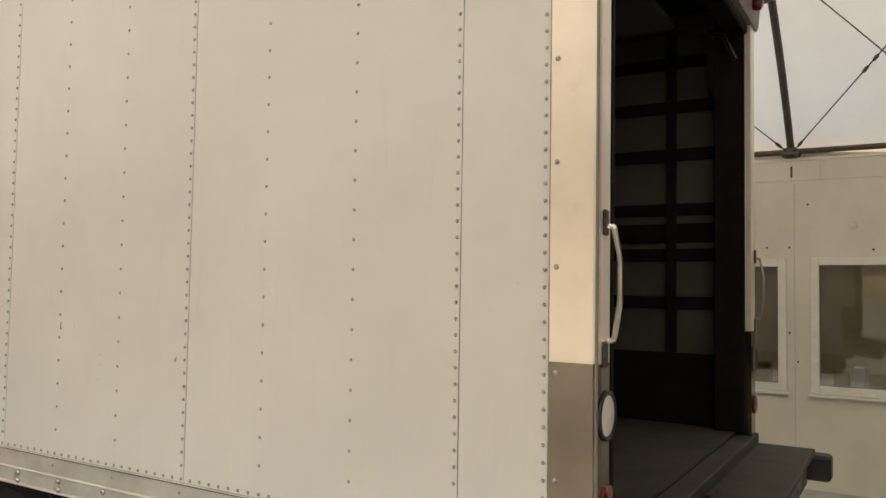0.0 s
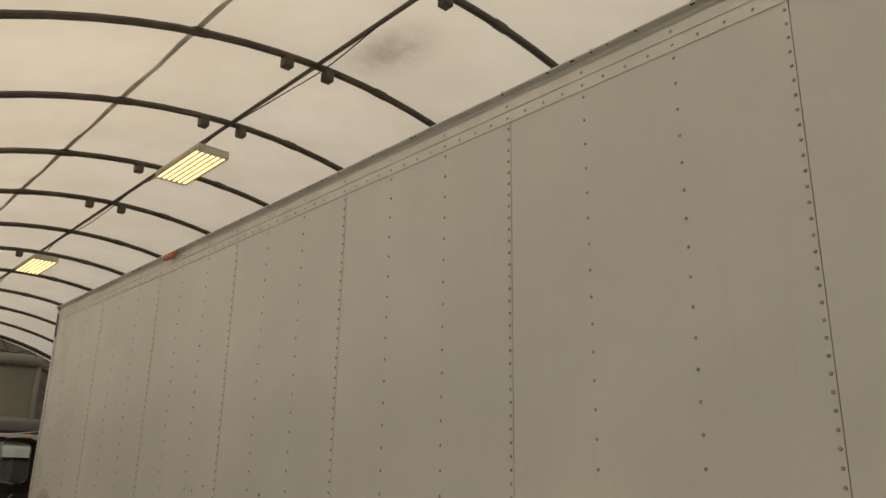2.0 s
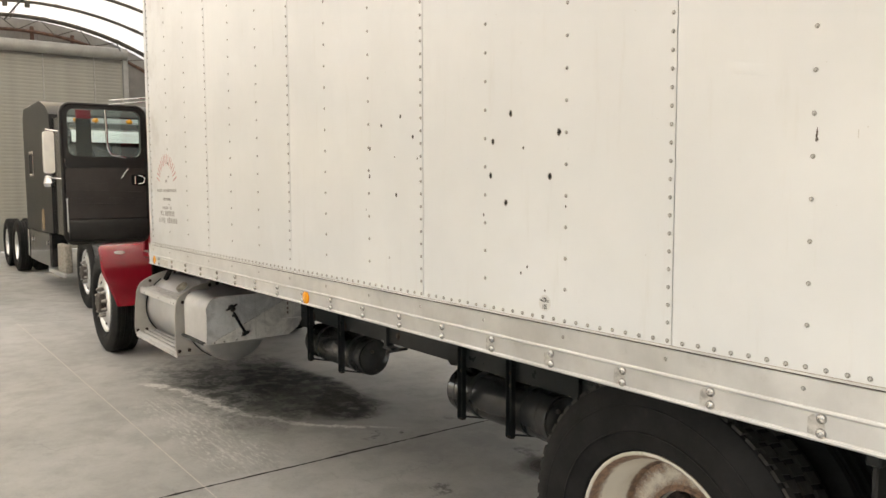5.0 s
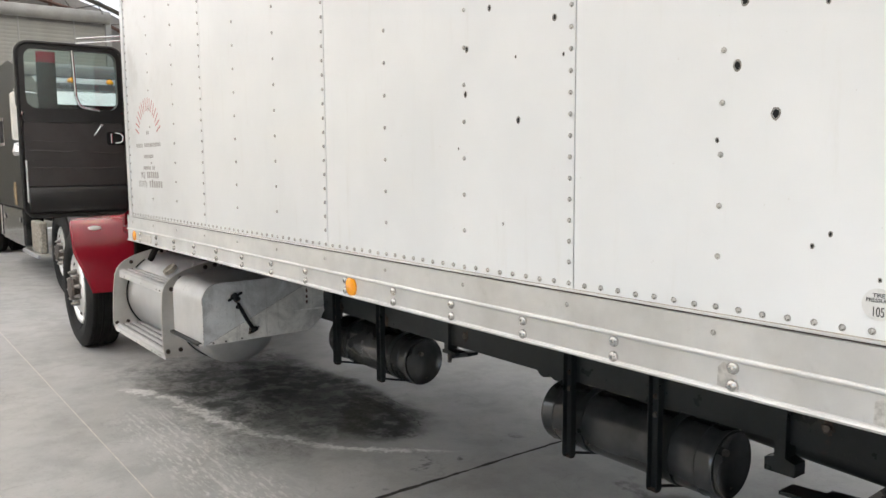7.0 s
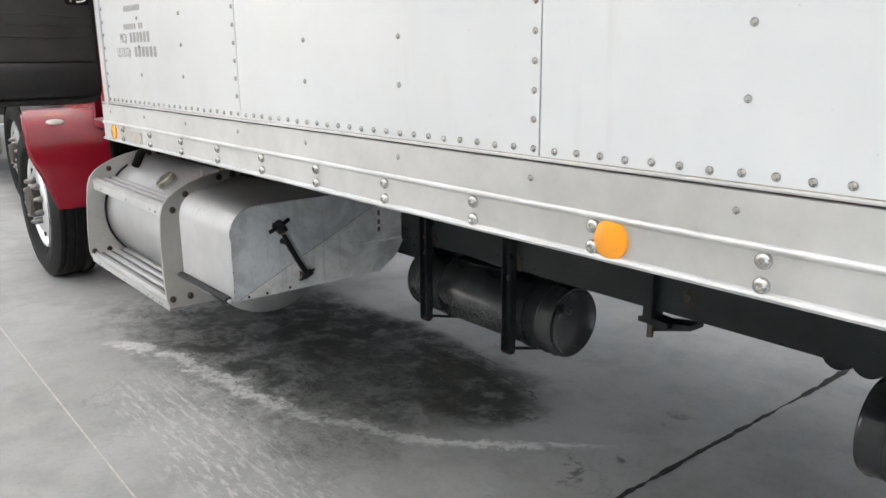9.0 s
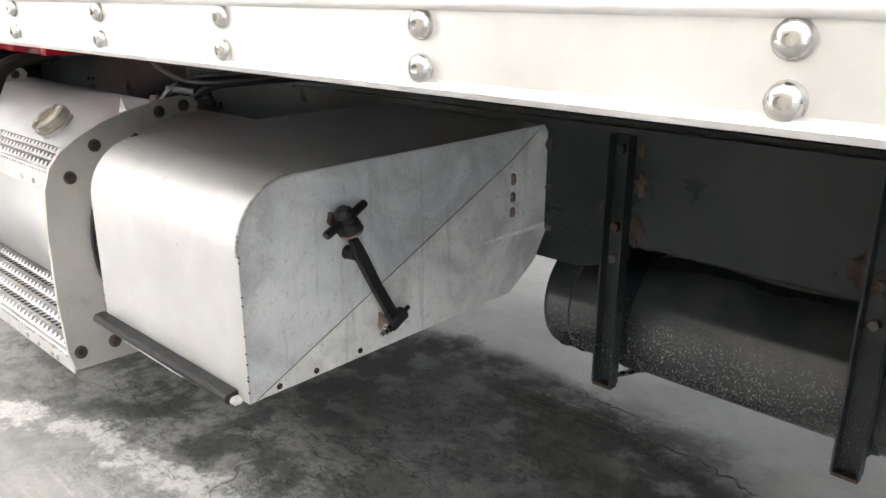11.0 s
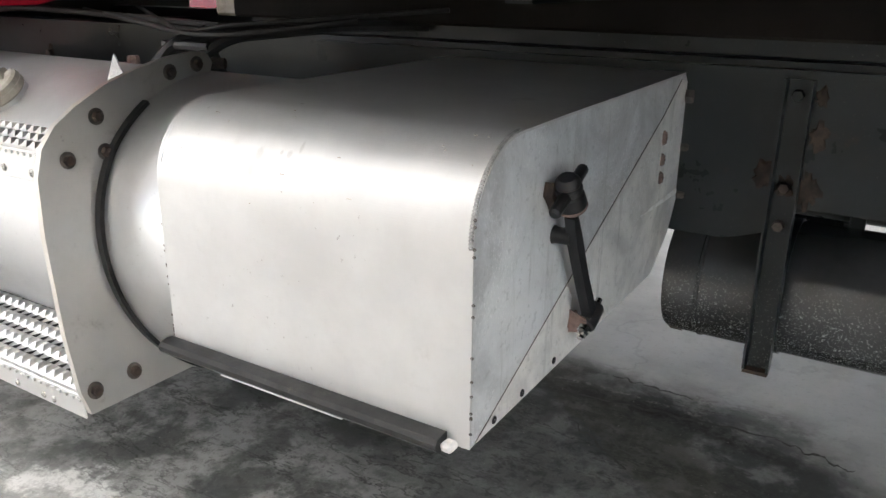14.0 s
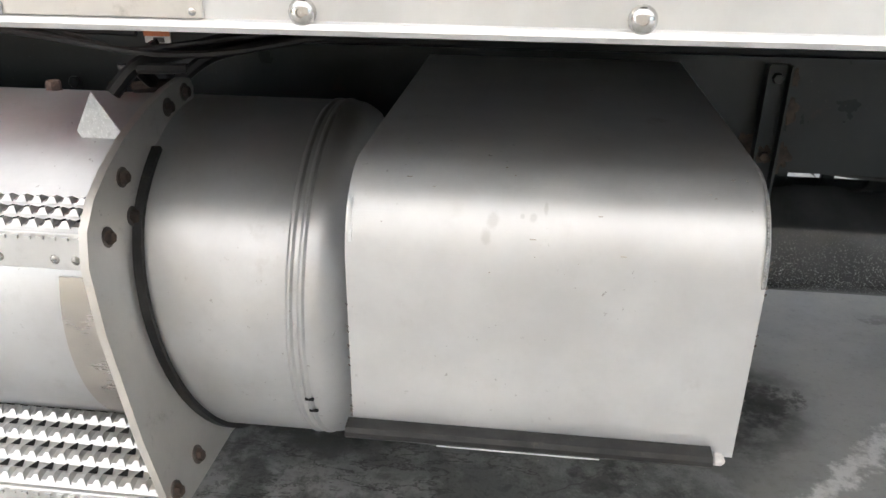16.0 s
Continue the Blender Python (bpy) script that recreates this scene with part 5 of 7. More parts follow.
def rust_patch(x, y, z, r, tall, parent):
    """A thin ragged scab of rust on an upright face."""
    n_, top_, low_ = 26, [], []
    for k in range(n_):
        a = 2 * math.pi * k / n_
        q = r * (0.9 + 0.6 * noise.noise((x * 40 + math.cos(a) * 2.6, z * 40, math.sin(a) * 2.6)))
        low_.append((x + q * math.cos(a), y, z + q * tall * math.sin(a)))
        top_.append((x + 0.8 * q * math.cos(a), y - 0.0018, z + 0.8 * q * tall * math.sin(a)))
    part("rust_patch", Form().add(low_ + top_, [(k, (k + 1) % n_, n_ + (k + 1) % n_, n_ + k) for k in range(n_)] + [tuple(range(n_, 2 * n_))]), M_RUST, parent)


def chassis_bolt(x, z, rust=False, y=0.795, r=0.013):
    b = part("chassis_bolt", Form().hexnut((x, y, z), (0, -1, 0), r, 0.011), M_RUSTBOLT if rust else M_FRAME, truck)
    if rust:
        rust_patch(x, y - 0.0002, z, r * 1.7, 1.2, b)


def air_tank(x0, x1, straps, rusty):
    """A black air tank hung under the rail on two angle straps."""
    yc, zc, r = 0.955, 0.526, 0.127
    L_ = x1 - x0
    prof = [(0.0005, 0.034), (r * 0.45, 0.030), (r * 0.75, 0.020), (r * 0.88, 0.007), (r * 0.92, 0.001), (r * 0.96, 0.0), (r * 0.99, 0.006), (r, 0.016)]
    prof = prof + [(q, L_ - h) for q, h in prof[::-1]]
    tk = part("air_tank", Form().lathe(prof, (x0, yc, zc), (1, 0, 0), 36), M_AIRTANK, truck, "black air tank with pale road specks")
    for xx in (x0 + 0.066, x1 - 0.066):
        part("weld_seam", Form().lathe([(r, -0.004), (r + 0.0025, -0.002), (r + 0.0025, 0.002), (r, 0.004)], (xx, yc, zc), (1, 0, 0), 36), M_AIRTANK, tk)
    for dy, dz in ((0.0, 0.035), (0.03, -0.105), (-0.06, -0.1)):
        part("port_plug", Form().hexnut((x1 - 0.034, yc + dy, zc + dz), (1, 0, 0), 0.013, 0.02), M_RUSTBOLT, tk)
        part("port_plug", Form().hexnut((x0 + 0.034, yc + dy, zc + dz), (-1, 0, 0), 0.013, 0.025), M_RUSTBOLT, tk)
    for s in straps:
        st_ = part("tank_strap", Form().prism([(s - 0.022, 0.765), (s - 0.018, 0.765), (s - 0.016, 0.785), (s + 0.016, 0.785), (s + 0.018, 0.765), (s + 0.022, 0.765), (s + 0.022, 0.794), (s - 0.022, 0.794)], "z", 0.425, 0.93), M_FRAME, truck, "rust-edged black channel strap")
        part("strap_tail", Form().box(s - 0.021, s + 0.021, 0.768, 0.79, 0.418, 0.4245), M_RUST, st_)
        for z in (0.905, 0.755, 0.69):
            part("strap_bolt", Form().hexnut((s, 0.785, z), (0, -1, 0), 0.010, 0.012), M_RUSTBOLT if z == 0.69 else M_RUST if z == 0.755 else M_FRAME, st_)
        if rusty:
            for dx, z, rr in ((-0.034, 0.768, 0.020), (0.034, 0.752, 0.022), (0.036, 0.842, 0.017), (0.034, 0.90, 0.012)):
                rust_patch(s + dx, 0.7948, z, rr, 1.5, st_)
            rust_patch(s, 0.7848, 0.757, 0.0155, 1.3, st_)
        part("tank_band", Form().lathe([(r + 0.001, -0.018), (r + 0.004, -0.018), (r + 0.004, 0.018), (r + 0.001, 0.018)], (s, yc, zc), (1, 0, 0), 36), M_FRAME, st_)
        part("band_rod", Form().tube([(s, 0.79, 0.432), (s, 0.95, 0.392), (s, 1.1, 0.41)], 0.006, 6), M_FRAME, st_)


air_tank(-6.40, -5.60, (-6.205, -5.742), True)
air_tank(-4.60, -3.80, (-4.392, -3.987), False)
for x, z, r_ in ((-5.5, 0.84, False), (-5.3, 0.84, False), (-4.9, 0.86, True), (-4.2, 0.84, True), (-3.6, 0.86, False), (-3.4, 0.80, True), (-5.05, 0.78, True), (-7.6, 0.85, False), (-7.9, 0.80, False), (-8.2, 0.86, True)):
    chassis_bolt(x, z, r_)
hg = part("spring_hanger", Form().prism([(-5.185, 0.95), (-5.155, 0.95), (-5.155, 0.70), (-5.10, 0.695), (-5.10, 0.68), (-5.20, 0.68), (-5.20, 0.695), (-5.185, 0.70)], "y", 0.775, 0.83), M_FRAME, truck)
part("hanger_arm", Form().prism([(-5.18, 0.68), (-5.04, 0.70), (-5.04, 0.685), (-5.17, 0.65)], "y", 0.80, 0.86), M_FRAME, hg)
part("hanger_pin", Form().tube([(-5.17, 0.795, 0.635), (-5.17, 0.795, 0.68)], 0.010, 8), M_RUSTBOLT, hg)
hg = part("spring_hanger", Form().prism([(-3.545, 0.95), (-3.51, 0.95), (-3.51, 0.68), (-3.48, 0.67), (-3.48, 0.63), (-3.575, 0.63), (-3.575, 0.67), (-3.545, 0.68)], "y", 0.77, 0.83), M_FRAME, truck)
for x in (-4.71, -4.635, -4.565):
    part("brake_chamber", Form().lathe([(0.0005, 0.0), (0.04, 0.0), (0.046, 0.02), (0.046, 0.05), (0.04, 0.07), (0.0005, 0.07)], (x, 0.95, 0.675), (0, 1, 0.1), 16), M_FRAME, truck)
part("brake_hose", Form().tube(bend([(-6.3, 0.9, 0.72), (-5.9, 0.86, 0.69), (-5.4, 0.9, 0.73), (-5.1, 1.0, 0.76)], 0.1), 0.008, 6), M_SEAL, truck)
part("brake_hose", Form().tube(bend([(-4.4, 0.86, 0.72), (-4.0, 0.84, 0.70), (-3.6, 0.9, 0.74)], 0.1), 0.008, 6), M_SEAL, truck)
saddle = part("tank_saddle", Form().box(-6.33, -5.66, 1.004, 1.012, 0.668, 0.76, 0.002), M_FRAME, truck)
for k in range(5):
    x = -6.100 + 0.0985 * k
    part("saddle_tooth", Form().box(x - 0.0135, x + 0.0135, 0.985, 1.003, 0.60, 0.74, 0.003), M_FRAME, saddle)
part("rail_tab", Form().prism([(-6.47, 0.722), (-6.185, 0.722), (-6.185, 0.685), (-6.27, 0.655), (-6.30, 0.648), (-6.47, 0.648)], "y", 0.800, 0.808), M_FRAME, truck)
part("cross_plate", Form().box(-6.46, -6.13, 1.28, 1.32, 0.52, 0.68, 0.01), M_FRAME, truck)
part("drive_shaft", Form().tube([(-8.2, 1.225, 0.66), (-5.2, 1.225, 0.64), (-2.6, 1.225, 0.52)], 0.05, 14), M_FRAME, truck)
part("rear_axle", Form().tube([(-2.6, 0.35, 0.51), (-2.6, 0.95, 0.51), (-2.6, 1.1, 0.51), (-2.6, 1.225, 0.51), (-2.6, 1.35, 0.51), (-2.6, 1.5, 0.51), (-2.6, 2.1, 0.51)], [0.07, 0.07, 0.14, 0.2, 0.14, 0.07, 0.07], 16), M_FRAME, truck)
part("front_axle", Form().tube([(-9.5, 0.4, 0.48), (-9.5, 0.7, 0.40), (-9.5, 1.75, 0.40), (-9.5, 2.05, 0.48)], 0.05, 10), M_FRAME, truck)
for y in (0.80, W - 0.80):
    f = Form()
    for k in range(7):
        f.sheet([(-3.52 + 0.12 * k, 0.57 + 0.02 * k), (-3.0, 0.60 - 0.005 * k + 0.02 * k), (-2.6, 0.60 + 0.014 * k), (-2.2, 0.60 + 0.015 * k), (-1.68 - 0.12 * k, 0.57 + 0.02 * k)], 0.012, "y", y - 0.04, y + 0.04)
    part("leaf_spring", f, M_FRAME, truck)


# ---- wheels ----
def wheel(c, side, r, width, style, name="wheel", parent=truck):
    """A truck wheel whose outer face looks along side in y. style: 'dish' outer dual, 'front' with hub studs, 'plain'."""
    x, y, z = c
    ax = (0, side, 0)
    w2 = width / 2
    rr = 0.30 if style == "front" else 0.285
    if style == "front":
        prof = [(rr + 0.018, w2 - 0.045), (rr + 0.014, w2 - 0.03), (rr, w2 - 0.034), (rr - 0.02, w2 - 0.06), (0.25, w2 - 0.055), (0.235, w2 - 0.04), (0.20, w2 - 0.022), (0.14, w2 - 0.012), (0.135, w2 - 0.03), (0.0005, w2 - 0.03)]
        mat = M_ALWHEEL
    else:
        prof = [(rr + 0.026, w2 - 0.045), (rr + 0.025, w2 - 0.026), (rr + 0.018, w2 - 0.024), (rr + 0.008, w2 - 0.034), (rr - 0.004, w2 - 0.06), (rr - 0.008, w2 - 0.10), (rr - 0.022, w2 - 0.118), (rr - 0.026, w2 - 0.17), (0.248, w2 - 0.19), (0.242, w2 - 0.205), (0.20, w2 - 0.212), (0.165, w2 - 0.205), (0.155, w2 - 0.195), (0.145, w2 - 0.195), (0.14, w2 - 0.235)]
        mat = M_WHITERIM if style == "dish" else M_CHROME
    prof += [(0.0005, -w2 + 0.05)] if style == "front" else []
    wh = part(name, Form().lathe(prof, c, ax, 40), mat, parent, "rusty cream dished rim" if style == "dish" else "bright metal wheel")
    side_w = w2
    t = [(rr + 0.020, w2 - 0.045), (rr + 0.034, w2 - 0.02), (r - 0.15, side_w), (r - 0.09, side_w + 0.004), (r - 0.055, side_w), (r - 0.03, side_w - 0.012), (r - 0.006, side_w - 0.025), (r, side_w - 0.045)]
    for gx in (0.62, 0.22, -0.22, -0.62):
        g = gx * w2
        t += [(r, g + 0.012), (r - 0.012, g + 0.006), (r - 0.012, g - 0.006), (r, g - 0.012)]
    t += [(r, -side_w + 0.045), (r - 0.006, -side_w + 0.025), (r - 0.055, -side_w), (r - 0.15, -side_w), (rr + 0.016, -w2 + 0.045)]
    tyre = part("tyre", Form().lathe(t, c, ax, 56), M_RUBBER, wh, "worn black tyre")
    for q in (r - 0.16, r - 0.075):
        part("sidewall_ring", Form().lathe([(q - 0.004, side_w + 0.001), (q, side_w + 0.0045), (q + 0.004, side_w + 0.001)], c, ax, 56), M_RUBBER, wh)
    if style == "dish":
        f = Form()
        for k in range(64):
            a = 2 * math.pi * k / 64
            for lo, hi, tw in ((w2 - 0.056, w2 - 0.030, 0.0), (w2 * 0.26, w2 * 0.58, 0.03), (-w2 * 0.18, w2 * 0.18, 0.0), (-w2 * 0.58, -w2 * 0.26, 0.03)):
                vs_ = []
                for da, rad in ((0.0, r - 0.006), (0.066, r - 0.006), (0.066, r + 0.006), (0.0, r + 0.006)):
                    for yy_ in (lo, hi):
                        aa = a + da + tw + (0.012 if yy_ == hi else 0)
                        vs_.append((x + rad * math.cos(aa), y + side * yy_, z + rad * math.sin(aa)))
                f.add(vs_, [(0, 2, 4, 6), (1, 7, 5, 3), (4, 5, 7, 6), (0, 1, 3, 2), (2, 3, 5, 4), (0, 6, 7, 1)])
        part("tread_block", f, M_LITRUBBER, wh, kind="stuff", smooth=0)
        hub = part("hub", Form().lathe([(0.15, w2 - 0.24), (0.085, w2 - 0.24), (0.08, w2 - 0.15), (0.065, w2 - 0.135), (0.04, w2 - 0.13), (0.0005, w2 - 0.13)], c, ax, 24), M_RUST, wh, "rusty hub")
        for k in range(10):
            a = 2 * math.pi * k / 10
            part("wheel_nut", Form().hexnut((x + 0.115 * math.cos(a), y + side * (w2 - 0.24), z + 0.115 * math.sin(a)), ax, 0.019, 0.03), M_RUST, wh)
    elif style == "front":
        part("hub", Form().lathe([(0.105, w2 - 0.03), (0.10, w2 + 0.03), (0.085, w2 + 0.045), (0.0005, w2 + 0.048)], c, ax, 24), M_RUSTBOLT, wh, "greasy grey hub")
        for k in range(10):
            a = 2 * math.pi * k / 10 + 0.2
            p = Vector((x + 0.142 * math.cos(a), y, z + 0.142 * math.sin(a)))
            part("wheel_nut", Form().lathe([(0.0005, w2 - 0.02), (0.021, w2 - 0.02), (0.021, w2 + 0.008), (0.017, w2 + 0.014), (0.013, w2 + 0.030), (0.009, w2 + 0.036), (0.0005, w2 + 0.037)], p, ax, 8), M_GREYNUT, wh)
        for k in range(2):
            a = 2.2 + 2.6 * k
            part("hand_hole", Form().lathe([(0.0005, 0.0), (0.03, 0.0), (0.03, -0.004)], (x + 0.215 * math.cos(a), y + side * (w2 - 0.029), z + 0.215 * math.sin(a)), ax, 12), M_HOLE, wh)
    else:
        part("hub", Form().lathe([(0.12, w2 - 0.17), (0.11, w2 - 0.06), (0.0005, w2 - 0.05)], c, ax, 16), mat, wh)
    return wh


for y_, s_, k_ in ((0.265, -1, "dish"), (0.585, -1, "plain"), (W - 0.265, 1, "dish"), (W - 0.585, 1, "plain")):
    wheel((-2.60, y_, 0.54), s_, 0.54, 0.25, k_)
wheel((-9.57, 0.250, 0.515), -1, 0.515, 0.28, "front")
wheel((-9.56, W - 0.265, 0.515), 1, 0.515, 0.28, "front")
for y0 in (0.14, W - 0.74):
    fl = part("mud_flap", Form().box(-1.93, -1.915, y0, y0 + 0.6, 0.22, 1.02, 0.004), M_FLAP, truck)
    part("flap_bar", Form().box(-1.94, -1.90, y0 - 0.02, y0 + 0.66, 1.02, 1.06, 0.006), M_FRAME, fl)

# ---- fuel tank, steps and brackets ----
TC, TR = (0.482, 0.617), 0.285
L_ = 1.535
end_p = [(0.0005, 0.0), (TR * 0.70, 0.006), (TR * 0.87, 0.015), (TR * 0.955, 0.031), (TR * 0.99, 0.047), (TR, 0.060), (TR, 0.066), (TR + 0.003, 0.070), (TR + 0.003, 0.073), (TR, 0.077), (TR, 0.083), (TR + 0.003, 0.087), (TR + 0.003, 0.090), (TR, 0.094)]
prof = end_p + [(a, L_ - b) for a, b in end_p[::-1]]
tank = part("fuel_tank", Form().lathe(prof, (-8.42, *TC), (1, 0, 0), 72), M_TANK, truck, "brushed aluminium round fuel tank")
for x, y, z in ((-6.962, 0.2125, 0.522), (-6.960, 0.2235, 0.494)):
    part("nick", Form().box(x, x + 0.013, y - 0.004, y + 0.006, z, z + 0.004), M_HOLE, tank)
ca = radians(37)
out = Vector((0, -math.sin(ca), math.cos(ca)))
capb = Vector((-7.60, *TC)) + out * (TR + 0.004)
part("filler_neck", Form().lathe([(0.048, -0.02), (0.048, 0.004), (0.044, 0.006), (0.0005, 0.006)], capb, out, 28), M_TANK, tank)
cp = part("filler_cap", Form().lathe([(0.0005, 0.004), (0.047, 0.004), (0.050, 0.008), (0.050, 0.020), (0.046, 0.024), (0.034, 0.024), (0.030, 0.020), (0.0005, 0.020)], capb, out, 28), M_CAP, tank, "weathered beige filler cap")
e1, e2 = Vector((1, 0, 0)), out.cross(Vector((1, 0, 0)))
for a0, a1 in ((-70, 70), (110, 250)):
    f, k_ = Form(), 12
    for k in range(k_ + 1):
        a = radians(a0 + (a1 - a0) * k / k_)
        e = e1 * math.cos(a) + e2 * math.sin(a)
        f.v += [tuple(capb + e * r_ + out * h_) for r_, h_ in ((0.024, 0.02), (0.049, 0.02), (0.048, 0.031), (0.043, 0.035), (0.028, 0.035))]
    f.f += [(5 * k + i, 5 * k + (i + 1) % 5, 5 * k + 5 + (i + 1) % 5, 5 * k + 5 + i) for k in range(k_) for i in range(5)] + [tuple(range(5)), tuple(range(5 * k_, 5 * k_ + 5))]
    part("cap_lug", f, M_CAP, cp)
part("tank_plate", Form().lathe([(TR + 0.001, 0.0), (TR + 0.0025, 0.0), (TR + 0.0025, 0.125), (TR + 0.001, 0.125)], (-7.315, *TC), (1, 0, 0), 16, radians(162), radians(232)), M_BAND, tank, "shiny bare patch")
part("tank_fitting", Form().hexnut((-7.47, 0.52, 0.894), (0, 0, 1), 0.013, 0.022), M_FLAKY, tank)
part("tank_fitting", Form().hexnut((-7.36, 0.53, 0.890), (0, 0, 1), 0.015, 0.026), M_RUST, tank)
part("tank_fitting", Form().tube([(-7.33, 0.53, 0.905), (-7.28, 0.54, 0.91), (-7.24, 0.56, 0.91)], 0.011, 8), M_RUST, tank)


def bracket(x, lean):
    """A curved aluminium step bracket that wraps the outer side of the tank; its foot leans along x."""
    def leaned(f):
        f.v = [(px + lean * max(0.0, min(1.1, (0.80 - pz) / 0.385)) ** 1.25, py, pz) for px, py, pz in f.v]
        return f
    outer = [(0.31, 0.374), (0.098, 0.378), (0.090, 0.42), (0.092, 0.52), (0.104, 0.68), (0.116, 0.77), (0.132, 0.815), (0.16, 0.848), (0.20, 0.874), (0.26, 0.903), (0.33, 0.924), (0.40, 0.938), (0.46, 0.943), (0.487, 0.936), (0.497, 0.92), (0.49, 0.902), (0.462, 0.893)]
    inner = arc(TC, TR + 0.008, math.atan2(0.925 - TC[1], 0.43 - TC[0]), math.atan2(0.375 - TC[1], 0.335 - TC[0]) + 2 * math.pi, 18)
    inner = [p for p in inner if p[1] < 0.872]
    b = part("step_bracket", leaned(Form().prism(outer + inner, "x", x - 0.006, x + 0.006)), M_PLATE, truck, "scuffed aluminium step bracket")
    part("rubber_liner", leaned(Form().lathe([(TR + 0.001, 0.004), (TR + 0.009, 0.004), (TR + 0.009, 0.020), (TR + 0.001, 0.020)], (x, *TC), (1, 0, 0), 34, radians(121), radians(247))), M_SEAL, b, "black rubber strip")
    for y, z in ((0.115, 0.414), (0.193, 0.416), (0.172, 0.790), (0.235, 0.853), (0.243, 0.792), (0.395, 0.911), (0.458, 0.920)):
        part("bracket_bolt", leaned(Form().hexnut((x + 0.006, y, z), (1, 0, 0), 0.0095, 0.010)), M_RUST, b)
        part("washer", leaned(Form().lathe([(0.0005, 0.0), (0.0145, 0.0), (0.0145, 0.002), (0.0005, 0.002)], (x + 0.006, y, z), (1, 0, 0), 14)), M_RUSTBOLT, b)
    return b


bracket(-7.213, 0.07)
bracket(-8.29, 0.0)


def grip_step(y0, y1, z, lip, rows, x1, label):
    """A perforated grip tread between the brackets: ribs, raised teeth and a drilled front lip."""
    x0 = -8.28
    st_ = part("step", Form().box(x0, x1, y0, y1, z - 0.004, z, 0.001), M_TREAD, truck, label)
    part("step_lip", Form().box(x0, x1, y0 - 0.004, y0, z - lip, z + 0.004, 0.0015), M_TREAD, st_)
    part("step_lip", Form().box(x0, x1, y1, y1 + 0.004, z - 0.02, z + 0.004, 0.0015), M_TREAD, st_)
    n = 46
    pitch = (x1 - x0) / n
    for j in range(rows):
        y = y0 + (j + 0.5) * (y1 - y0) / rows
        wd = (y1 - y0) / rows * 0.34
        part("tread_ridge", Form().prism([(y - wd, z + 0.0005), (y - wd * 0.6, z + 0.006), (y + wd * 0.6, z + 0.006), (y + wd, z + 0.0005)], "x", x0, x1), M_TREAD, st_)
        f, g = Form(), Form()
        for i in range(n):
            x_ = x0 + (i + 0.5 + 0.5 * (j % 2)) * pitch
            if x_ > x1 - 0.012:
                continue
            f.add([(x_ - 0.009, y - wd * 0.9, z + 0.005), (x_ + 0.009, y - wd * 0.9, z + 0.005), (x_ + 0.006, y + wd * 0.8, z + 0.005), (x_ - 0.006, y + wd * 0.8, z + 0.005), (x_ - 0.003, y - wd * 0.5, z + 0.0135), (x_ + 0.003, y - wd * 0.5, z + 0.0135), (x_, y + wd * 0.3, z + 0.012)],
                  [(0, 1, 5, 4), (1, 2, 6, 5), (2, 3, 6), (3, 0, 4, 6), (4, 5, 6)])
            g.add([(x_ - 0.008, y + wd * 1.05, z + 0.0016), (x_ + 0.008, y + wd * 1.05, z + 0.0016), (x_, y + wd * 2.3, z + 0.0016)], [(0, 1, 2)])
        part("tread_teeth", f, M_TREAD, st_, kind="stuff", smooth=20)
        part("tread_slot", g, M_HOLE, st_, kind="stuff")
    f = Form()
    for i in range(60):
        x_ = x0 + (i + 0.5) * (x1 - x0) / 60
        f.box(x_ - 0.0045, x_ + 0.0045, y0 - 0.008, y0 - 0.004, z - 0.006, z - 0.001)
    part("lip_teeth", f, M_TREAD, st_, kind="stuff", smooth=0)
    for x_ in (-8.15, -7.75, -7.42, -7.35, -7.27, -7.24):
        part("lip_rivet", Form().dome((x_, y0 - 0.004, z - lip * 0.7), (0, -1, 0), 0.007, 0.003, 9), M_RIVET, st_)
    return st_


grip_step(0.150, 0.275, 0.800, 0.05, 3, -7.222, "aluminium grip step, drilled front edge")
grip_step(0.104, 0.300, 0.400, 0.04, 4, -7.152, "scuffed aluminium grip step, drilled front edge")
part("side_trim", Form().prism([(-7.302, 0.941), (-7.263, 0.878), (-7.303, 0.822), (-7.335, 0.881)], "y", 0.352, 0.355), M_GALV, truck, "bent offcut of sheet metal")

LX, LZ = -7.405, 0.9575   # label on the chassis rail
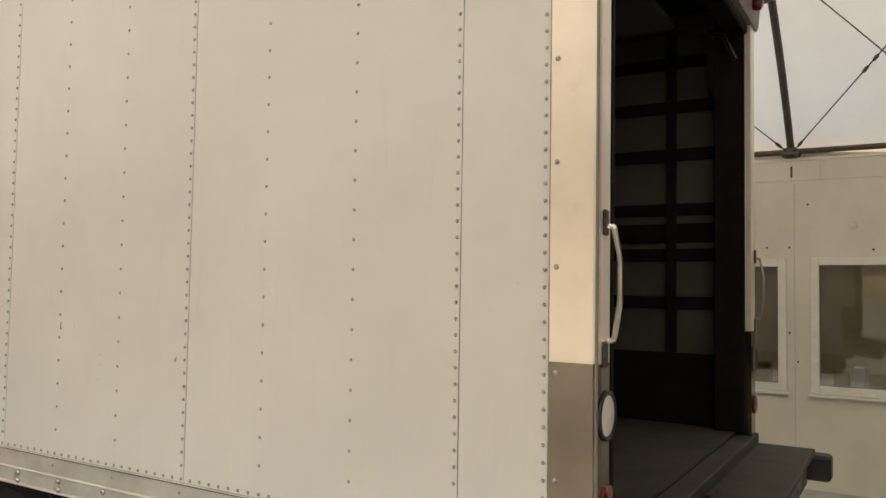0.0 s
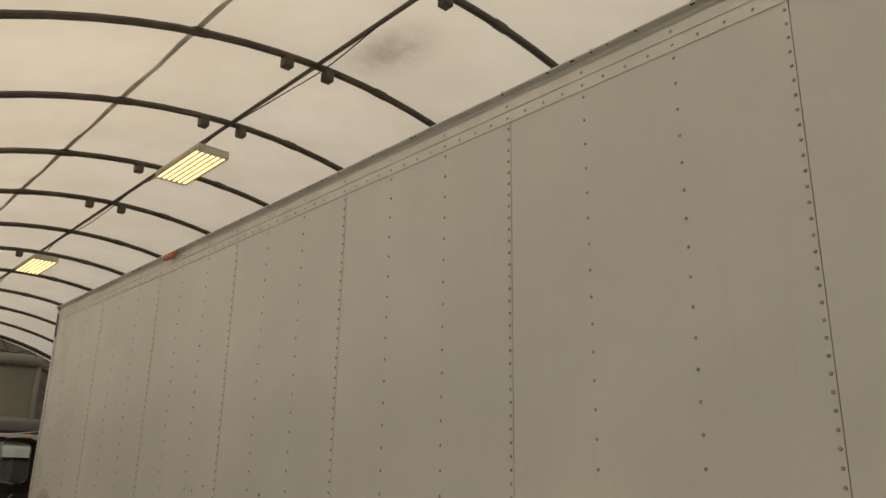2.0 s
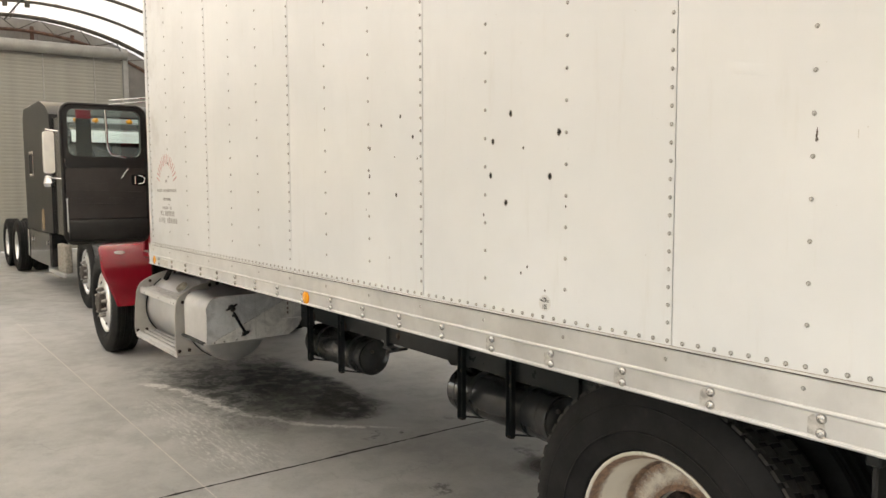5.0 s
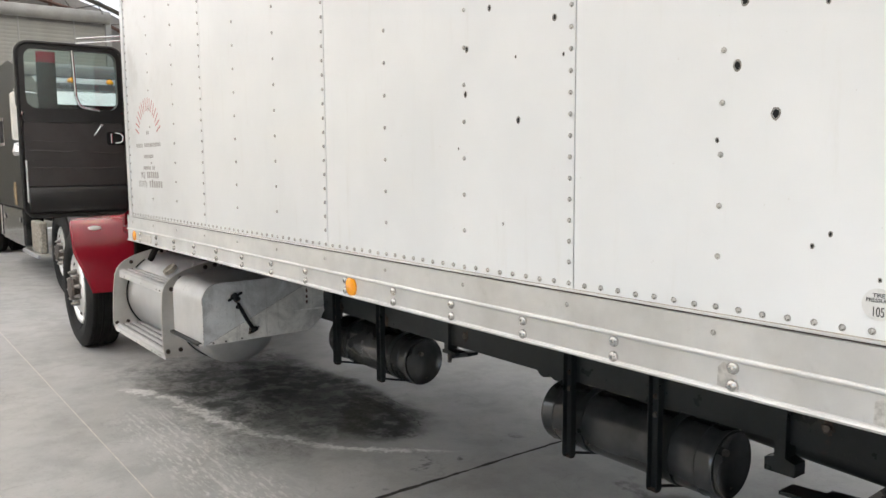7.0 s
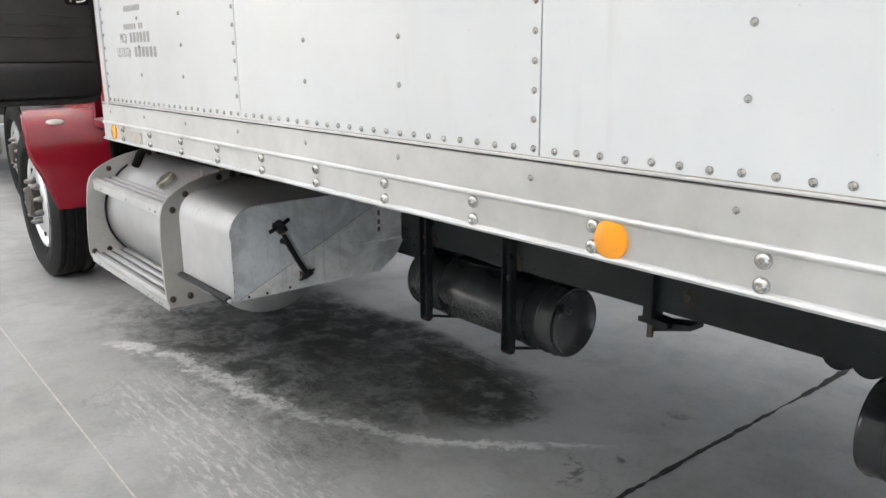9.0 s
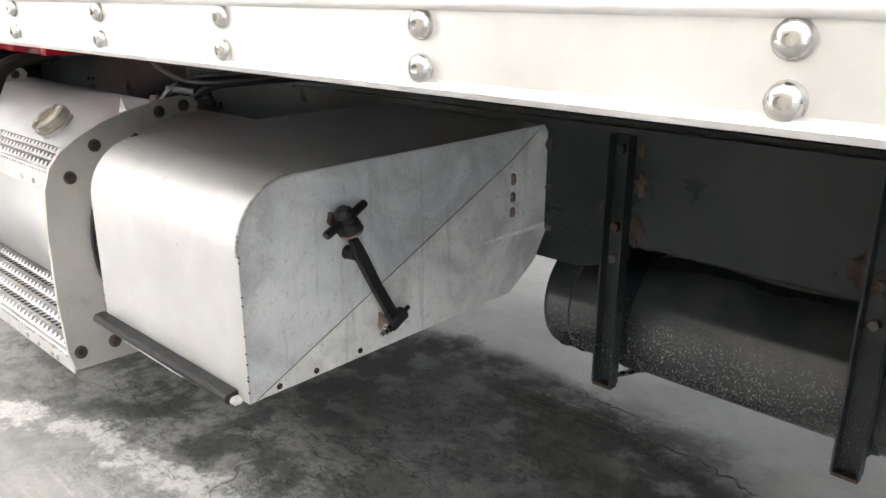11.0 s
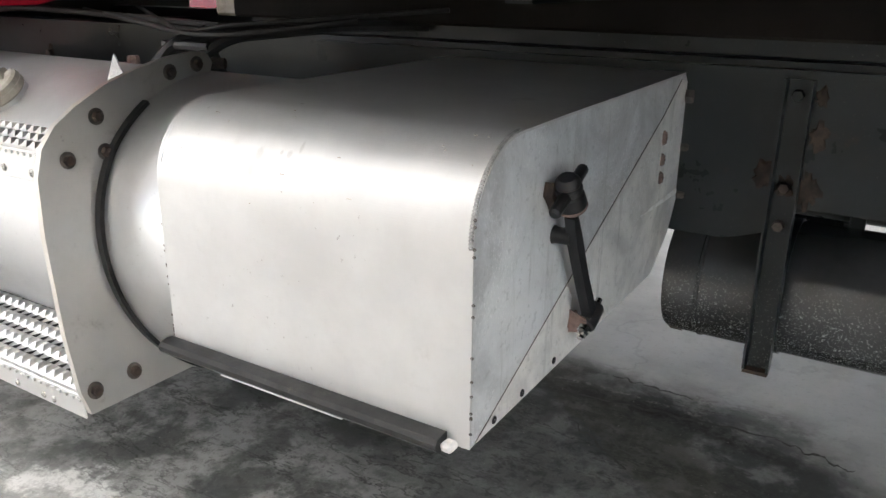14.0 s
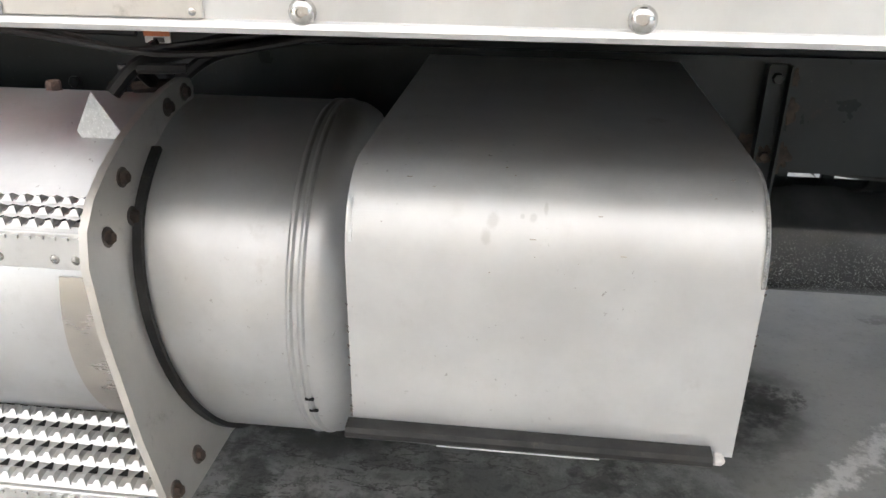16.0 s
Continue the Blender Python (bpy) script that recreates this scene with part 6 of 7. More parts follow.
# hoses over the tank
for pts, r in ((((-7.95, 0.75, 0.99), (-7.5, 0.55, 0.985), (-7.2, 0.48, 0.965), (-6.95, 0.62, 1.0)), 0.006), (((-7.8, 0.8, 1.0), (-7.35, 0.56, 0.96), (-7.22, 0.52, 0.985), (-6.8, 0.70, 1.02)), 0.005),
               (((-8.6, 0.7, 0.95), (-8.0, 0.62, 1.0), (-7.4, 0.7, 0.97)), 0.008), (((-7.3, 0.56, 0.98), (-7.24, 0.6, 0.80), (-7.3, 0.7, 0.6)), 0.009)):
    part("hose", Form().tube(bend(pts, 0.15, 7), r, 7), M_SEAL, truck)
for pts, r in ((((-7.335, 0.47, 0.91), (-7.30, 0.49, 0.955), (-7.15, 0.64, 0.985), (-6.93, 0.785, 0.995)), 0.013), (((-7.235, 0.49, 0.925), (-7.19, 0.53, 0.965), (-7.02, 0.70, 0.985), (-6.9, 0.785, 0.985)), 0.011),
               (((-7.325, 0.485, 0.948), (-7.215, 0.50, 0.948)), 0.009), (((-7.30, 0.50, 0.945), (-7.29, 0.60, 0.86), (-7.31, 0.70, 0.80)), 0.012)):
    part("strap_arm", Form().tube(bend(pts, 0.06, 5), r, 8), M_BLACK, truck, "bent black steel tank strap arm")
# near-black colour keeps the pipe as dark as its shaded spot
part("elbow_pipe", Form().tube(bend([(-8.14, 0.33, 0.87), (-8.11, 0.37, 0.97), (-8.02, 0.50, 1.0)], 0.06), 0.022, 10), M_SHADED, truck)
lb = part("warning_label", Form().box(LX - 0.027, LX + 0.027, 0.790, 0.7925, LZ - 0.023, LZ + 0.010), M_STICKER, truck, "small label with an orange head")
part("label_head", Form().box(LX - 0.027, LX + 0.027, 0.787, 0.7895, LZ - 0.009, LZ + 0.010), M_ORANGE, lb)
part("print_bar", Form().box(LX - 0.008, LX + 0.014, 0.787, 0.7895, LZ - 0.021, LZ - 0.012), M_BLACKINK, lb)
part("wood_block", Form().box(-7.49, -7.14, 0.775, 0.90, 0.988, 1.03, 0.006), M_CAP, truck, "weathered spacer block")

# ---- toolbox ----
X0, X1 = -6.853, -6.384
side_line = [(0.069, 0.592)] + [(0.069, 0.80)] + [(0.169 - 0.10 * math.cos(t), 0.824 + 0.102 * math.sin(t)) for t in [math.pi / 2 * k / 10 for k in range(11)]] + [(0.30, 0.9275), (0.55, 0.928), (0.785, 0.929)]
toolbox = part("toolbox", Form().sheet([(y, z) for y, z in side_line][::-1], 0.003, "x", X0, X1), M_TOOLBOX, truck, "brushed aluminium toolbox lid with rounded edge", smooth=40)
end_line = [(0.069, 0.592)] + side_line[1:] + [(0.80, 0.915), (0.812, 0.88), (0.815, 0.73), (0.765, 0.652), (0.685, 0.602), (0.50, 0.600), (0.18, 0.597)]
inset = [(0.0725 if y < 0.075 else y, z - 0.003 if z > 0.9 else z) for y, z in end_line]
part("toolbox_end", Form().prism(inset, "x", X1 - 0.004, X1 - 0.0006), M_GALV, toolbox, "dull aluminium end plate")
part("toolbox_end", Form().prism(inset, "x", X0 + 0.004, X0 + 0.008), M_GALV, toolbox)
low = [(0.082, 0.594), (0.68, 0.8705), (0.764, 0.919), (0.80, 0.912), (0.812, 0.88), (0.8155, 0.73), (0.765, 0.65), (0.685, 0.598), (0.50, 0.597), (0.18, 0.594)]
part("toolbox_skirt", Form().prism(low, "x", X1 - 0.0005, X1 + 0.001), M_GALV2, toolbox, "paler overlapping lower end plate")
# dark strip drawn for the shade and dirt at the plate's edge
part("seam_dirt", Form().prism([(0.0812, 0.5946), (0.679, 0.8715), (0.763, 0.9200), (0.7634, 0.9189), (0.6794, 0.8702), (0.082, 0.5937)], "x", X1 - 0.0004, X1 + 0.0004), M_RUSTBOLT, toolbox, "dark line of edge shade and dirt along the overlap")
# near-white strip that stands for light caught on the plate's bend
part("scuffed_crease", Form().prism([(0.60, 0.7225), (0.66, 0.7195), (0.790, 0.7165), (0.797, 0.7205), (0.790, 0.7270), (0.66, 0.7255)], "x", X1 + 0.001, X1 + 0.0022), M_LITBAND, toolbox, "pale strip painted as a lit crease in the plate")
part("toolbox_floor", Form().box(X0 + 0.01, X1 - 0.01, 0.09, 0.70, 0.596, 0.600), M_GALV, toolbox)
part("toolbox_back", Form().box(X0 + 0.01, X1 - 0.01, 0.78, 0.785, 0.66, 0.92), M_GALV, toolbox)
rnd = random.Random(7)
f = Form()
for side_x in (X0 - 0.001, X1 + 0.001):
    for k in range(13):
        a = rnd.uniform(0.6, 0.86)
        f.dome((side_x, 0.069, a), (-0.5 if side_x < -6.6 else 0.5, -1, 0), 0.0020, 0.0010, 6)
part("weld_bead", f, M_RUSTBOLT, toolbox, kind="stuff")
f = Form()
for k in range(44):
    t = math.pi / 2 * k / 43
    f.dome((X1 - 0.003, 0.169 - 0.10 * math.cos(t) - 0.0005, 0.824 + 0.102 * math.sin(t) + 0.0005), (0.5, -math.cos(t), math.sin(t)), 0.003, 0.002, 6)
part("weld_seam", f, M_WELD, toolbox, kind="stuff")
part("edge_strip", Form().prism([(0.048, 0.590), (0.044, 0.595), (0.044, 0.601), (0.048, 0.606), (0.060, 0.608), (0.068, 0.607), (0.068, 0.588), (0.058, 0.587)], "x", X0 - 0.005, X1 - 0.028), M_SEAL, toolbox, "black rubber edge strip")
part("strip_tab", Form().box(X1 - 0.028, X1 - 0.012, 0.050, 0.068, 0.590, 0.602, 0.004), M_SCRATCH, toolbox, "bare white end of the strip")
part("strip_core", Form().sheet([(0.047, 0.5885), (0.068, 0.5855)], 0.0016, "x", X0 + 0.11, X1 - 0.16), M_STICKER, toolbox)
for y, z, rusty in ((0.122, 0.603, 0), (0.193, 0.6035, 0), (0.285, 0.607, 0)):
    part("drilled_hole", Form().lathe([(0.0005, 0.0012), (0.005, 0.0012), (0.005, 0.0)], (X1 + 0.0012, y, z), (1, 0, 0), 10), M_HOLE, toolbox)
for y, z in ((0.799, 0.888), (0.804, 0.800), (0.806, 0.718)):
    part("toolbox_bolt", Form().hexnut((X1 + 0.001, y, z), (1, 0, 0), 0.013, 0.014), M_RUSTBOLT, toolbox)
for z, h in ((0.834, 0.016), (0.798, 0.014), (0.768, 0.014)):
    sl = part("rust_slot", Form().tube([(X1 + 0.001, 0.685, z - h * 0.75), (X1 + 0.001, 0.685, z - h / 2), (X1 + 0.001, 0.685, z + h / 2), (X1 + 0.001, 0.685, z + h * 0.75)], [0.002, 0.0062, 0.0062, 0.002], 9), M_FLAKY, toolbox, "rusty slotted rivet")
    part("rivet_core", Form().dome((X1 + 0.005, 0.685, z), (1, 0, 0), 0.0032, 0.003, 7), M_RUST, sl)
sm = random.Random(2)
f = Form()
for k in range(16):
    a, t = sm.uniform(X0 + 0.03, X1 - 0.02), sm.uniform(-0.2, 1.3)
    y, z = (0.169 - 0.1035 * math.cos(t), 0.824 + 0.1055 * math.sin(t)) if t > 0 else (0.0655, 0.824 + 0.5 * t)
    L2 = sm.uniform(0.001, 0.003) if k > 4 else sm.uniform(0.004, 0.008)
    f.box(a, a + L2, y - 0.0004, y + 0.0004, z - 0.0004, z + 0.0005)
part("scuff_mark", f, M_CAP, toolbox, kind="stuff")

# T-handle draw latch
lx = X1 + 0.024
latch = part("latch", Form().prism([(0.2525, 0.812), (0.2640, 0.7790), (0.2977, 0.7163), (0.3365, 0.648), (0.345, 0.643), (0.3535, 0.6565), (0.3125, 0.7237), (0.2805, 0.7872), (0.2640, 0.815)], "x", lx - 0.0065, lx + 0.0065), M_LATCH, toolbox, "black rubber T-handle draw latch")
part("latch_head", Form().lathe([(0.0004, 0.0000), (0.0101, 0.0009), (0.0147, 0.0062), (0.0155, 0.0106), (0.0139, 0.0123), (0.0139, 0.0141), (0.0164, 0.0158), (0.0166, 0.0211), (0.0147, 0.0229), (0.0147, 0.0246), (0.0172, 0.0264), (0.0189, 0.0370), (0.0181, 0.0431), (0.0109, 0.0475), (0.0004, 0.0484)], (lx, 0.237, 0.866), (0, 0.45, -0.89), 18), M_LATCH, latch)
part("head_rim", Form().lathe([(0.0181, 0.0422), (0.0195, 0.0440), (0.0181, 0.0466), (0.0164, 0.0449)], (lx, 0.237, 0.866), (0, 0.45, -0.89), 18), M_FLAKY, latch, "rusty washer under the rubber head")
part("t_handle", Form().tube([(lx + 0.001, 0.2035, 0.8285), (lx + 0.001, 0.206, 0.830), (lx + 0.001, 0.247, 0.848), (lx + 0.001, 0.282, 0.866), (lx + 0.001, 0.285, 0.8675)], [0.005, 0.0072, 0.0075, 0.0072, 0.005], 10), M_LATCH, latch)
part("keeper", Form().prism([(0.226, 0.842), (0.230, 0.858), (0.238, 0.856), (0.262, 0.822), (0.262, 0.812), (0.252, 0.812), (0.236, 0.832)], "x", X1 + 0.001, X1 + 0.012), M_RUST, latch, "rusty keeper plate")
part("pivot_bracket", Form().prism([(0.325, 0.638), (0.330, 0.656), (0.350, 0.655), (0.353, 0.642), (0.338, 0.629)], "x", X1 + 0.001, X1 + 0.004).prism([(X1 + 0.002, 0.632), (X1 + 0.002, 0.664), (lx + 0.002, 0.655), (lx + 0.004, 0.636)], "y", 0.3265, 0.3295), M_FLAKY, latch, "rusty pivot bracket")
part("pivot_bolt", Form().tube([(lx, 0.312, 0.6335), (lx, 0.345, 0.650), (lx, 0.3765, 0.666)], [0.0045, 0.0045, 0.0045], 8), M_BOLT, latch)
for off, q in ((0.318, 0.0075), (0.3245, 0.0095)):
    part("pivot_nut", Form().hexnut((lx, off, 0.650 + (off - 0.345) * 0.506), (0, 0.89, 0.45), q, 0.0065), M_BOLT, latch, "bright zinc nut")
part("pivot_collar", Form().lathe([(0.005, -0.016), (0.011, -0.0155), (0.0125, -0.013), (0.0125, 0.020), (0.011, 0.0225), (0.005, 0.023)], (lx, 0.345, 0.650), (0, 0.89, 0.45), 16), M_LATCH, latch)
part("stub", Form().tube([(X1, 0.266, 0.785), (X1 + 0.003, 0.266, 0.785), (lx - 0.003, 0.268, 0.785)], [0.012, 0.0105, 0.0105], 12), M_LATCH, latch)

# ---- red cab ----
fc, fr_ = (-9.52, 0.535), 0.565
for near_side in (True, False):
    f, lip = Form(), []
    for k in range(25):
        a = radians(1 + 175 * k / 24)
        g = math.degrees(a)
        yl = 0.125 - 0.11 * g / 35 if g < 35 else 0.015 + 0.065 * ((g - 35) / 52) ** 1.5 if g < 87 else 0.08 + 0.40 * min(1.0, (g - 87) / 60) ** 0.9
        row_ = []
        for y_, r_ in ((yl, fr_ - 0.012), (yl + 0.004, fr_ + 0.012), (yl + 0.06, fr_ + 0.02), (1.05, fr_ + 0.02), (1.05, fr_), (yl + 0.02, fr_)):
            row_.append((fc[0] + r_ * math.cos(a), y_ if near_side else W - y_, fc[1] + r_ * math.sin(a)))
        f.v += row_
        lip.append(row_[0])
    f.f += [(6 * k + i, 6 * k + (i + 1) % 6, 6 * k + 6 + (i + 1) % 6, 6 * k + 6 + i) for k in range(24) for i in range(6)] + [tuple(range(6)), tuple(range(144, 150))]
    fd = part("fender", f, M_RED, truck, "glossy red front fender")
    part("fender_lip", Form().tube(lip, 0.008, 8), M_RED, fd)
a = radians(60.8)
lc = Vector((fc[0] + (fr_ + 0.01) * math.cos(a), 0.216, fc[1] + (fr_ + 0.01) * math.sin(a)))
f = Form().lathe([(0.0005, 0.024), (0.016, 0.022), (0.030, 0.014), (0.034, 0.0), (0.0005, 0.0)], lc, (math.cos(a), 0, math.sin(a)), 18)
f.v = [(x, lc.y + (y - lc.y) * 1.75, z) for x, y, z in f.v]
part("fender_lamp", f, M_WHITELENS, truck, "oval clear marker lamp on the fender")
part("cab_rear_wall", Form().box(-7.78, -7.74, 0.36, W - 0.36, 1.12, 2.45, 0.01), M_RED, truck)
part("cab_corner", Form().prism([(0.362, 1.012), (0.49, 1.012), (0.54, 1.022), (0.58, 1.045), (0.60, 1.08), (0.605, 1.119), (0.362, 1.119)], "x", -7.78, -7.7405), M_RED, truck, "rounded red rear corner of the cab")
# dark sheet added below the cab floor to block the view through
part("firewall", Form().box(-9.02, -8.97, 0.46, W - 0.46, 0.60, 1.02, 0.01), M_SHADED, truck)
part("cab_roof", Form().sheet([(-7.76, 2.42), (-7.86, 2.52), (-8.35, 2.56), (-8.60, 2.50)], 0.03, "y", 0.36, W - 0.36), M_RED, truck)
part("cab_floor", Form().box(-8.95, -7.76, 0.43, W - 0.43, 1.02, 1.05, 0.01), M_FRAME, truck)
for y in (0.36, W - 0.425):
    part("cab_sill", Form().box(-8.95, -7.74, y, y + 0.065, 1.01, 1.09, 0.02), M_RED, truck, "rounded red cab sill")
part("hood", Form().prism([(-8.95, 1.06), (-8.95, 1.85), (-10.45, 1.66), (-10.62, 1.55), (-10.66, 0.8), (-10.1, 0.8), (-10.05, 1.06)], "y", 0.62, W - 0.62), M_RED, truck, "red hood")
for y in (0.37, W - 0.41):
    part("cab_pillar", Form().prism([(-8.97, 1.06), (-8.97, 1.90), (-8.62, 2.50), (-8.56, 2.48), (-8.90, 1.86), (-8.90, 1.06)], "y", y, y + 0.04), M_RED, truck)
part("cab_side", Form().box(-8.9, -7.78, W - 0.40, W - 0.36, 1.05, 1.9, 0.01), M_RED, truck)
part("windscreen", Form().sheet([(-8.93, 1.90), (-8.62, 2.47)], 0.008, "y", 0.42, W - 0.42), M_GLASS, truck)
part("seat", Form().prism([(-8.2, 1.06), (-8.2, 1.35), (-8.1, 1.45), (-7.9, 1.45), (-7.88, 2.1), (-7.8, 2.1), (-7.8, 1.06)], "y", 0.5, 1.0), M_VINYL, truck)
part("dashboard", Form().prism([(-8.9, 1.5), (-8.9, 1.86), (-8.75, 1.86), (-8.62, 1.75), (-8.62, 1.55)], "y", 0.42, W - 0.42), M_VINYL, truck)
part("grille", Form().box(-10.70, -10.655, 0.8, W - 0.8, 0.95, 1.5, 0.01), M_CHROME, truck)
part("front_bumper", Form().box(-10.85, -10.7, 0.60, W - 0.60, 0.42, 0.75, 0.03), M_BLACK, truck)
for z in (2.525, 2.49):
    part("mirror_arm", Form().tube([(-8.55, 0.0, z - 0.05), (-8.45, 0.55, z + 0.02)], 0.006, 6), M_CHROME, truck, "thin bright mirror arm")

# open driver door, its inside turned to the rear
DX, DY0, DY1, DZ0, DZ1 = -8.65, -0.395, 0.345, 1.185, 2.45


def rounded(y0, y1, z0, z1, r, n=6):
    out_ = []
    for cy, cz_, a_ in ((y1 - r, z1 - r, 0), (y0 + r, z1 - r, 90), (y0 + r, z0 + r, 180), (y1 - r, z0 + r, 270)):
        out_ += arc((cy, cz_), r, radians(a_), radians(a_ + 90), n)
    return out_


ring_o, ring_i = rounded(DY0, DY1, 1.93, DZ1, 0.09), rounded(DY0 + 0.062, DY1 - 0.05, 1.975, DZ1 - 0.05, 0.07)
n = len(ring_o)
door = part("driver_door", Form().prism(rounded(DY0 + 0.02, DY1, DZ0, 1.96, 0.07), "x", DX - 0.05, DX - 0.012), M_RED, truck, "open red driver door with dark inner panel")
f = Form()
for x_, g in ((DX - 0.05, 0.0), (DX + 0.012, 0.0)):
    f.v += [(x_, y, z) for y, z in ring_o] + [(x_, y, z) for y, z in ring_i]
for i in range(n):
    j = (i + 1) % n
    f.f += [(i, j, n + j, n + i), (2 * n + i, 3 * n + i, 3 * n + j, 2 * n + j), (i, 2 * n + i, 2 * n + j, j), (n + i, n + j, 3 * n + j, 3 * n + i)]
part("window_surround", f, M_BLACK, door, "thick black window surround")
part("door_seal", Form().tube([(DX + 0.012, y, z) for y, z in rounded(DY0 + 0.012, DY1 - 0.01, DZ0 + 0.01, DZ1 - 0.012, 0.085)] + [(DX + 0.012, DY1 - 0.01, DZ1 - 0.1)], 0.014, 7), M_SEAL, door)
part("door_glass", Form().box(DX - 0.022, DX - 0.018, DY0 + 0.05, DY1 - 0.04, 1.96, DZ1 - 0.04), M_GLASS, door)
vent = bend([(DX + 0.005, 0.16, 1.97), (DX + 0.005, 0.03, 1.99), (DX + 0.005, 0.0, 2.06), (DX + 0.005, -0.01, 2.4)], 0.05)
part("vent_bar", Form().tube(vent, 0.011, 8), M_CHROME, door, "chrome vent window bar")
for z0, z1, bulge, m in ((1.875, 1.955, 0.014, M_BLACK), (1.60, 1.872, 0.012, M_VINYL), (1.415, 1.60, 0.018, M_VINYL)):
    part("door_pad", Form().prism([(y, z) for y, z in rounded(DY0 + 0.035, DY1 - 0.012, z0 + 0.002, z1, 0.03)], "x", DX - 0.012, DX + bulge), m, door)
part("door_lining", Form().prism(rounded(DY0 + 0.016, DY1 - 0.002, DZ0 - 0.003, 1.955, 0.072), "x", DX - 0.0118, DX - 0.004), M_BLACK, door)
part("door_bolster", Form().prism([(DX - 0.012, 1.213)] + [(DX - 0.008 + 0.050 * math.sin(math.pi * k / 12) ** 0.6, 1.313 - 0.1 * math.cos(math.pi * k / 12)) for k in range(13)] + [(DX - 0.012, 1.413)], "y", DY0 + 0.045, DY1 - 0.014), M_BLACK, door, "rounded black bolster along the foot of the door")
for y0_, y1_, z_ in ((DY0 + 0.05, 0.0, 1.735), (DY0 + 0.05, 0.02, 1.668), (0.06, DY1 - 0.03, 1.655), (DY0 + 0.05, DY1 - 0.03, 1.545)):
    part("pleat", Form().tube([(DX + 0.011 if z_ > 1.6 else DX + 0.017, y0_ + (y1_ - y0_) * k / 8, z_ + 0.004 * math.sin(k * 0.9)) for k in range(9)], [0.001] + [0.0042] * 7 + [0.001], 6), M_VINYL, door)
part("window_crank", Form().tube(bend([(DX + 0.015, 0.105, 1.785), (DX + 0.045, 0.105, 1.785), (DX + 0.05, 0.155, 1.86), (DX + 0.07, 0.155, 1.86)], 0.01), 0.0085, 7), M_CHROME, door)
hb = part("handle_recess", Form().prism(rounded(0.20, 0.335, 1.715, 1.815, 0.02), "x", DX + 0.012, DX + 0.018), M_HOLE, door)
part("door_lever", Form().tube(bend([(DX + 0.022, 0.232, 1.73), (DX + 0.022, 0.232, 1.80)], 0.01), 0.008, 7), M_CHROME, hb)
part("door_pull", Form().tube(bend([(DX + 0.022, 0.262, 1.805), (DX + 0.04, 0.30, 1.80), (DX + 0.04, 0.312, 1.765), (DX + 0.04, 0.30, 1.735), (DX + 0.022, 0.262, 1.73)], 0.03), 0.008, 7), M_CHROME, hb)
part("door_latch", Form().box(DX - 0.045, DX + 0.012, DY0 + 0.002, DY0 + 0.035, 1.62, 1.70, 0.008), M_BLACK, door)
part("door_edge_strip", Form().box(DX + 0.012, DX + 0.020, DY0 + 0.03, DY0 + 0.042, 1.3, 1.6), M_CHROME, door)
part("sun_visor_card", Form().box(-8.9, -8.88, -0.21, -0.08, 1.97, 2.33), M_DARKGLASS, door)
part("card_top", Form().box(-8.9, -8.88, -0.21, -0.08, 2.331, 2.41), M_RED, door)

# ---- black tractor truck parked beyond ----
semi = thing("semi_truck", "parked black semi tractor with tall sleeper and chrome mirrors", "truck", at=(-16.0, 1.8, 0))
SY, SW = 0.62, 2.35
S1 = SY + SW
part("sleeper", Form().prism([(-17.25, 0.95), (-17.3, 2.95), (-17.15, 3.10), (-15.6, 3.12), (-15.1, 3.0), (-14.85, 2.85), (-14.85, 0.95)], "y", SY, S1), M_GREYPAINT, semi, "tall black sleeper cab")
part("sleeper_window", Form().box(-16.75, -16.35, SY - 0.012, SY - 0.001, 1.88, 2.32, 0.004), M_CHROME, semi)
part("sleeper_pane", Form().box(-16.70, -16.40, SY - 0.018, SY - 0.0125, 1.93, 2.27), M_HOLE, semi)
part("cab", Form().prism([(-14.85, 0.95), (-14.85, 2.78), (-14.1, 2.76), (-13.85, 2.66), (-13.55, 2.05), (-13.5, 0.95)], "y", SY + 0.04, S1 - 0.04), M_BLACKPAINT, semi, "black cab")
part("windscreen", Form().add([(-13.84, SY + 0.2, 2.55), (-13.84, S1 - 0.2, 2.55), (-13.56, S1 - 0.2, 2.07), (-13.56, SY + 0.2, 2.07)], [(0, 1, 2, 3)]), M_DARKGLASS, semi)
part("sun_visor", Form().prism([(-13.86, 2.60), (-13.62, 2.50), (-13.60, 2.36), (-13.63, 2.36), (-13.86, 2.56)], "y", SY + 0.08, S1 - 0.08), M_CHROME, semi, "bright metal sun visor")
for y in (0.85, 1.12, 1.62, 2.12, 2.7):
    lp = part("roof_lamp", Form().lathe([(0.0005, 0.05), (0.03, 0.045), (0.05, 0.02), (0.055, 0.0), (0.0005, 0.0)], (-13.98, y, 2.70), (0.7, 0, 0.7), 12), M_AMBER, semi, "amber roof marker lamp")
part("hood", Form().prism([(-13.5, 1.0), (-13.5, 2.0), (-11.9, 1.78), (-11.75, 1.65), (-11.7, 0.8), (-13.0, 0.8)], "y", SY + 0.42, S1 - 0.42), M_BLACKPAINT, semi)
part("grille", Form().box(-11.74, -11.68, SY + 0.6, S1 - 0.6, 0.85, 1.62, 0.01), M_CHROME, semi)
part("bumper", Form().box(-11.62, -11.5, SY + 0.02, S1 - 0.02, 0.35, 0.72, 0.03), M_BLACKPAINT, semi)
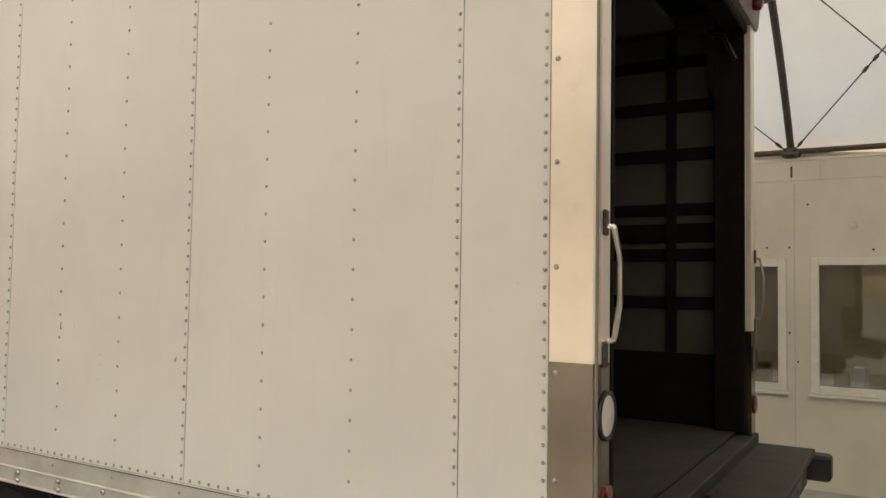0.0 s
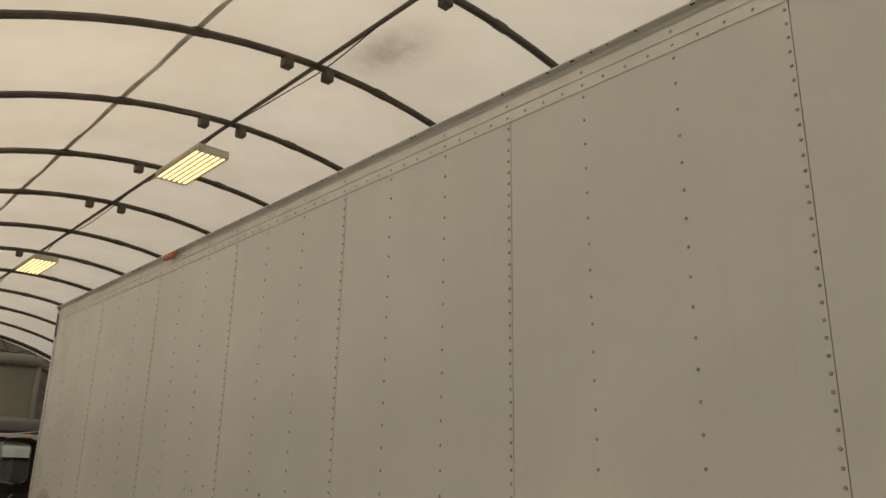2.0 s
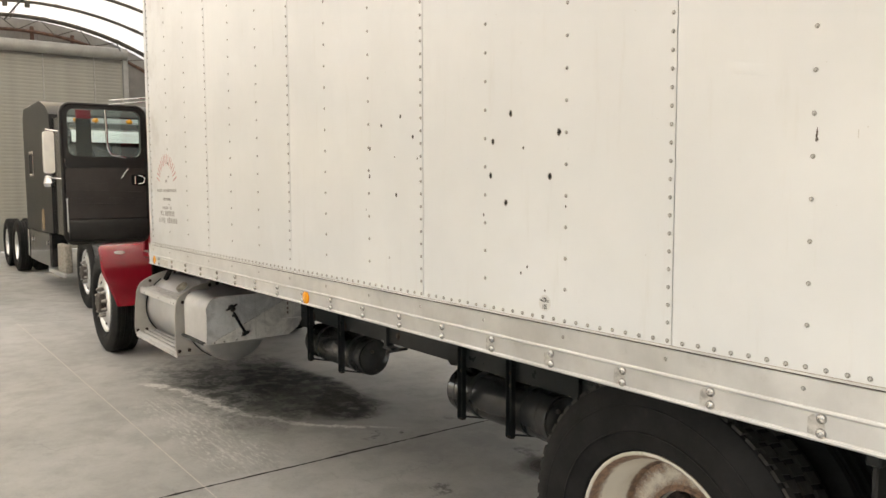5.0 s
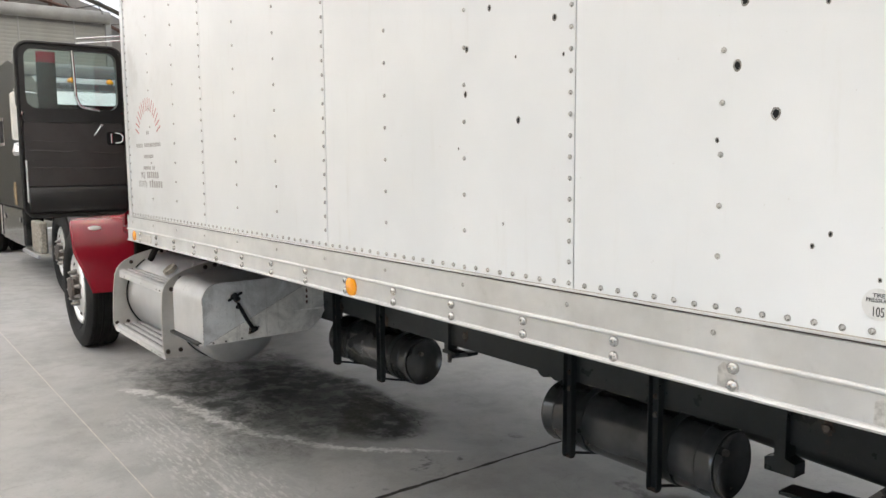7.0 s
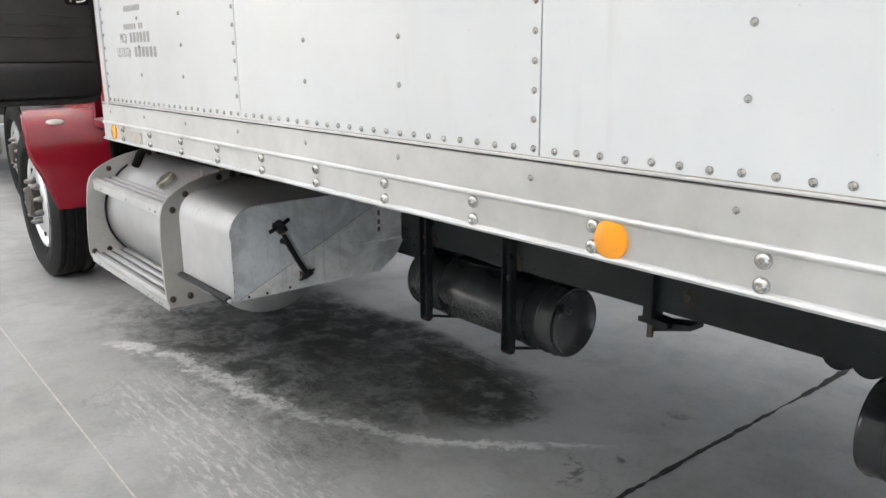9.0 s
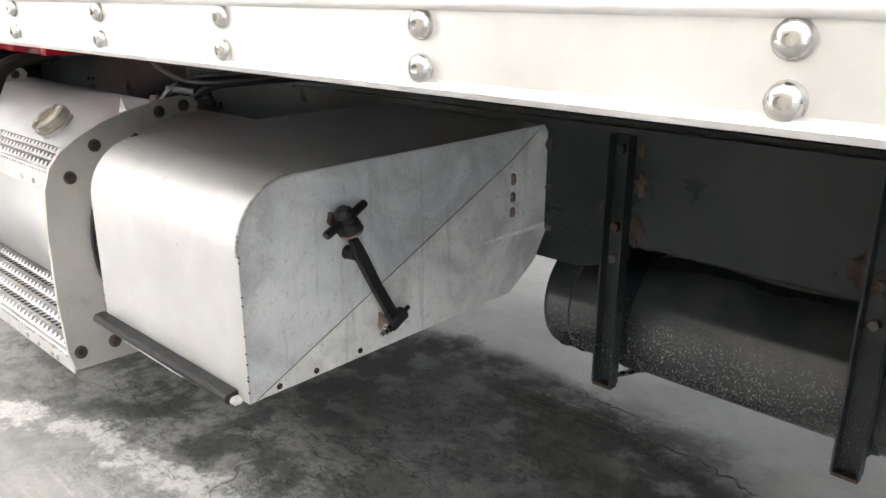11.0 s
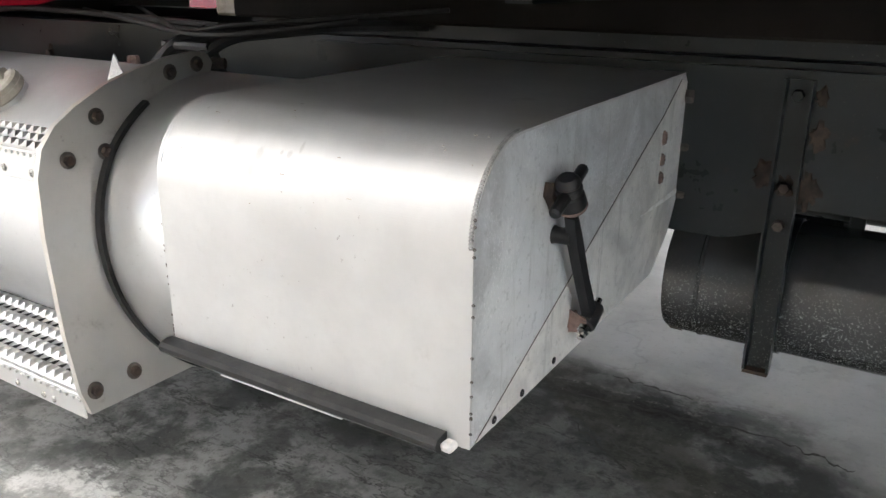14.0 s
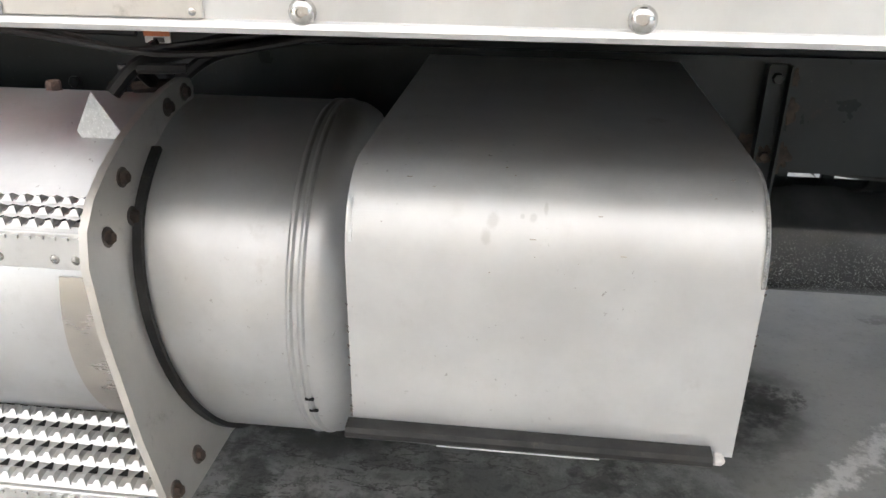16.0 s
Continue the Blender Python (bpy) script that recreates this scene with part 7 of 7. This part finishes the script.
for y in (0.945, 2.645):
    pts = [(-12.75 + 0.60 * math.cos(radians(-5 + 185 * k / 18)), 0.52 + 0.60 * math.sin(radians(-5 + 185 * k / 18))) for k in range(19)]
    part("fender", Form().sheet(pts, 0.02, "y", y - 0.30, y + 0.30), M_BLACKPAINT, semi)
part("side_skirt", Form().box(-17.2, -15.3, SY + 0.02, SY + 0.3, 0.36, 0.94, 0.03), M_BLACKPAINT, semi, "black side box below the sleeper")
for x in (-16.9, -15.5):
    part("skirt_latch", Form().box(x, x + 0.06, SY - 0.004, SY + 0.019, 0.72, 0.80, 0.004), M_CHROME, semi)
part("cab_step", Form().box(-14.7, -14.1, SY + 0.02, SY + 0.12, 0.36, 0.80, 0.02), M_CAP, semi, "dull metal step box")
part("step_plate", Form().box(-15.25, -14.1, SY - 0.02, SY + 0.02, 0.30, 0.36, 0.006), M_TREAD, semi)
part("placard", Form().box(-15.75, -15.55, SY - 0.008, SY - 0.001, 0.98, 1.32), M_PAPER, semi)
mr = part("mirror", Form().prism(rounded(0.36, 0.50, 1.90, 2.52, 0.04), "x", -13.95, -13.82), M_WHITEFRAME, semi, "tall chrome mirror")
part("mirror_arm", Form().tube([(-13.9, 0.4, 2.55), (-13.85, 0.7, 2.5)], 0.012, 6), M_CHROME, mr)
part("mirror_arm", Form().tube([(-13.9, 0.4, 1.84), (-13.85, 0.7, 1.8)], 0.012, 6), M_CHROME, mr)
part("air_horn", Form().lathe([(0.0005, 0.0), (0.07, 0.0), (0.09, 0.05), (0.06, 0.16), (0.0005, 0.18)], (-13.95, 0.44, 1.70), (0, 0, 1), 12), M_CHROME, semi)
for y in (SY + 0.75, S1 - 0.75):
    part("frame_rail", Form().box(-20.9, -12.0, y - 0.04, y + 0.04, 0.62, 0.88, 0.01), M_FRAME, semi)
for y in (SY + 0.1, S1 - 0.1):
    part("exhaust_stack", Form().tube([(-17.45, y + 0.1, 0.9), (-17.45, y + 0.1, 3.2)], 0.065, 12), M_CHROME, semi)
part("fifth_wheel", Form().box(-19.6, -18.6, 1.35, 2.25, 0.98, 1.06, 0.02), M_FRAME, semi)
for x in (-20.05, -18.80):
    for y, s in ((SY + 0.13, -1), (S1 - 0.13, 1)):
        wheel((x, y, 0.51), s, 0.51, 0.26, "plain", parent=semi)
        wheel((x, y - s * 0.31, 0.51), s, 0.51, 0.26, "plain", parent=semi)
for y, s in ((SY + 0.14, -1), (S1 - 0.14, 1)):
    wheel((-12.75, y, 0.51), s, 0.51, 0.28, "front", parent=semi)
    part("side_trim", Form().box(-17.32, -17.22, y - 0.14, y + 0.1, 0.42, 0.92, 0.01), M_CHROME, semi, "narrow bright trim at the rear of the side box")
